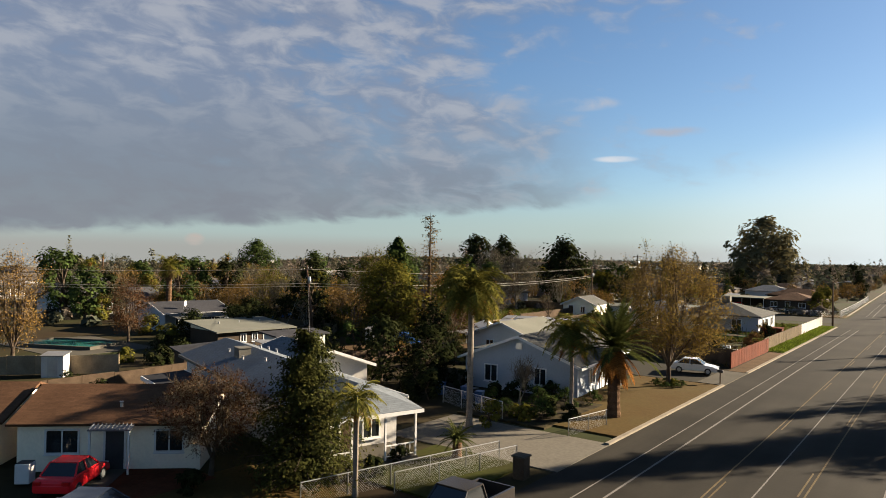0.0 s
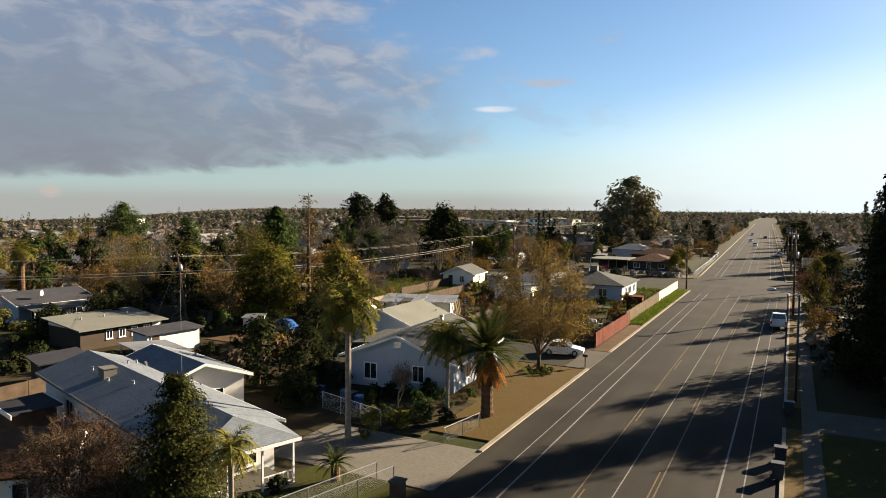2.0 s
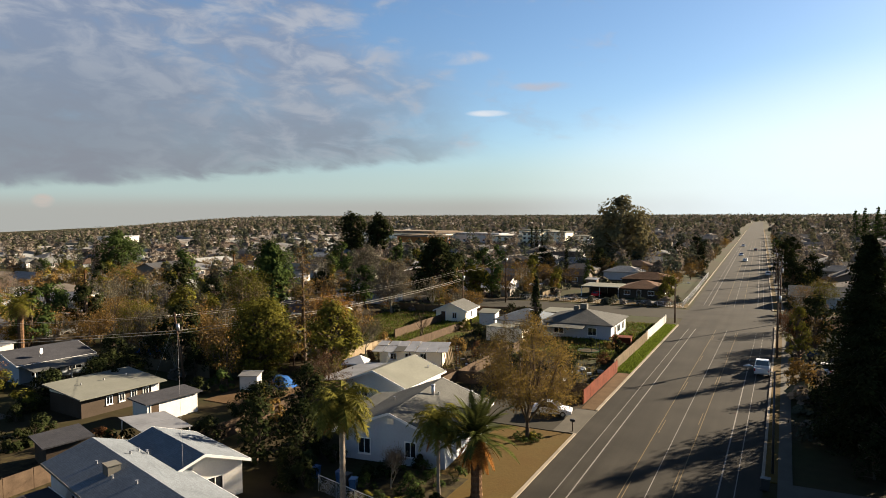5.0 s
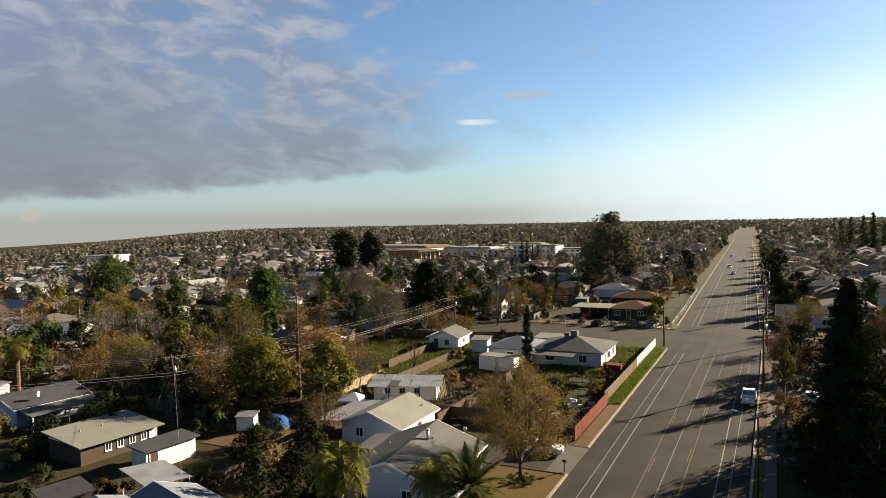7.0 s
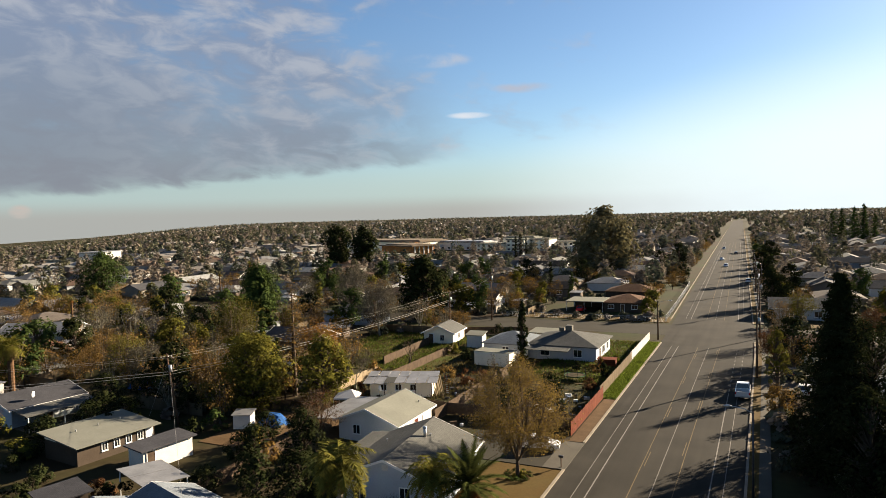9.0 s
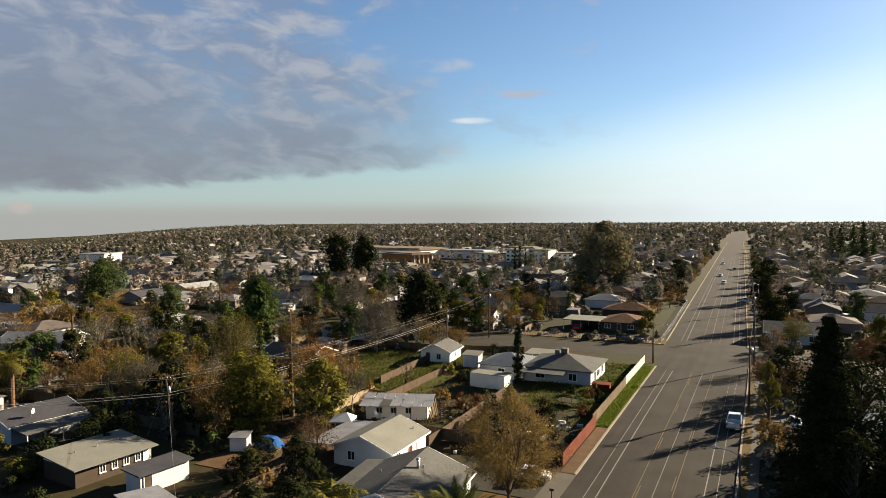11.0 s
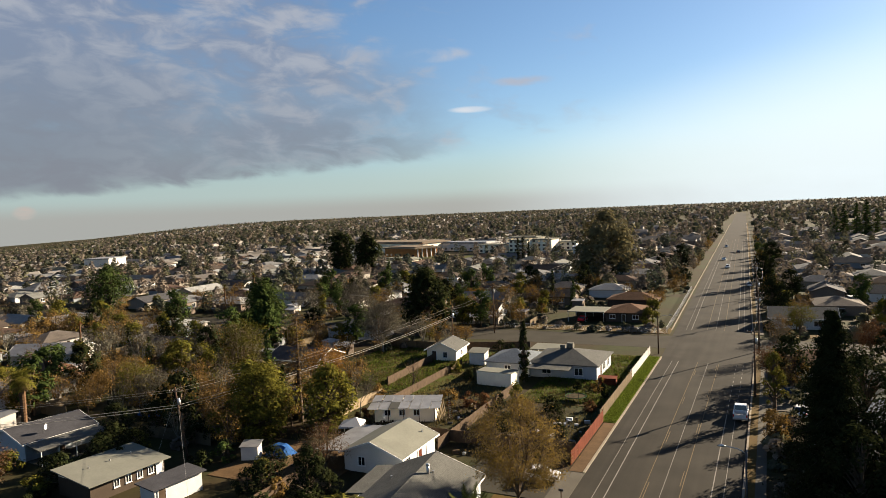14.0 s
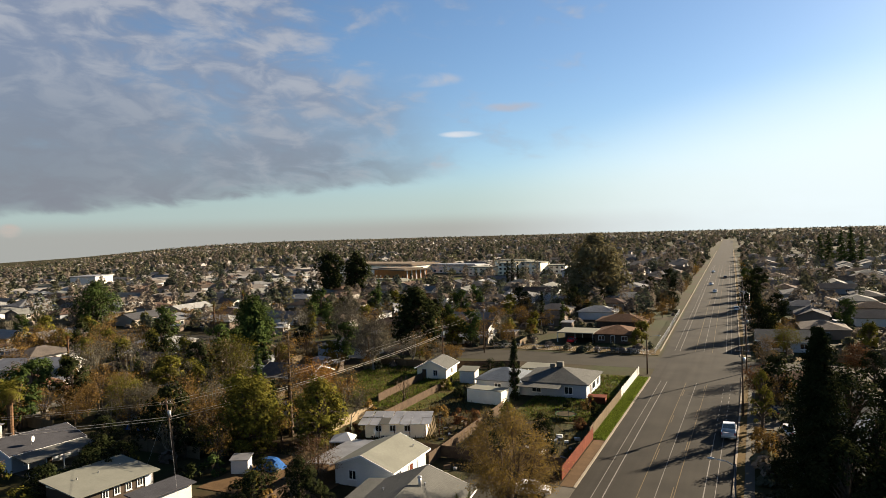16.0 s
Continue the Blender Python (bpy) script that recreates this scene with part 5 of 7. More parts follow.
put(shade_tree("bare_tree", 142, 11.0, 6.4, 0.08, 0.2, BARK, TWIG, LEAF_RUSSET, 4200, 0.1, tips=200, clump=0.4, twigs=10, label="tall golden brown tree at the end of the fence"), -74.0, 25.0)
put(shade_tree("bare_tree", 136, 8.0, 6.0, 0.1, 0.16, BARK, TWIG, LEAF_RED, 2600, 0.1, tips=150, clump=0.35, twigs=10, label="reddish half bare tree by the pool fence"), -80.5, 46.0)
put(branching_tree("bare_tree", 137, 3.6, 1.0, 0.1, PALE_BARK, PALE_TWIG, None, depth=4, twigs=4, width=2.4, label="small bare rose tree in the side yard"), -26.4, 47.2)
put(branching_tree("bare_tree", 138, 6.0, 1.0, 0.14, PALE_BARK, PALE_TWIG, LEAF_SILVER, 300, 0.12, 0.5, depth=4, twigs=4, width=5, label="low pale bare tree beside the trailer home"), -55.5, 88.0)
put(branching_tree("bare_tree", 139, 5.0, 1.0, 0.2, BARK, TWIG, None, depth=3, twigs=4, width=3.2, label="pollarded bare tree in the grass lot"), -55.0, 104.5)

# yard scrub; between the houses the dark bushes stand in for deep shade
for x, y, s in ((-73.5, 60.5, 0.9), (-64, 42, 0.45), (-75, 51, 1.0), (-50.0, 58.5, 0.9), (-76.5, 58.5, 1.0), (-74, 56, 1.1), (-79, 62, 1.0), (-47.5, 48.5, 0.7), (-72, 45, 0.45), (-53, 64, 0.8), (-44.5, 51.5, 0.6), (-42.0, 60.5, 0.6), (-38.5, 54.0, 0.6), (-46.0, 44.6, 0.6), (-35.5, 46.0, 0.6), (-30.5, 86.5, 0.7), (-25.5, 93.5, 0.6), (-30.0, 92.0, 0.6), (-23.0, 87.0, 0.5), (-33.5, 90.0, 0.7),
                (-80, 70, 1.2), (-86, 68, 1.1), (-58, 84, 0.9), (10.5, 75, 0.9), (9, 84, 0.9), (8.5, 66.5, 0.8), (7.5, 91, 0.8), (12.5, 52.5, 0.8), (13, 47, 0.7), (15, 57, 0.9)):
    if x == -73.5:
        bush = put(evergreen("dark_bush", 151, 4.2, 4.6, LEAF_DARK, clumps=30, per=40, size=0.16, low=0.02, label="dark overgrown bush in a back yard, in places standing in for shade"), x, y)
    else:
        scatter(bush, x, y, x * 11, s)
for k, (x, y, s) in enumerate(((-27.6, 49.6, 1.0), (-25.4, 50.8, 0.8), (-23.4, 49.0, 0.9), (-27.9, 46.2, 0.8), (-25.6, 44.2, 0.7), (-23.0, 44.6, 0.9), (-24.6, 46.8, 1.1), (-22.3, 51.2, 0.7))):
    if k == 0:
        bed_shrub = put(evergreen("garden_shrub", 155, 1.5, 1.9, LEAF_PINE, clumps=14, per=40, size=0.09, low=0.02, label="green shrub in the garden bed"), x, y, 0, 0.12)
    else:
        copy_thing(bed_shrub, pose(x, y, 0.12, 0, 0, k * 50) @ Matrix.Diagonal((s, s, s, 1)))
for x, y in ((-217, 171), (-123, 145)):
    if x == -217:
        oak = put(evergreen("green_pine", 152, 15, 16, LEAF_PINE, clumps=90, per=60, size=0.4, low=0.05, label="large dark green tree rising above the houses"), x, y)
    else:
        scatter(oak, x, y, 70, 0.9)
dusk_oak = put(evergreen("dark_oak", 153, 13.5, 11, LEAF_DARK, clumps=70, per=44, size=0.45, low=0.05, label="dense dark green tree among the grey ones, copied out of view for shade"), -93.3, 185.2)

# copies added mostly out of view, to shade the lawn and driveway
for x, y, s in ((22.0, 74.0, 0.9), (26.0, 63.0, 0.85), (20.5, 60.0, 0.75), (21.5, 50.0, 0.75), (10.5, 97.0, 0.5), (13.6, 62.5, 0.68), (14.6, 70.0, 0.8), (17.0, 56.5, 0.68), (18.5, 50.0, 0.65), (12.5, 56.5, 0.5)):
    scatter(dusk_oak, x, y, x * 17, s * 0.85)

# kinds that repeat through the suburb
KINDS = [
    shade_tree("brown_tree", 61, 9, 8, 0.2, 0.17, BARK, TWIG, LEAF_RUSSET, 850, 0.17, tips=45, clump=0.5, twigs=3, label="half bare brown garden tree"),
    shade_tree("grey_tree", 62, 10, 8, 0.2, 0.18, PALE_BARK, PALE_TWIG, LEAF_SILVER, 850, 0.17, tips=45, clump=0.5, twigs=3, label="pale grey garden tree"),
    evergreen("olive_green_tree", 63, 8, 7, LEAF_OLIVE, clumps=34, per=34, size=0.35, label="olive green garden tree"),
    evergreen("dark_green_tree", 64, 10, 8, LEAF_DARK, clumps=34, per=34, size=0.38, label="dark green garden tree"),
    evergreen("garden_pine", 65, 12, 8, LEAF_PINE, clumps=34, per=34, size=0.42, low=0.25, label="green pine in a garden"),
    conifer("garden_conifer", 66, 13, 5.5, LEAF_PINE, 16, 8, 10, 0.36, label="pointed green garden conifer"),
    shade_tree("bare_garden_tree", 67, 8, 7.5, 0.2, 0.16, BARK, TWIG, LEAF_RUSSET, 200, 0.15, tips=55, clump=0.4, twigs=6, label="bare brown garden tree"),
    evergreen("yellow_tree", 68, 6, 5, LEAF_YELLOW, clumps=20, per=26, size=0.42, label="yellow green garden tree"),
    palm("garden_palm", 69, 11, 0.22, 20, 1.8, LEAF_OLIVE, 1.0, 10, LEAF_DEAD, leaflet=0.6, pairs=9, label="tall fan palm in a garden"),
    conifer("garden_cypress", 70, 11, 1.7, LEAF_DARK, 18, 6, 8, 0.3, label="narrow dark garden cypress", sharp=0.3, droop=-0.5),
    shade_tree("russet_tree", 71, 8, 7.5, 0.18, 0.16, BARK, TWIG, LEAF_RUSSET, 1250, 0.18, tips=45, clump=0.55, twigs=2, label="garden tree in russet leaf"),
]
for k, ob in enumerate(KINDS):   # the first of each kind stands at its own spot
    put(ob, *((-112, 70), (-118, 100), (-75, 84), (-128, 118), (-150, 140), (-140, 168), (-62, 97), (-178, 128), (-165, 190), (-60, 210), (-100, 84))[k])


def seen_area(x, y):
    """Whether a spot lies in the wide wedge that the flight looks over."""
    a = math.degrees(math.atan2(x - 2, y + 8))
    return -68 < a < 24


TAKEN = [(-36, 33, 15), (-40, 39, 8), (-30, 58, 10), (-40.6, 72, 9), (-61, 48, 8), (-55, 51, 5), (-46, 88, 8), (-59.5, 129, 7), (-41, 111, 6), (-33, 123, 15), (-36, 187, 18),
         (-30, 205, 12), (-38, 21, 12), (9.8, 133, 8), (17, 118, 9), (18, 98, 9), (19, 80, 9), (10, 183, 10), (-93, 63, 11), (-148, 101, 10), (-124, 84, 9), (-84, 112, 8), (-92, 146, 9),
         (-222, 416, 24), (-262, 470, 44), (-205, 476, 28), (-262, 402, 18), (-197, 356, 14), (-150, 460, 36), (-97, 436, 18), (-478, 372, 32), (-470, 335, 18), (-185, 392, 26), (-64, 118, 17)]


def free(x, y, r):
    b = bend(y)
    if KL - 3 - r < x - b < 3.0 + r and y < 1500:
        return False
    if CROSS0 - 2 - r < y < CROSS1 + 2 + r:
        return False
    if -62 < x < -16 and y < 150:
        return False
    if x > 0 and y < 70:
        return False
    if x < -62 and y < 66 and x > -100:
        return False
    if r > 3 and x > -106 and x < -16 and y < 112:
        return False
    return all(abs(x - u) > r + q or abs(y - v) > r + q or math.hypot(x - u, y - v) > r + q for u, v, q in TAKEN)


def suburb():
    """Houses, sheds, fences, parked cars and trees of the blocks beyond the near lots."""
    rng = random.Random(8)
    near, far = [], []
    for k, (L, W, hip) in enumerate(((14, 9, False), (16, 10, True), (12, 9, True), (18, 9, False), (13, 11, True))):
        x, y = -74 - 26 * k, 182 + 4 * k
        near.append(house("suburban house with a low shingled roof among garden trees", x, y, 0, L, W, 2.7, 4.4, ANY_WALL, ANY_ROOF, hip, fascia=False, group="suburban houses",
                          windows=[("s", -L / 4, 1.4, 1.6, 1.2), ("s", L / 4, 1.4, 1.6, 1.2), ("e", 0, 1.4, 1.4, 1.1), ("w", 0, 1.4, 1.4, 1.1)], doors=[("s", 0)]))
        TAKEN.append((x, y, 9))
        x, y = -70 - 27 * k, 262 + 3 * k
        far.append(house("suburban house with a low shingled roof", x, y, 0, L, W, 2.7, 4.4, ANY_WALL, ANY_ROOF, hip, fascia=False, group="suburban houses",
                         windows=[("s", -L / 4, 1.4, 1.6, 1.2), ("s", L / 4, 1.4, 1.6, 1.2)]))
        TAKEN.append((x, y, 9))
    spots = []
    for j in range(0, 27):
        for i in range(-32, 14):
            x, y = i * 21 + rng.uniform(-4, 4) + bend(j * 25), 64 + j * 24 + rng.uniform(-4, 4)
            if seen_area(x, y) and free(x, y, 8) and math.hypot(x, y) < 640:
                spots.append((math.hypot(x, y), x, y))
    spots.sort()
    for d, x, y in spots[:285]:
        m = pose(x, y, land(x, y) - 0.05, 0, 0, rng.choice((0, 90, 180, 270)) + rng.uniform(-3, 3))
        copy_thing(rng.choice(near if d < 230 else far), m)
        TAKEN.append((x, y, 6.5))
    rest = [(x, y) for d, x, y in spots[285:]]
    TAKEN.extend((x, y, 6.5) for x, y in rest)
    # garden sheds
    shed = thing("garden_shed", pose(-102, 96, 0), "small garden shed with a pale sheet roof", "shed")
    part("wall", Shape().box(-1.6, -1.3, 0, 1.6, 1.3, 2.1), ANY_WALL, shed)
    part("roof", Shape().slab([(-1.9, -1.6, 2.1), (1.9, -1.6, 2.1), (1.9, 1.6, 2.4), (-1.9, 1.6, 2.4)], 0.06), METAL_ROOF, shed)
    n = 0
    while n < 70:
        d, a = 75 + 330 * rng.random(), radians(rng.uniform(-66, 20))
        x, y = d * math.sin(a), d * math.cos(a)
        if free(x, y, 1.5):
            copy_thing(shed, pose(x, y, land(x, y) - 0.03, 0, 0, rng.choice((0, 90)) + rng.uniform(-8, 8)))
            TAKEN.append((x, y, 2.0))
            n += 1
    # board fences between gardens
    fence = thing("garden_fence", pose(-78, 96, 0), "weathered board fence between gardens", "fence")
    for k in range(5):
        part("panel", Shape().box(0, k * 2.5 + 0.05, 0.03, 0.04, k * 2.5 + 2.45, 1.7 + 0.04 * (k % 2)), TAN_WOOD, fence)
        part("post", Shape().box(-0.03, k * 2.5 - 0.05, 0, 0.07, k * 2.5 + 0.05, 1.8), TAN_WOOD, fence)
    n = 0
    while n < 58:
        d, a = 75 + 260 * rng.random(), radians(rng.uniform(-66, 20))
        x, y = d * math.sin(a), d * math.cos(a)
        t = rng.choice((0, 90))
        e = (x, y + 12.5) if t == 0 else (x - 12.5, y)
        if free(x, y, 0.5) and free(*e, 0.5) and free((x + e[0]) / 2, (y + e[1]) / 2, 1.5):
            copy_thing(fence, pose(x, y, land(x, y) - 0.02, 0, 0, t))
            n += 1
    # dense old gardens behind the near lots
    n = 0
    while n < 46:
        x, y = rng.uniform(-112, -61), rng.uniform(64, 114)
        if y < 66 + (x + 61) * -0.05 or math.atan2(-x, y) > 1.12 or not free(x, y, 0.4):
            continue
        scatter(KINDS[rng.choices((0, 1, 2, 3, 6, 7, 10), (6, 5, 6, 4, 5, 1, 4))[0]], x, y, rng.uniform(0, 360), rng.uniform(0.5, 0.85))
        TAKEN.append((x, y, 1.4))
        n += 1
    # garden trees: the nearest are things, those further off are joined
    n = 0
    while n < 335:
        d = 66 + 210 * rng.random() ** 0.85
        a = radians(rng.uniform(-66, -12 if n < 270 else 22))
        x, y = d * math.sin(a), d * math.cos(a)
        if not free(x, y, 0.6):
            continue
        k = rng.choices(range(11), [22, 12, 13, 8, 8, 3, 14, 4, 2, 2, 14])[0]
        scatter(KINDS[k], x, y, rng.uniform(0, 360), rng.uniform(0.5, 1.0) * (0.8 if d < 90 else 1.0))
        n += 1
    for k in range(34):   # trees along both sides of the street past the crossing
        y = 172 + k * 13 + rng.uniform(-4, 4)
        scatter(KINDS[rng.choice((0, 2, 3, 6, 10))], -23.5 + bend(y) + rng.uniform(-3, 2), y, rng.uniform(0, 360), rng.uniform(0.45, 0.8))
        scatter(KINDS[rng.choice((0, 2, 3, 4, 9))], 5.5 + bend(y) + rng.uniform(-1, 4), y + 6, rng.uniform(0, 360), rng.uniform(0.4, 0.75))
    for x, y, s in ((44, 545, 1.8), (50, 548, 1.95), (57, 542, 2.0), (63, 545, 2.15), (70, 550, 1.6)):
        scatter(KINDS[5], x, y, x * 7, s)
    for x, y, s in ((0.6, 262, 1.1), (3, 300, 1.0), (4, 330, 1.1), (-33, 322, 1.1), (-38, 300, 0.9), (5.5, 200, 0.8), (22, 140, 0.7), (9, 228, 0.9)):
        scatter(KINDS[3], x, y, x * 7, s)
    for x, y, s in ((-128, 372, 1.25), (-124.5, 370, 1.35), (-121.5, 371, 1.2)):
        scatter(KINDS[9], x, y, x * 7, s)
    return rest


def card_trees(rng, spots, cards, palette):
    """Joined crowns of many leaf cards, sorted by material: spots are (x, y, height, width, material index)."""
    out = [Shape() for _ in palette]
    for x, y, h, w, k in spots:
        s, z = out[k], land(x, y)
        zz = rng.uniform(0.12, 1.0, cards)
        rad = w / 2 * np.sin(np.pi * (0.16 + 0.78 * zz)) * np.sqrt(rng.uniform(0.1, 1.0, cards))
        an = rng.uniform(0, 6.28, cards)
        c = np.stack([x + rad * np.cos(an), y + rad * np.sin(an), z + zz * h], 1)
        n = (c - np.array([x, y, z + 0.4 * h])) / np.array([w / 2, w / 2, h / 2]) + rng.normal(size=(cards, 3)) * 0.45 + np.array([0, 0, 0.25])
        u = np.cross(n, rng.normal(size=(cards, 3)))
        v = np.cross(n, u)
        size = (1.6 if cards < 100 else 1.5) * w / math.sqrt(cards) * rng.uniform(0.6, 1.2, (cards, 1))
        u, v = u / np.linalg.norm(u, axis=1)[:, None] * size, v / np.linalg.norm(v, axis=1)[:, None] * size * 0.7
        n0 = len(s.v)
        s.v.extend(map(tuple, np.stack([c - u, c - v, c + u, c + v], 1).reshape(-1, 3).tolist()))
        s.f.extend((n0 + 4 * q, n0 + 4 * q + 1, n0 + 4 * q + 2, n0 + 4 * q + 3) for q in range(cards))
    return out


def far_stuff(rest):
    r = np.random.default_rng(5)
    roofs, walls = Shape(), Shape()
    spots = [(x, y) for x, y in rest]
    while len(spots) < 1000 + len(rest):
        d = 600 + 2600 * r.random() ** 1.3
        a = radians(r.uniform(-64, 20))
        x, y = d * math.sin(a), d * math.cos(a)
        if abs(x - bend(y) + 8) > 20 and not (-300 < x < -100 and 380 < y < 520):
            spots.append((x, y))
    for x, y in spots:
        L, W = r.uniform(10, 20), r.uniform(8, 12)
        m = pose(x, y, land(x, y), 0, 0, 90 * r.integers(0, 2))
        w, q = gable_wall(Shape(), L, W, 2.8, 4.5), gable_roof(Shape(), L, W, 2.8, 4.5)
        walls.add([m @ Vector(p) for p in w.v], w.f)
        roofs.add([m @ Vector(p) for p in q.v], q.f)
    far_wall = material("far_walls", (0.2, 0.19, 0.175), 0.9, vary=0.1, size=0.01, fine=0.05, island=0.5)
    far_roof = material("far_roofs", (0.106, 0.0978, 0.0892), 0.9, vary=0.1, size=0.01, fine=0.05, island=0.5)
    tagged(part("distant_walls", walls, far_wall), "pale walls of distant houses", "houses", kind="stuff")
    tagged(part("distant_roofs", roofs, far_roof), "mixed roofs of distant houses", "houses", kind="stuff")
    palette = (("dark_woods", HAZED_DARK, "dark green distant trees, paled for haze"), ("brown_woods", HAZED_BROWN, "brown winter trees in the distance, greyed for haze"), ("olive_woods", HAZED_OLIVE, "olive green distant trees, paled for haze"))

    def place(n, d0, d1, power, cards, names, tall, a0=-66, a1=21):
        got = []
        while len(got) < n:
            d = d0 + (d1 - d0) * r.random() ** power
            a = radians(r.uniform(a0, a1))
            x, y = d * math.sin(a), d * math.cos(a)
            if abs(x - bend(y) + 8) < 14 and d < 1600 or (d < 640 and not free(x, y, 0.5)) or (-240 < x < -160 and 365 < y < 405):
                continue
            h, w = r.uniform(5, 12) * tall, r.uniform(4, 9) * tall
            if r.random() < 0.07:
                h, w = h * 1.7, 4.0
            got.append((x, y, h, w, r.choice(3, p=(0.3, 0.45, 0.25))))
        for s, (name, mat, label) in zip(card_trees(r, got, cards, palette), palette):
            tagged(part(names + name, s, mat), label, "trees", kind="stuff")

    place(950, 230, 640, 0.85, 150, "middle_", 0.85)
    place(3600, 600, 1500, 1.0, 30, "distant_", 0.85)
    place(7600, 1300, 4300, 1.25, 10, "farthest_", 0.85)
    # undergrowth in the gardens
    low = []
    while len(low) < 1250:
        d = 62 + 240 * r.random()
        a = radians(r.uniform(-66, 20))
        x, y = d * math.sin(a), d * math.cos(a)
        if free(x, y, 0.2):
            low.append((x, y, r.uniform(0.7, 2.2), r.uniform(1.2, 3.4), r.choice(3)))
    for s, (name, mat, _) in zip(card_trees(r, low, 46, palette), palette):
        tagged(part("undergrowth_" + name, s, mat), "low garden bushes and weeds", "bushes", kind="stuff")


# paler, greyer leaf colours: distance haze is mixed into them
HAZED_DARK = leaf("hazed_dark_leaves", (0.0517, 0.0575, 0.0391), (0.0414, 0.046, 0.0322), 0.2)
HAZED_BROWN = leaf("hazed_brown_leaves", (0.127, 0.105, 0.0818), (0.0994, 0.085, 0.0685), 0.2)
HAZED_OLIVE = leaf("hazed_olive_leaves", (0.0897, 0.0839, 0.0483), (0.0713, 0.0713, 0.0437), 0.2)
far_stuff(suburb())


def grass(name, boxes, n, h, mat, label, seed, clump=0.5):
    """Blades in tufts over level patches of ground: (x0, y0, x1, y1, z)."""
    r = np.random.default_rng(seed)
    s = Shape()
    for x0, y0, x1, y1, z in boxes:
        m = int(n * (x1 - x0) * (y1 - y0))
        field = r.uniform((x0, y0), (x1, y1), (m // 9 + 1, 2))
        c = field[r.integers(0, len(field), m)] + r.normal(0, clump, (m, 2))
        c = c[(c[:, 0] > x0) & (c[:, 0] < x1) & (c[:, 1] > y0) & (c[:, 1] < y1)]
        for (x, y), a, k, q in zip(c, r.uniform(0, 6.28, len(c)), r.uniform(0.45, 1.0, len(c)), r.normal(0, 0.4, (len(c), 2))):
            w = 0.09
            s.add([(x - w * math.cos(a), y - w * math.sin(a), z), (x + w * math.cos(a), y + w * math.sin(a), z), (x + q[0] * h, y + q[1] * h, z + h * k)], [(0, 1, 2)])
    tagged(part(name, s, mat), label, "grass", kind="stuff")


GRASS = leaf("grass_blades", (0.11, 0.145, 0.02), (0.065, 0.085, 0.014), 0.5, 0.35)
WEEDS = leaf("dry_weeds", (0.08, 0.058, 0.024), (0.045, 0.042, 0.014), 0.4, 0.3)
YARD_GRASS = leaf("yard_grass_blades", (0.06, 0.082, 0.012), (0.04, 0.05, 0.01), 0.5, 0.3)
grass("verge_grass_blades", [(-19.2, 95.4, -17.1, 139.4, 0.12)], 75, 0.28, GRASS, "lush green grass of the verge", 3)
grass("yard_grass_blades", [(-34, 102.5, -19.8, 139.5, 0.09), (-77.5, 100.5, -53.6, 135.5, 0.1)], 12, 0.35, YARD_GRASS, "rough green grass in the back yards", 4, 0.7)
grass("yard_weeds", [(-34, 78, -19.4, 139.5, 0.05), (-77.5, 100.5, -38, 135.5, 0.08), (-60, 74, -38, 100, 0.0)], 5, 0.5, WEEDS, "dry weeds among the yard grass", 5, 0.8)


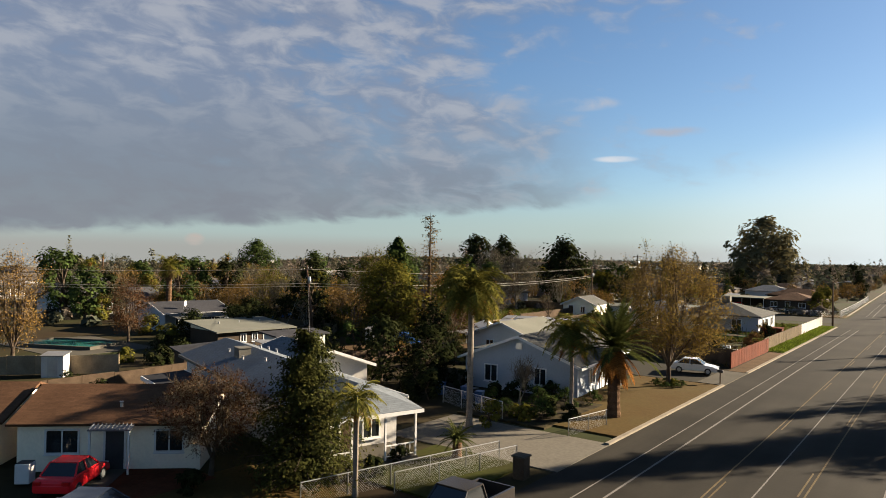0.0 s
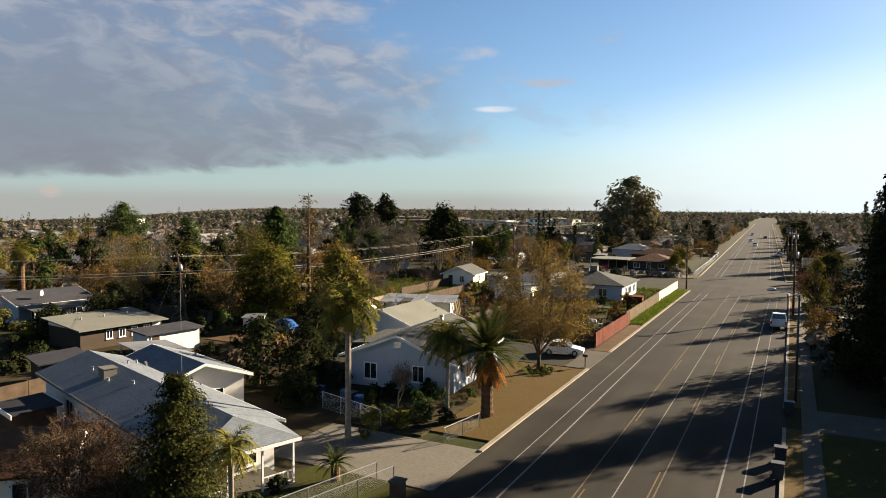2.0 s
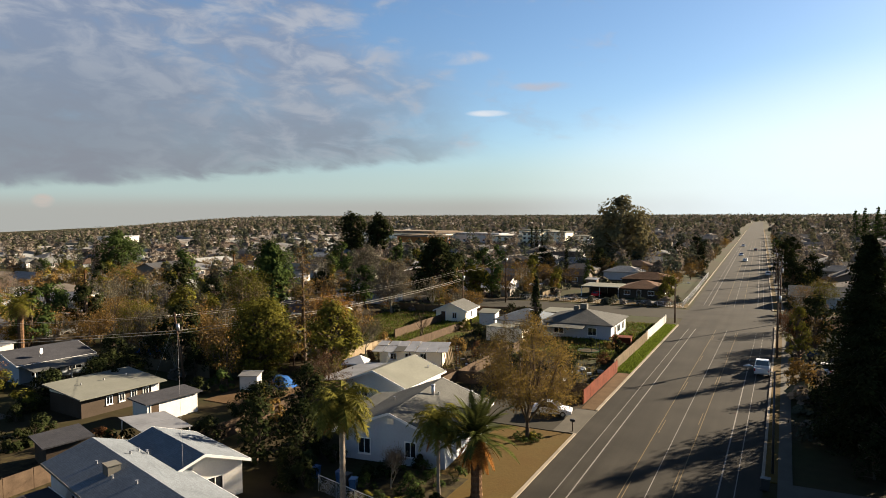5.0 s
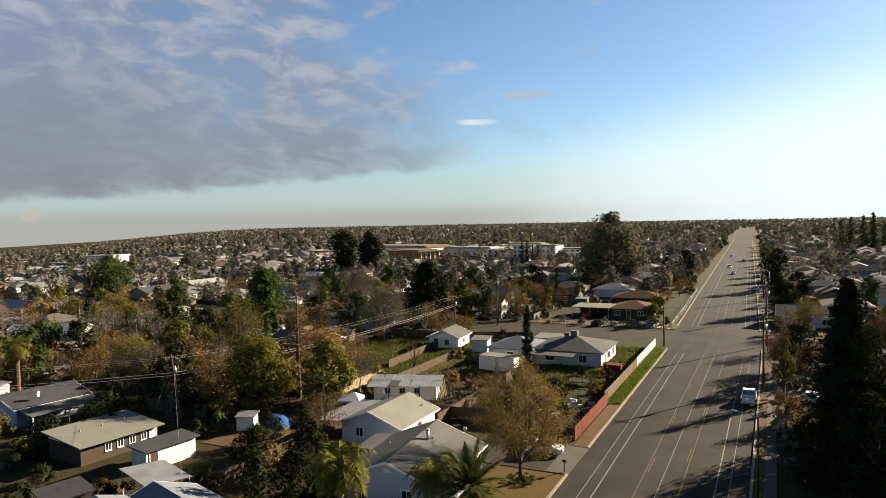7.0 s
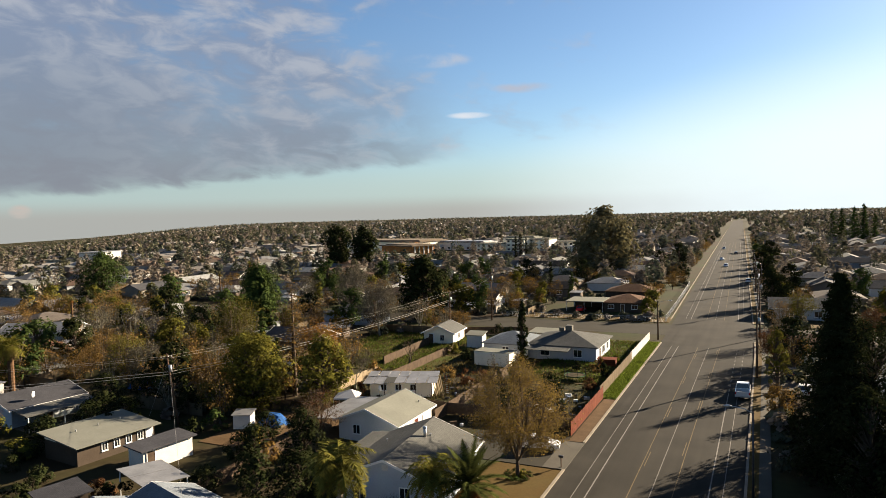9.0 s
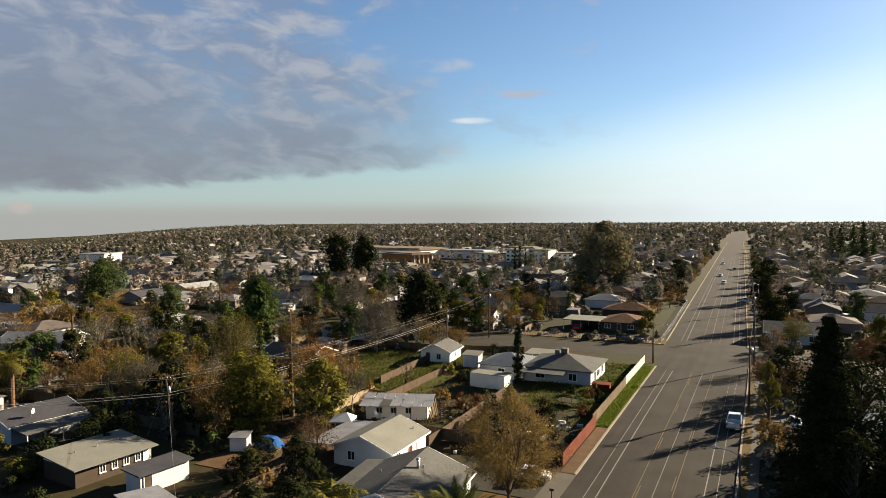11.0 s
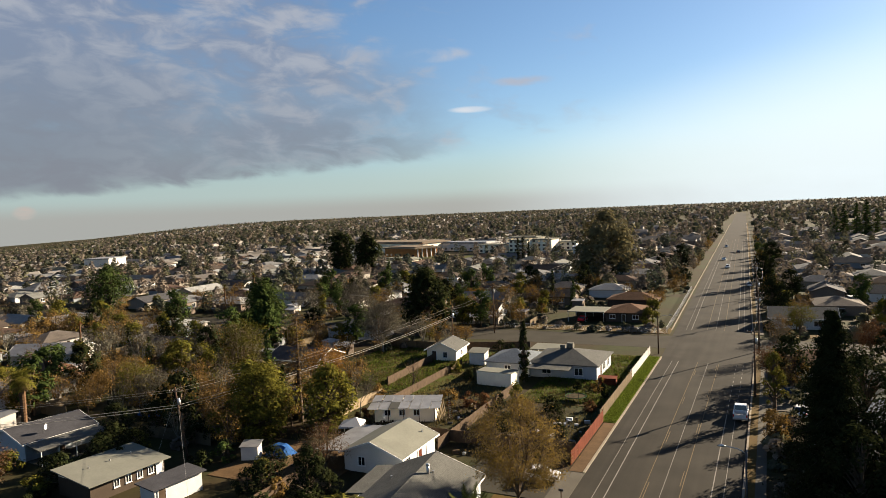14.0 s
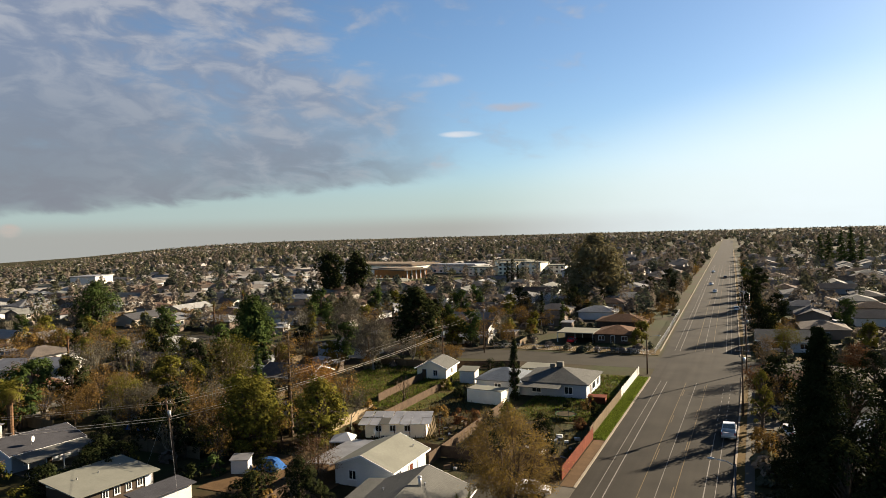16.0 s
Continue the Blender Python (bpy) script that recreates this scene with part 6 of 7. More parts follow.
# ---- vehicles ----
def sedan(label, x, y, turn, paint, L=4.6, W=1.8, H=1.42, kind="car"):
    c = thing(kind, pose(x, y, 0.02, 0, 0, turn), label, "car")
    hw = W / 2
    prof = [(-L / 2, 0.35), (-L / 2, 0.72), (-L / 2 + 0.15, 0.92), (-L * 0.28, 0.98), (L * 0.18, 0.95), (L / 2 - 0.35, 0.78), (L / 2, 0.62), (L / 2, 0.3)]
    n = len(prof)
    b = Shape()
    for yy, _ in ((-hw, 0), (hw, 0)):
        b.v += [(px, yy, pz) for px, pz in prof]
    b.f += [tuple(range(n)), tuple(reversed(range(n, 2 * n)))] + [(i, n + i, n + (i + 1) % n, (i + 1) % n) for i in range(n)]
    body = part("body", b, paint, c, bevel=0.06)
    cab = [(-L * 0.36, 0.95), (-L * 0.22, H), (L * 0.06, H), (L * 0.22, 0.94)]
    g, top = Shape(), Shape()
    for yy, z in ((-1, 0), (1, 0)):
        g.v += [(px, yy * (hw - (0.08 if pz < 1 else 0.24)), pz) for px, pz in cab]
    g.f += [(0, 1, 2, 3), (7, 6, 5, 4), (0, 4, 5, 1), (2, 6, 7, 3)]
    part("glazing", g, GLASS, c)
    t = hw - 0.22
    top.slab([(-L * 0.225, -t, H + 0.03), (L * 0.065, -t, H + 0.03), (L * 0.065, t, H + 0.03), (-L * 0.225, t, H + 0.03)], 0.05)
    for sy in (-1, 1):
        for (a, az), (d, dz) in (((-L * 0.36, 0.95), (-L * 0.22, H)), ((L * 0.22, 0.94), (L * 0.06, H)), ((-L * 0.08, 0.95), (-L * 0.08, H))):
            top.tube([(a, sy * (hw - 0.07), az), (d, sy * (hw - 0.22), dz)], [0.045, 0.04], 5)
    part("roof", top, paint, c)
    for sx in (-0.31, 0.30):
        for sy in (-1, 1):
            w = part("wheel", Shape().tube([(sx * L, sy * (hw - 0.2), 0.32), (sx * L, sy * (hw + 0.01), 0.32)], [0.32, 0.32], 16), RUBBER, c)
            part("rim", Shape().tube([(sx * L, sy * (hw), 0.32), (sx * L, sy * (hw + 0.02), 0.32)], [0.2, 0.18], 12), STEEL, w)
    for sy in (-1, 1):
        part("headlight", Shape().box(L / 2 - 0.12, sy * (hw - 0.28) - 0.18, 0.58, L / 2 + 0.012, sy * (hw - 0.28) + 0.18, 0.7), LAMP_WHITE, c)
        part("tail_light", Shape().box(-L / 2 - 0.012, sy * (hw - 0.22) - 0.16, 0.7, -L / 2 + 0.1, sy * (hw - 0.22) + 0.16, 0.86), LAMP_RED, c)
    return c


def pickup(label, x, y, turn, paint, L=5.5, W=1.9):
    c = thing("pickup_truck", pose(x, y, 0.02, 0, 0, turn), label, "truck")
    hw = W / 2
    b = Shape()
    b.box(-L / 2, -hw, 0.45, -L / 2 + 2.1, -hw + 0.1, 1.15).box(-L / 2, hw - 0.1, 0.45, -L / 2 + 2.1, hw, 1.15).box(-L / 2, -hw + 0.1, 0.45, -L / 2 + 0.08, hw - 0.1, 1.15)
    part("bed_sides", b, paint, c)
    part("bed_floor", Shape().box(-L / 2 + 0.08, -hw + 0.1, 0.45, -L / 2 + 2.1, hw - 0.1, 0.6), DARK_PLASTIC, c)
    s = Shape()
    prof = [(-L / 2 + 2.1, 0.45), (-L / 2 + 2.1, 1.15), (L / 2 - 1.4, 1.15), (L / 2 - 0.1, 1.0), (L / 2, 0.9), (L / 2, 0.4)]
    n = len(prof)
    for yy in (-hw, hw):
        s.v += [(px, yy, pz) for px, pz in prof]
    s.f += [tuple(range(n)), tuple(reversed(range(n, 2 * n)))] + [(i, n + i, n + (i + 1) % n, (i + 1) % n) for i in range(n)]
    part("body", s, paint, c, bevel=0.05)
    g = Shape()
    cab = [(-L / 2 + 2.15, 1.14), (-L / 2 + 2.3, 1.78), (-L / 2 + 3.4, 1.78), (-L / 2 + 4.0, 1.14)]
    for yy in (-1, 1):
        g.v += [(px, yy * (hw - (0.06 if pz < 1.5 else 0.2)), pz) for px, pz in cab]
    g.f += [(0, 1, 2, 3), (7, 6, 5, 4), (0, 4, 5, 1), (2, 6, 7, 3)]
    part("glazing", g, GLASS, c)
    r = Shape().slab([(-L / 2 + 2.26, -hw + 0.18, 1.83), (-L / 2 + 3.44, -hw + 0.18, 1.83), (-L / 2 + 3.44, hw - 0.18, 1.83), (-L / 2 + 2.26, hw - 0.18, 1.83)], 0.06)
    for sy in (-1, 1):
        r.tube([(-L / 2 + 2.15, sy * (hw - 0.06), 1.14), (-L / 2 + 2.3, sy * (hw - 0.2), 1.78)], [0.06, 0.06], 5)
        r.tube([(-L / 2 + 4.0, sy * (hw - 0.06), 1.14), (-L / 2 + 3.4, sy * (hw - 0.2), 1.78)], [0.05, 0.05], 5)
    part("roof", r, paint, c)
    for sx in (-0.3, 0.31):
        for sy in (-1, 1):
            w = part("wheel", Shape().tube([(sx * L, sy * (hw - 0.22), 0.38), (sx * L, sy * (hw + 0.02), 0.38)], [0.38, 0.38], 16), RUBBER, c)
            part("rim", Shape().tube([(sx * L, sy * (hw + 0.01), 0.38), (sx * L, sy * (hw + 0.03), 0.38)], [0.22, 0.2], 12), STEEL, w)
    for sy in (-1, 1):
        part("tail_light", Shape().box(-L / 2 - 0.02, sy * (hw - 0.09) - 0.08, 0.75, -L / 2 + 0.05, sy * (hw - 0.09) + 0.08, 1.12), LAMP_RED, c)
        part("headlight", Shape().box(L / 2 - 0.1, sy * (hw - 0.25) - 0.2, 0.72, L / 2 + 0.02, sy * (hw - 0.25) + 0.2, 0.9), LAMP_WHITE, c)
    part("bumper", Shape().box(-L / 2 - 0.14, -hw, 0.42, -L / 2 - 0.02, hw, 0.6), STEEL, c)
    return c


sedan("white sedan parked on the driveway", -21.0, 72.3, 10, CAR_WHITE, 4.4).location.z = 0.08
sedan("red hatchback parked before the ranch house", -33.2, 17.9, 128, CAR_RED, 3.8, 1.7, 1.42)
sedan("dark car parked in the yard", -27.6, 16.2, 35, CAR_DARK)
sedan("red car under the carport", -42.6, 179.0, 90, CAR_RED)
pickup("dark bronze pickup truck parked at the kerb", -16.5, 25.6, -90, CAR_BROWN, 5.8)
pickup("white pickup truck parked beside the far kerb", -0.95, 103.6, 90, CAR_WHITE)
sedan("dark car in a driveway", 5.6, 117.0, 80, CAR_DARK).location.z = 0.1
sedan("pale car in a driveway", 6.9, 106.6, 84, CAR_WHITE).location.z = 0.1
for x, y, m, w in ((-2.8, 262, CAR_WHITE, 90), (-13.0, 330, CAR_WHITE, -90), (-16.6, 372, CAR_WHITE, -90), (-11.5, 420, CAR_DARK, 90), (-20, 470, CAR_WHITE, -90)):
    sedan("distant car on the street", x + bend(y) * 0.2, y, w, m)


# ---- poles and wires ----
def utility_pole(x, y, h, lean=0.0, arms=1, turn=0.0, label="brown wooden utility pole with a crossarm"):
    p = thing("utility_pole", pose(x, y, 0, 0, lean, turn), label, "utility pole")
    part("pole", Shape().tube([(0, 0, 0), (0, 0, h)], [0.17, 0.11], 8), POLE_WOOD, p, smooth=True)
    for k in range(arms):
        z = h - 0.5 - 1.0 * k
        part("crossarm", Shape().box(-1.1, -0.16, z - 0.06, 1.1, -0.05, z + 0.06), POLE_WOOD, p)
        for u in (-0.95, -0.4, 0.4, 0.95):
            part("insulator", Shape().tube([(u, -0.1, z + 0.06), (u, -0.1, z + 0.2)], [0.04, 0.03], 6), TRIM, p)
    if arms:
        part("transformer", Shape().tube([(0.28, 0, h - 2.4), (0.28, 0, h - 1.5)], [0.2, 0.2], 10), STEEL, p, smooth=True)
    return p


def wire(points, sag=0.6, r=0.014, name="overhead_wire"):
    s = Shape()
    for a, b in zip(points, points[1:]):
        a, b = Vector(a), Vector(b)
        s.tube([a.lerp(b, k / 8) - Vector((0, 0, sag * 4 * (k / 8) * (1 - k / 8))) for k in range(9)], [r] * 9, 3, False)
    return tagged(part(name, s, WIRE), "thin overhead wire between utility poles", "wire")


utility_pole(-66.3, 63.0, 9.8, -9.5)
utility_pole(-61.5, 136.3, 9.8)
utility_pole(-59.8, 157.5, 12.5)
utility_pole(-130, 20.0, 10.0)
for dx in (-0.9, 0.9):
    wire([(-130 + dx, 20, 9.5), (-67.9 + dx, 63.0, 9.2), (-61.5 + dx, 136.3, 9.4), (-59.8 + dx, 157.5, 11.6), (-62 + dx, 250, 11)], 0.9)
for dz in (0.0, 0.35):
    wire([(-130, 20, 7.4 + dz), (-67.5, 63.0, 7.0 + dz), (-61.5, 136.3, 7.4 + dz)], 1.0, 0.035)
wire([(-67.45, 63.0, 6.8), (-36.0, 35.0, 4.3)], 0.4, 0.012, "service_wire")
wire([(-67.75, 63.0, 8.6), (-69.2, 60.0, 0.1)], 0.0, 0.012, "guy_wire")
utility_pole(-17.9, 143.0, 8.0, arms=0, label="dark wooden street corner pole")
for x, y, h in ((0.75, 114.5, 11.0), (0.9, 150, 12.5), (0.2, 190, 11.0), (-0.8, 232, 11.0), (-2.0, 275, 11.0)):
    utility_pole(x, y, h, arms=2 if y > 120 else 1, label="dark wooden utility pole beside the kerb")
wire([(0.75, 114.5, 10.4), (0.9, 150, 11.9), (0.2, 190, 10.4), (-0.8, 232, 10.4), (-2.0, 275, 10.4)], 0.8)


def street_lamp(x, y, h, turn):
    p = thing("street_lamp", pose(x, y, 0, 0, 0, turn), "steel street lamp with a curved arm over the street", "street lamp")
    part("pole", Shape().tube([(0, 0, 0), (0, 0, h)], [0.11, 0.07], 8), DARK_METAL, p, smooth=True)
    part("arm", Shape().tube([(0, 0, h - 0.2), (-0.7, 0, h + 0.15), (-1.8, 0, h + 0.3)], [0.05, 0.045, 0.04], 6), STEEL, p, smooth=True)
    part("lamp_head", Shape().tube([(-1.7, 0, h + 0.3), (-2.0, 0, h + 0.3), (-2.4, 0, h + 0.26)], [0.06, 0.14, 0.06], 8), STEEL, p, smooth=True)


street_lamp(0.95, 64.0, 8.8, 0)
street_lamp(0.9, 235.0, 8.8, 0)


# ---- fences ----
def board_fence(label, x, y0, y1, h, mat, boards=False):
    """Posts and panels along the street; boards: each board is a piece of its own."""
    f = thing("board_fence", pose(x, y0, 0), label, "fence")
    n = max(1, round((y1 - y0) / 2.4))
    w = (y1 - y0) / n
    rng = random.Random(int(y0))
    m = int(w / 0.17)
    kinds = [Shape().box(-0.012, 0.004, 0.06, 0.012, w / m - 0.004, h + d).mesh("board", mat) for d in (-0.03, -0.01, 0.01, 0.03)]
    for k in range(n + 1):
        part("post", Shape().box(-0.14, k * w - 0.05, 0, -0.04, k * w + 0.05, h + 0.04), mat, f)
    for k in range(n):
        if boards:
            part("rail", Shape().box(-0.05, k * w, 0.4, -0.014, k * w + w, 0.5), mat, f)
            for j in range(m):
                b = part("board", rng.choice(kinds), mat, f)
                b.matrix_basis = pose(rng.uniform(-0.01, 0.01), k * w + j * w / m, 0, rng.uniform(-0.4, 0.4))
        else:
            part("panel", Shape().box(-0.02, k * w + 0.02, 0.05, 0.02, k * w + w - 0.02, h + rng.uniform(-0.06, 0.06)), mat, f)


board_fence("red stained board fence along the dirt strip", -18.9, 77.8, 95.5, 1.75, RED_WOOD, True)
board_fence("weathered tan board fence along the green verge", -19.35, 95.5, 121.0, 1.7, TAN_WOOD, True)
board_fence("white painted board fence at the street corner", -19.5, 121.0, 142.5, 1.6, WHITE_BOARD, True)


def chain_fence(label, pts, h=1.2, gap=2.5):
    f = thing("chain_fence", pose(*pts[0], 0), label, "fence")
    o = Vector((*pts[0], 0))
    for a, b in zip(pts, pts[1:]):
        a, b = Vector((*a, 0)) - o, Vector((*b, 0)) - o
        L = (b - a).length
        n = max(1, round(L / gap))
        for k in range(n + 1):
            p = a.lerp(b, k / n)
            part("post", Shape().tube([p, p + Vector((0, 0, h))], [0.03, 0.03], 6), STEEL, f)
        part("top_rail", Shape().tube([a + Vector((0, 0, h)), b + Vector((0, 0, h))], [0.025, 0.025], 5), STEEL, f)
        s = Shape()
        m = int(L / 0.12)
        for k in range(m):
            for sg in (-1, 1):
                u0, u1 = k / m, min(1, max(0, k / m + sg * (h - 0.1) / L))
                p, q = a.lerp(b, u0) + Vector((0, 0, 0.05)), a.lerp(b, u1) + Vector((0, 0, h - 0.03))
                s.tube([p, q], [0.003, 0.003], 3, False)
        part("wire_mesh", s, STEEL, f)
    return f


chain_fence("galvanised chain link fence round the front yard", [(-23.2, 23.0), (-20.2, 34.6)], 1.1)
chain_fence("sliding chain link gate standing before the yard fence", [(-21.2, 27.0), (-19.2, 34.8)], 1.0)
chain_fence("galvanised chain link fence beside the driveway", [(-19.6, 41.8), (-18.9, 46.0)], 1.1)
chain_fence("chain link fence with open gate at the side yard", [(-31.5, 44.5), (-25.0, 42.6)], 1.3)
chain_fence("chain link fence along the side street", [(-60.0, 165.2), (-19.0, 165.2)], 1.3, 3.0)
chain_fence("chain link fence along the far kerb", [(-19.4, 166), (-20.2, 200), (-21.8, 250)], 1.4, 3.0)
board_fence("weathered board fence behind the pale blue house", -47.5, 44.0, 62.0, 1.7, WOOD)


def wheelie_bin(x, y, turn, mat, label):
    b = thing("wheelie_bin", pose(x, y, 0.06, 0, 0, turn), label, "bin")
    part("body", Shape().add([(-.24, -.28, .06), (.24, -.28, .06), (.24, .28, .06), (-.24, .28, .06), (-.29, -.34, .95), (.29, -.34, .95), (.29, .34, .95), (-.29, .34, .95)],
                             [(0, 3, 2, 1), (0, 1, 5, 4), (1, 2, 6, 5), (2, 3, 7, 6), (3, 0, 4, 7), (4, 5, 6, 7)]), mat, b, bevel=0.02)
    part("lid", Shape().box(-.31, -.37, .955, .31, .37, 1.03), mat, b, bevel=0.015)
    for sx in (-1, 1):
        part("wheel", Shape().tube([(sx * .2, .3, .1), (sx * .26, .3, .1)], [.1, .1], 10), RUBBER, b)


for x, y, t, m in ((-30.8, 46.5, 10, BLUE_PLASTIC), (-29.9, 46.2, -8, DARK_PLASTIC), (-28.9, 45.6, 15, BLUE_PLASTIC), (-33.2, 46.4, 0, BLUE_PLASTIC)):
    wheelie_bin(x, y, t, m, "wheelie bin standing at the side yard fence")
for x, y in ((0.0, 45.6), (0.1, 48.6), (0.5, 60.0)):
    wheelie_bin(x, y, 90, DARK_PLASTIC, "dark wheelie bin standing beside the kerb")
mb = thing("mailbox_pillar", pose(-17.75, 32.8, 0), "brick mailbox pillar beside the kerb", "mailbox")
part("pillar", Shape().box(-0.32, -0.32, 0, 0.32, 0.32, 1.12), WOOD, mb, bevel=0.02)
part("cap", Shape().box(-0.38, -0.38, 1.122, 0.38, 0.38, 1.2), CONCRETE, mb)
mp = thing("mailbox", pose(-17.3, 67.6, 0.09), "dark mailbox on a thin post by the driveway", "mailbox")
part("post", Shape().box(-0.05, -0.05, 0, 0.05, 0.05, 1.0), WOOD, mp)
part("box", Shape().box(-0.25, -0.12, 1.0, 0.25, 0.12, 1.25), DARK_METAL, mp, bevel=0.03)


def tarp(x, y, w, d, h, label):
    s = Shape()
    r = random.Random(int(x))
    n = 7
    for j in range(n):
        for i in range(n):
            u, v = i / (n - 1) * 2 - 1, j / (n - 1) * 2 - 1
            s.v.append((u * w / 2, v * d / 2, max(0.0, h * (1 - u ** 4) * (1 - v ** 4) + (r.uniform(-.12, .12) if abs(u) < 1 and abs(v) < 1 else 0))))
    for j in range(n - 1):
        for i in range(n - 1):
            s.f.append((j * n + i, j * n + i + 1, (j + 1) * n + i + 1, (j + 1) * n + i))
    ob = part("tarpaulin", s, BLUE_TARP)
    ob.matrix_basis = pose(x, y, 0)
    tagged(ob, label, "tarp")


tarp(-55.8, 68.8, 3.8, 2.6, 1.5, "heap in the yard under a blue tarp")
tarp(-89.0, 77.5, 5.0, 3.5, 1.4, "heap behind the house under a blue tarp")


def shrub(x, y, h, w, leaves, seed, label):
    put(evergreen("shrub", seed, h, w, leaves, clumps=14, per=44, size=0.07 + 0.03 * w, low=0.05, label=label, category="shrub"), x, y)


for k, (x, y, h, w, m) in enumerate(((-24.6, 40.6, 1.8, 1.6, LEAF_OLIVE), (-23.0, 45.6, 1.2, 1.8, LEAF_DARK), (-21.6, 45.9, 1.1, 1.4, LEAF_DARK), (-28.2, 49.6, 1.3, 1.6, LEAF_DARK),
                                      (-20.6, 63.6, 0.6, 1.6, LEAF_OLIVE), (-23.6, 28.0, 1.0, 1.4, LEAF_DARK), (-24.0, 30.6, 0.9, 1.2, LEAF_DARK), (-33.5, 24.8, 1.1, 1.8, LEAF_DARK),
                                      (-26.5, 52.2, 1.2, 1.4, LEAF_DARK), (-34.0, 50.4, 1.6, 2.0, LEAF_DARK), (-81.0, 61.5, 2.6, 2.6, LEAF_YELLOW), (2.8, 100, 2.2, 2.4, LEAF_RUSSET),
                                      (3.4, 93, 2.6, 2.8, LEAF_RUSSET), (5.5, 88, 2.4, 3, LEAF_DARK), (-26.5, 111.0, 1.6, 2.0, LEAF_DARK), (-21.5, 118, 1.4, 1.8, LEAF_OLIVE))):
    shrub(x, y, h, w, m, 200 + k, ("dark green" if m is LEAF_DARK else "olive green" if m is LEAF_OLIVE else "brown") + " low shrub in the garden bed")


# back yard structures
pg = thing("pergola", pose(-44.6, 29.8, 0, 0, 0, -15), "dark flat roofed garden shed with a white edge", "shed")
part("wall", Shape().box(-1.7, -1.2, 0, 1.7, 1.2, 2.1), WOOD, pg)
part("roof", Shape().slab([(-2.0, -1.5, 2.2), (2.0, -1.5, 2.2), (2.0, 1.5, 2.35), (-2.0, 1.5, 2.35)], 0.1), DARK_ROOF, pg)
part("fascia", Shape().box(-2.0, -1.56, 1.9, 2.0, -1.5, 2.2), TRIM, pg)
part("back_fascia", Shape().box(-2.0, 1.5, 2.0, 2.0, 1.56, 2.38), TRIM, pg)
ds = thing("shed", pose(-56.2, 39.6, 0, 0, 0, -20), "dark flat roofed shed in the side yard", "shed")
part("wall", Shape().box(-2.0, -1.7, 0, 2.0, 1.7, 2.2), WALL_DARK, ds)
part("roof", Shape().slab([(-2.4, -2.1, 2.25), (2.4, -2.1, 2.25), (2.4, 2.1, 2.5), (-2.4, 2.1, 2.5)], 0.12), DARK_ROOF, ds, uv=True)
pl = thing("swimming_pool", pose(-82.5, 40.2, 0, 0, 0, 25), "small turquoise pool behind a low wall", "pool")
part("basin", Shape().box(-5, -3, 0, 5, -2.7, 0.4).box(-5, 2.7, 0, 5, 3, 0.4).box(-5, -2.7, 0, -4.7, 2.7, 0.4).box(4.7, -2.7, 0, 5, 2.7, 0.4), CONCRETE, pl)
part("water", Shape().box(-4.7, -2.7, 0.02, 4.7, 2.7, 0.25), material("pool_water", (0.02, 0.11, 0.1), 0.1, vary=0.1), pl)
# dark wood in place of tan boards: the fence's shade is in its colour
board_fence("board fence behind the ranch house, coloured dark for shade", -52.5, 20.0, 42.0, 1.7, WOOD)
board_fence("brown board fence beside the grass lot", -53.0, 93.0, 122.0, 1.5, WOOD)
board_fence("weathered board fence behind the trailer home", -36.5, 77.0, 106.0, 1.6, WOOD)
wsh = thing("shed", pose(-50.5, 125.0, 0, 0, 0, 5), "white upright garden shed", "shed")
part("wall", Shape().box(-1.6, -1.4, 0, 1.6, 1.4, 2.6), WALL_WHITE, wsh)
part("roof", Shape().slab([(-1.9, -1.7, 2.6), (1.9, -1.7, 2.6), (1.9, 1.7, 3.0), (-1.9, 1.7, 3.0)], 0.1), CREAM_ROOF, wsh)
wsh2 = thing("shed", pose(-58.7, 66.6, 0, 0, 0, 25), "small white shed in the dirt yard", "shed")
part("wall", Shape().box(-1.1, -1.0, 0, 1.1, 1.0, 1.9), WALL_WHITE, wsh2)
part("roof", Shape().slab([(-1.3, -1.2, 1.9), (1.3, -1.2, 1.9), (1.3, 1.2, 2.1), (-1.3, 1.2, 2.1)], 0.06), METAL_ROOF, wsh2)


# clutter in the yards behind the red fence
def crate_pile(x, y, n, seed):
    r = random.Random(seed)
    for _ in range(n):
        w, d, h = r.uniform(0.25, 1.1), r.uniform(0.2, 0.5), r.uniform(0.15, 0.5)
        ob = part("yard_junk", Shape().box(-w / 2, -d / 2, 0, w / 2, d / 2, h), r.choice((WOOD, DARK_METAL, WOOD, TAN_WOOD, STEEL, TRIM, DARK_PLASTIC)), bevel=0.02)
        ob.matrix_basis = pose(x + r.uniform(-3.5, 3.5), y + r.uniform(-5, 5), 0.0, 0, 0, r.uniform(0, 180))
        tagged(ob, "weathered box or board standing in the back yard", "yard junk", "yard junk")


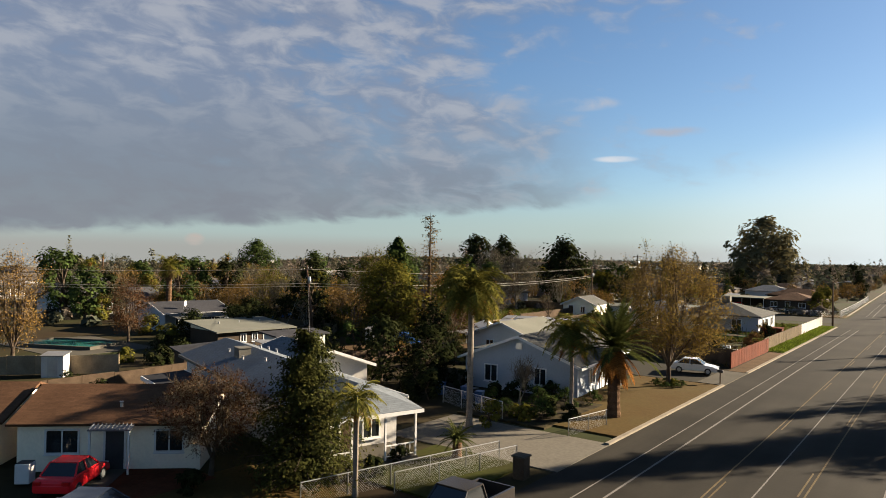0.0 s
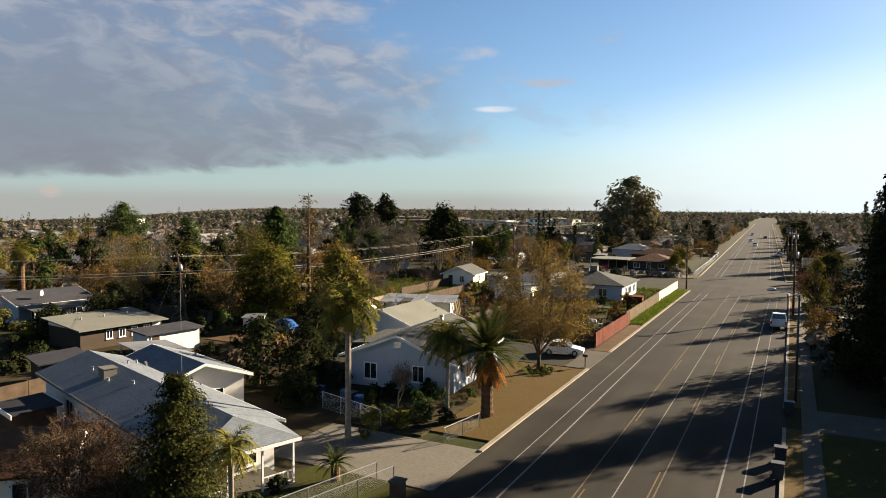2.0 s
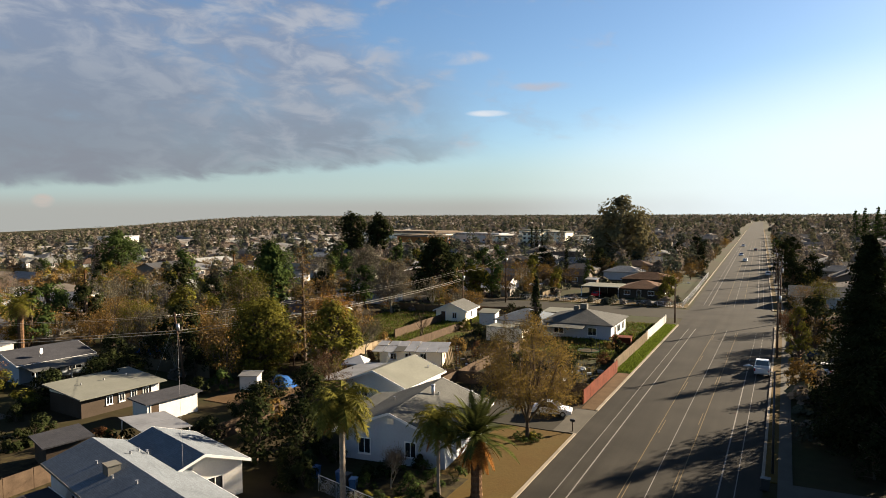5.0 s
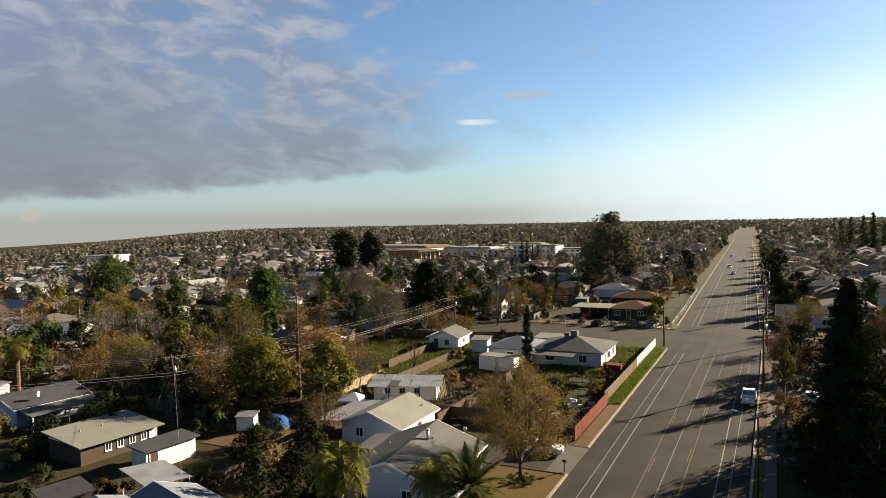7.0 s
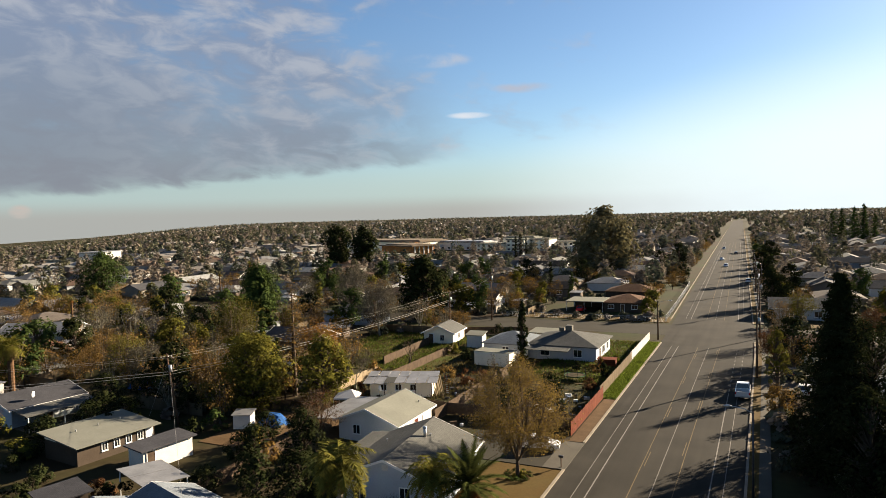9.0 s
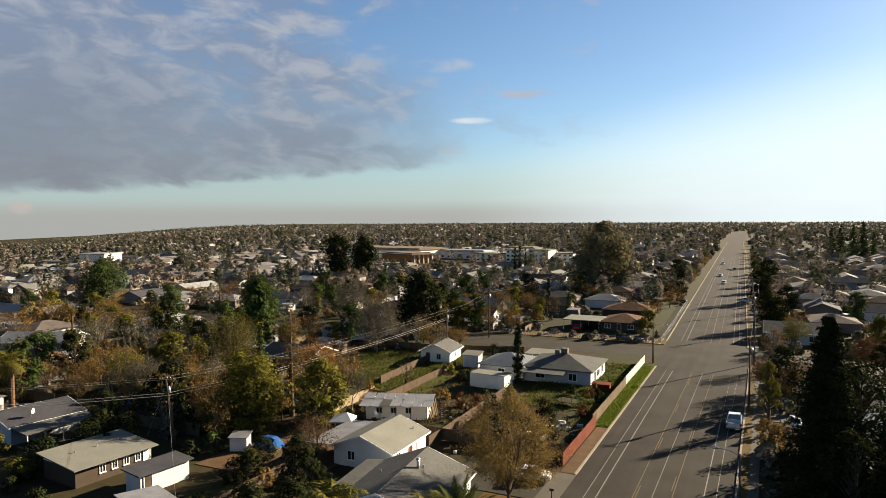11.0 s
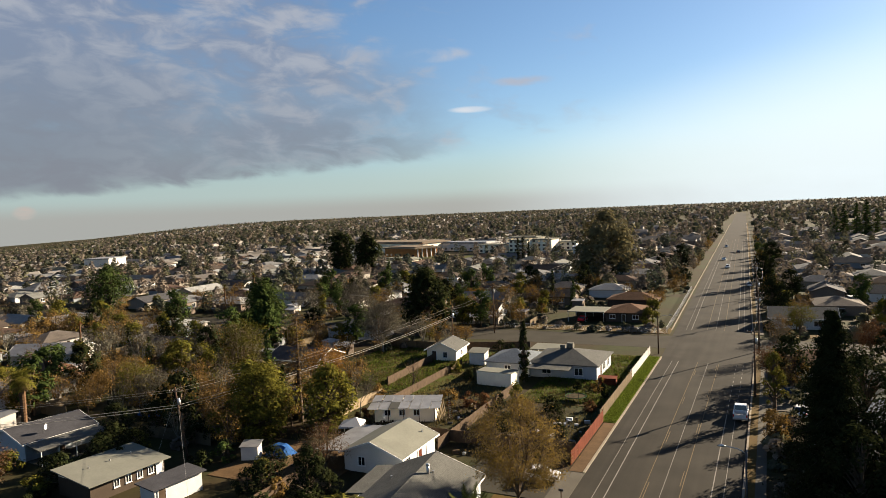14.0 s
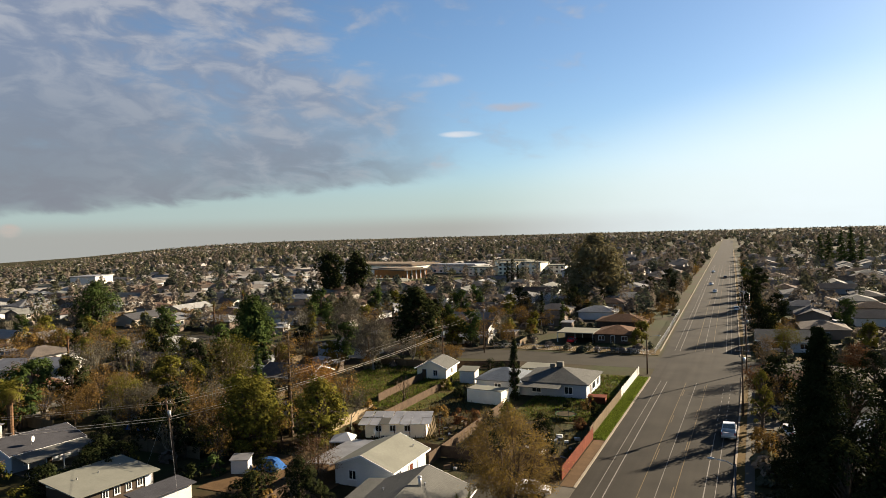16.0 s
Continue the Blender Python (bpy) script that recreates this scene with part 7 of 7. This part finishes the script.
crate_pile(-24.0, 90.0, 26, 1)
crate_pile(-38.5, 93.0, 16, 5)
crate_pile(-48.0, 82.0, 12, 6)
crate_pile(-37.5, 85.0, 8, 7)
crate_pile(-53.0, 66.0, 12, 2)
crate_pile(-31.0, 80.5, 10, 3)
crate_pile(-50.0, 80.0, 12, 4)
for k, (x, y, h, w, m) in enumerate(((-27.0, 97.5, 2.4, 4.0, LEAF_DARK), (-31.5, 96.0, 2.0, 3.5, LEAF_RUSSET), (-22.0, 100.0, 1.6, 2.4, LEAF_RED), (-34.0, 101.0, 3.0, 3.6, LEAF_OLIVE), (-37.5, 95.0, 2.6, 3.2, LEAF_RED),
                                      (-33.0, 84.0, 2.2, 3.0, LEAF_RUSSET), (-24.5, 84.0, 1.8, 3.0, LEAF_RUSSET), (-21.5, 108.0, 2.2, 2.0, LEAF_DARK), (-49.0, 48.0, 2.2, 3.0, LEAF_DARK), (-51.5, 57.5, 2.6, 3.4, LEAF_DARK),
                                      (-47.5, 58.0, 2.0, 3.0, LEAF_RUSSET), (-53.0, 61.5, 2.4, 3.0, LEAF_OLIVE), (-66.0, 44.0, 1.6, 3.0, LEAF_DARK), (-74.5, 47.5, 2.6, 3.6, LEAF_OLIVE), (-72.0, 57.0, 3.0, 4.0, LEAF_DARK), (-76.0, 63.0, 3.0, 4.0, LEAF_OLIVE),
                                      (-62.5, 61.5, 2.0, 3.0, LEAF_DARK), (-70.0, 68.0, 3.4, 4.0, LEAF_DARK), (-34.0, 43.5, 1.4, 2.4, LEAF_DARK), (-27.0, 44.0, 0.9, 1.6, LEAF_OLIVE), (-29.0, 48.0, 1.2, 2.2, LEAF_DARK), (-24.0, 43.8, 0.9, 2.4, LEAF_OLIVE),
                                      (-47.0, 112.0, 2.2, 3.0, LEAF_DARK), (-52.0, 117.0, 2.0, 2.6, LEAF_OLIVE), (-46.0, 131.0, 3.0, 3.6, LEAF_DARK), (-37.0, 137.0, 2.2, 3.0, LEAF_DARK), (-57.0, 96.0, 2.4, 3.0, LEAF_RUSSET), (-61.0, 88.0, 3.4, 4.0, LEAF_OLIVE))):
    shrub(x, y, h, w, m, 400 + k, {LEAF_DARK: "dark green", LEAF_OLIVE: "olive green", LEAF_RED: "red brown", LEAF_RUSSET: "russet brown"}[m] + " bush in a back yard")

for k, (x, y, h, w, m) in enumerate(((-63.5, 40.0, 1.5, 3.4, LEAF_DARK), (-59.5, 42.5, 1.2, 3.0, LEAF_DARK), (-53.5, 43.0, 2.4, 3.0, LEAF_DARK), (-67.0, 38.0, 1.3, 3.0, LEAF_OLIVE), (-56.5, 44.0, 1.6, 2.6, LEAF_RED),
                                      (-52.0, 46.5, 2.0, 2.6, LEAF_DARK), (-74.0, 48.0, 1.6, 3.0, LEAF_DARK), (-80.0, 54.0, 2.6, 3.6, LEAF_DARK), (-86.0, 52.0, 2.6, 3.6, LEAF_OLIVE), (-46.0, 25.5, 2.2, 3.0, LEAF_DARK),
                                      (-54.5, 27.0, 1.6, 2.4, LEAF_DARK), (-40.5, 27.0, 1.6, 2.4, LEAF_DARK), (-28.6, 21.0, 0.9, 1.6, LEAF_DARK), (-33.0, 44.6, 2.0, 3.0, LEAF_DARK), (-36.0, 47.6, 3.0, 4.2, LEAF_DARK))):
    shrub(x, y, h, w, m, 500 + k, {LEAF_DARK: "dark green", LEAF_OLIVE: "olive green", LEAF_RED: "red brown"}[m] + " hedge bush beside a fence")


# things in the yards behind the street fence
TRAMPOLINE_GREEN = material("faded_green_padding", (0.03, 0.07, 0.03), 0.8, vary=0.2)
tm = thing("trampoline", pose(-25.3, 104.6, 0.09), "dark round trampoline with a green padded rim", "trampoline")
ring = [(1.7 * math.cos(k * 0.393), 1.7 * math.sin(k * 0.393), 0.75) for k in range(17)]
part("rim", Shape().tube(ring, [0.07] * 17, 6, False), TRAMPOLINE_GREEN, tm, smooth=True)
part("mat", Shape().add([(1.62 * math.cos(k * 0.393), 1.62 * math.sin(k * 0.393), 0.74) for k in range(16)] + [(1.62 * math.cos(k * 0.393), 1.62 * math.sin(k * 0.393), 0.72) for k in range(16)],
                        [tuple(range(16)), tuple(reversed(range(16, 32)))] + [(k, 16 + k, 16 + (k + 1) % 16, (k + 1) % 16) for k in range(16)]), MULCH_AND_SHADE, tm)
for k in range(6):
    a = k * 1.047
    part("leg", Shape().tube([(1.66 * math.cos(a), 1.66 * math.sin(a), 0), (1.66 * math.cos(a), 1.66 * math.sin(a), 1.9)], [0.035, 0.035], 6), DARK_METAL, tm)
rb = thing("garden_box", pose(-22.6, 116.0, 0.09, 0, 0, 4), "red brown boarded garden box on the yard grass", "garden box")
for k in range(4):
    part("board", Shape().box(-1.5, -0.9, 0.3 * k + 0.01, 1.5, -0.86, 0.3 * k + 0.29), RED_WOOD, rb)
    part("board", Shape().box(-1.5, 0.86, 0.3 * k + 0.01, 1.5, 0.9, 0.3 * k + 0.29), RED_WOOD, rb)
    part("board", Shape().box(-1.5, -0.85, 0.3 * k + 0.01, -1.46, 0.85, 0.3 * k + 0.29), RED_WOOD, rb)
    part("board", Shape().box(1.46, -0.85, 0.3 * k + 0.01, 1.5, 0.85, 0.3 * k + 0.29), RED_WOOD, rb)
part("lid", Shape().slab([(-1.6, -1.0, 1.24), (1.6, -1.0, 1.24), (1.6, 1.0, 1.3), (-1.6, 1.0, 1.3)], 0.05), RED_WOOD, rb)
aw = thing("canopy_tent", pose(-50.0, 77.4, 0, 0, 0, 20), "white peaked canopy tent beside the lean-to", "canopy tent")
part("canopy", Shape().add([(-1.6, -1.6, 2.2), (1.6, -1.6, 2.2), (1.6, 1.6, 2.2), (-1.6, 1.6, 2.2), (0.5, 0.3, 3.0), (-1.6, -1.6, 2.0), (1.6, -1.6, 2.0), (1.6, 1.6, 2.0), (-1.6, 1.6, 2.0)],
                           [(0, 1, 4), (1, 2, 4), (2, 3, 4), (3, 0, 4), (5, 6, 1, 0), (6, 7, 2, 1), (7, 8, 3, 2), (8, 5, 0, 3)]), WHITE_BOARD, aw)
for xx in (-1.55, 1.55):
    for yy in (-1.55, 1.55):
        part("leg", Shape().tube([(xx, yy, 0), (xx, yy, 2.1)], [0.03, 0.03], 6), STEEL, aw)


def dish(x, y, z, turn):
    d = thing("satellite_dish", pose(x, y, z, 0, 0, turn), "pale grey satellite dish on a bent mast", "satellite dish")
    part("mast", Shape().tube([(0, 0.1, 0), (0, 0.1, 0.6), (0, 0, 0.75)], [0.025, 0.025, 0.025], 6), STEEL, d)
    s = Shape()
    for r, u in ((0.02, 0.0), (0.2, 0.025), (0.42, 0.12)):
        s.v += [(r * math.cos(k * 0.524), -u - 0.05, 0.8 + r * math.sin(k * 0.524)) for k in range(12)]
    s.f += [tuple(range(12))] + [(12 * j + k, 12 * j + (k + 1) % 12, 12 * j + 12 + (k + 1) % 12, 12 * j + 12 + k) for j in range(2) for k in range(12)]
    part("reflector", s, TRIM, d, smooth=True)
    part("feed_arm", Shape().tube([(0, -0.05, 0.45), (0, -0.5, 0.62)], [0.015, 0.015], 5), STEEL, d)


dish(-45.9, 79.0, 2.3, 150)
dish(-88.0, 58.2, 3.0, 120)
# a ring of low plants round the street tree
for k in range(9):
    a = k * 0.698
    rim = copy_thing(bed_shrub, pose(-20.6 + 1.15 * math.cos(a), 63.4 + 1.15 * math.sin(a), 0.1, 0, 0, k * 40) @ Matrix.Diagonal((0.42, 0.42, 0.3, 1)))
    tagged(rim, "low green plant in the ring round the street tree")
ar = thing("lamp_arm", pose(-17.9, 143.0, 7.6), "steel lamp arm on the corner pole", "street lamp")
part("arm", Shape().tube([(0.1, 0, 0), (1.0, 0.2, 0.35), (2.2, 0.4, 0.45)], [0.04, 0.035, 0.03], 6), STEEL, ar, smooth=True)
part("lamp_head", Shape().tube([(2.1, 0.4, 0.46), (2.4, 0.45, 0.46), (2.8, 0.5, 0.42)], [0.06, 0.13, 0.06], 8), STEEL, ar, smooth=True)


def yard_fence(label, x0, y0, x1, y1, h, mat, name="yard_fence"):
    """Boards on rails between two ends, in any direction."""
    L = math.hypot(x1 - x0, y1 - y0)
    f = thing(name, pose(x0, y0, 0, 0, 0, math.degrees(math.atan2(y1 - y0, x1 - x0))), label, "fence")
    n = max(1, round(L / 2.4))
    w = L / n
    r = random.Random(int(x0 * 3 + y0))
    for k in range(n + 1):
        part("post", Shape().box(k * w - 0.05, 0.03, 0, k * w + 0.05, 0.13, h + 0.05), mat, f)
    for k in range(n):
        part("panel", Shape().box(k * w + 0.02, -0.015, 0.04, (k + 1) * w - 0.02, 0.015, h + r.uniform(-0.06, 0.05)), mat, f)
    return f


# paler than the other fence boards: sunlight is put into the colour
SUNLIT_BOARDS = material("sunlit_grey_boards", (0.2, 0.155, 0.1), 0.9, vary=0.25, size=1, fine=9, island=0.2, obj=0.15)
yard_fence("weathered board fence behind the ranch houses, coloured pale as if sunlit", -69.5, 24.0, -61.0, 34.6, 1.7, SUNLIT_BOARDS)
yard_fence("brown board fence beside the grass lot", -59.9, 104.4, -60.6, 124.0, 1.6, WOOD)
yard_fence("brown board fence behind the white shed", -58.6, 137.0, -45.0, 141.0, 1.7, WOOD)
yard_fence("weathered fence along the trailer yard", -57.6, 80.8, -57.1, 97.6, 1.5, SUNLIT_BOARDS)
yard_fence("dark board fence behind the street tree lot", -39.5, 80.7, -19.2, 80.9, 1.7, WOOD)
gs = thing("shed", pose(-63.4, 30.2, 0, 0, 0, 45), "small pale grey shed against the board fence", "shed")
part("wall", Shape().box(-0.9, -0.7, 0, 0.9, 0.7, 1.9), WALL_WHITE, gs)
part("roof", Shape().slab([(-1.0, -0.85, 1.92), (1.0, -0.85, 1.92), (1.0, 0.85, 2.1), (-1.0, 0.85, 2.1)], 0.06), METAL_ROOF, gs)
part("door", Shape().box(-0.4, -0.74, 0.05, 0.4, -0.705, 1.75), STEEL, gs)
ap = thing("washing_machine", pose(-35.4, 16.7, 0.08, 0, 0, 43), "white washing machine standing outside the house", "appliance")
part("body", Shape().box(-0.33, -0.32, 0.02, 0.33, 0.32, 0.95), TRIM, ap, bevel=0.02)
part("lid", Shape().box(-0.3, -0.22, 0.952, 0.3, 0.3, 0.985), DARK_PLASTIC, ap)

fr = thing("patio_cover", pose(-37.4, 131.6, 0), "flat cream patio roof behind the corner house", "patio cover")
part("roof", Shape().slab([(-3.6, -2.6, 2.75), (3.6, -2.6, 2.75), (3.6, 2.6, 2.95), (-3.6, 2.6, 2.95)], 0.14), CREAM_ROOF, fr)
for xx in (-3.4, 3.4):
    for yy in (-2.4, 2.4):
        post(fr, xx, yy, 2.6)
for k, (x, y, h, w, m) in enumerate(((-40.5, 97.0, 2.2, 2.8, LEAF_RED), (-44.0, 96.5, 2.6, 3.2, LEAF_RUSSET), (-36.0, 98.5, 1.8, 2.6, LEAF_DARK), (-28.0, 90.5, 1.6, 2.4, LEAF_DARK), (-52.5, 84.5, 2.0, 2.8, LEAF_RED),
                                      (-23.1, 111.5, 2.6, 2.8, LEAF_RUSSET), (-49.0, 133.0, 3.2, 3.4, LEAF_DARK), (-66.5, 104.0, 2.6, 3.6, LEAF_OLIVE), (-71.0, 112.0, 2.2, 3.2, LEAF_RUSSET), (-64.0, 98.5, 2.6, 3.8, LEAF_DARK))):
    shrub(x, y, h, w, m, 600 + k, {LEAF_DARK: "dark green", LEAF_OLIVE: "olive green", LEAF_RED: "red brown", LEAF_RUSSET: "russet brown"}[m] + " untidy bush in a yard")
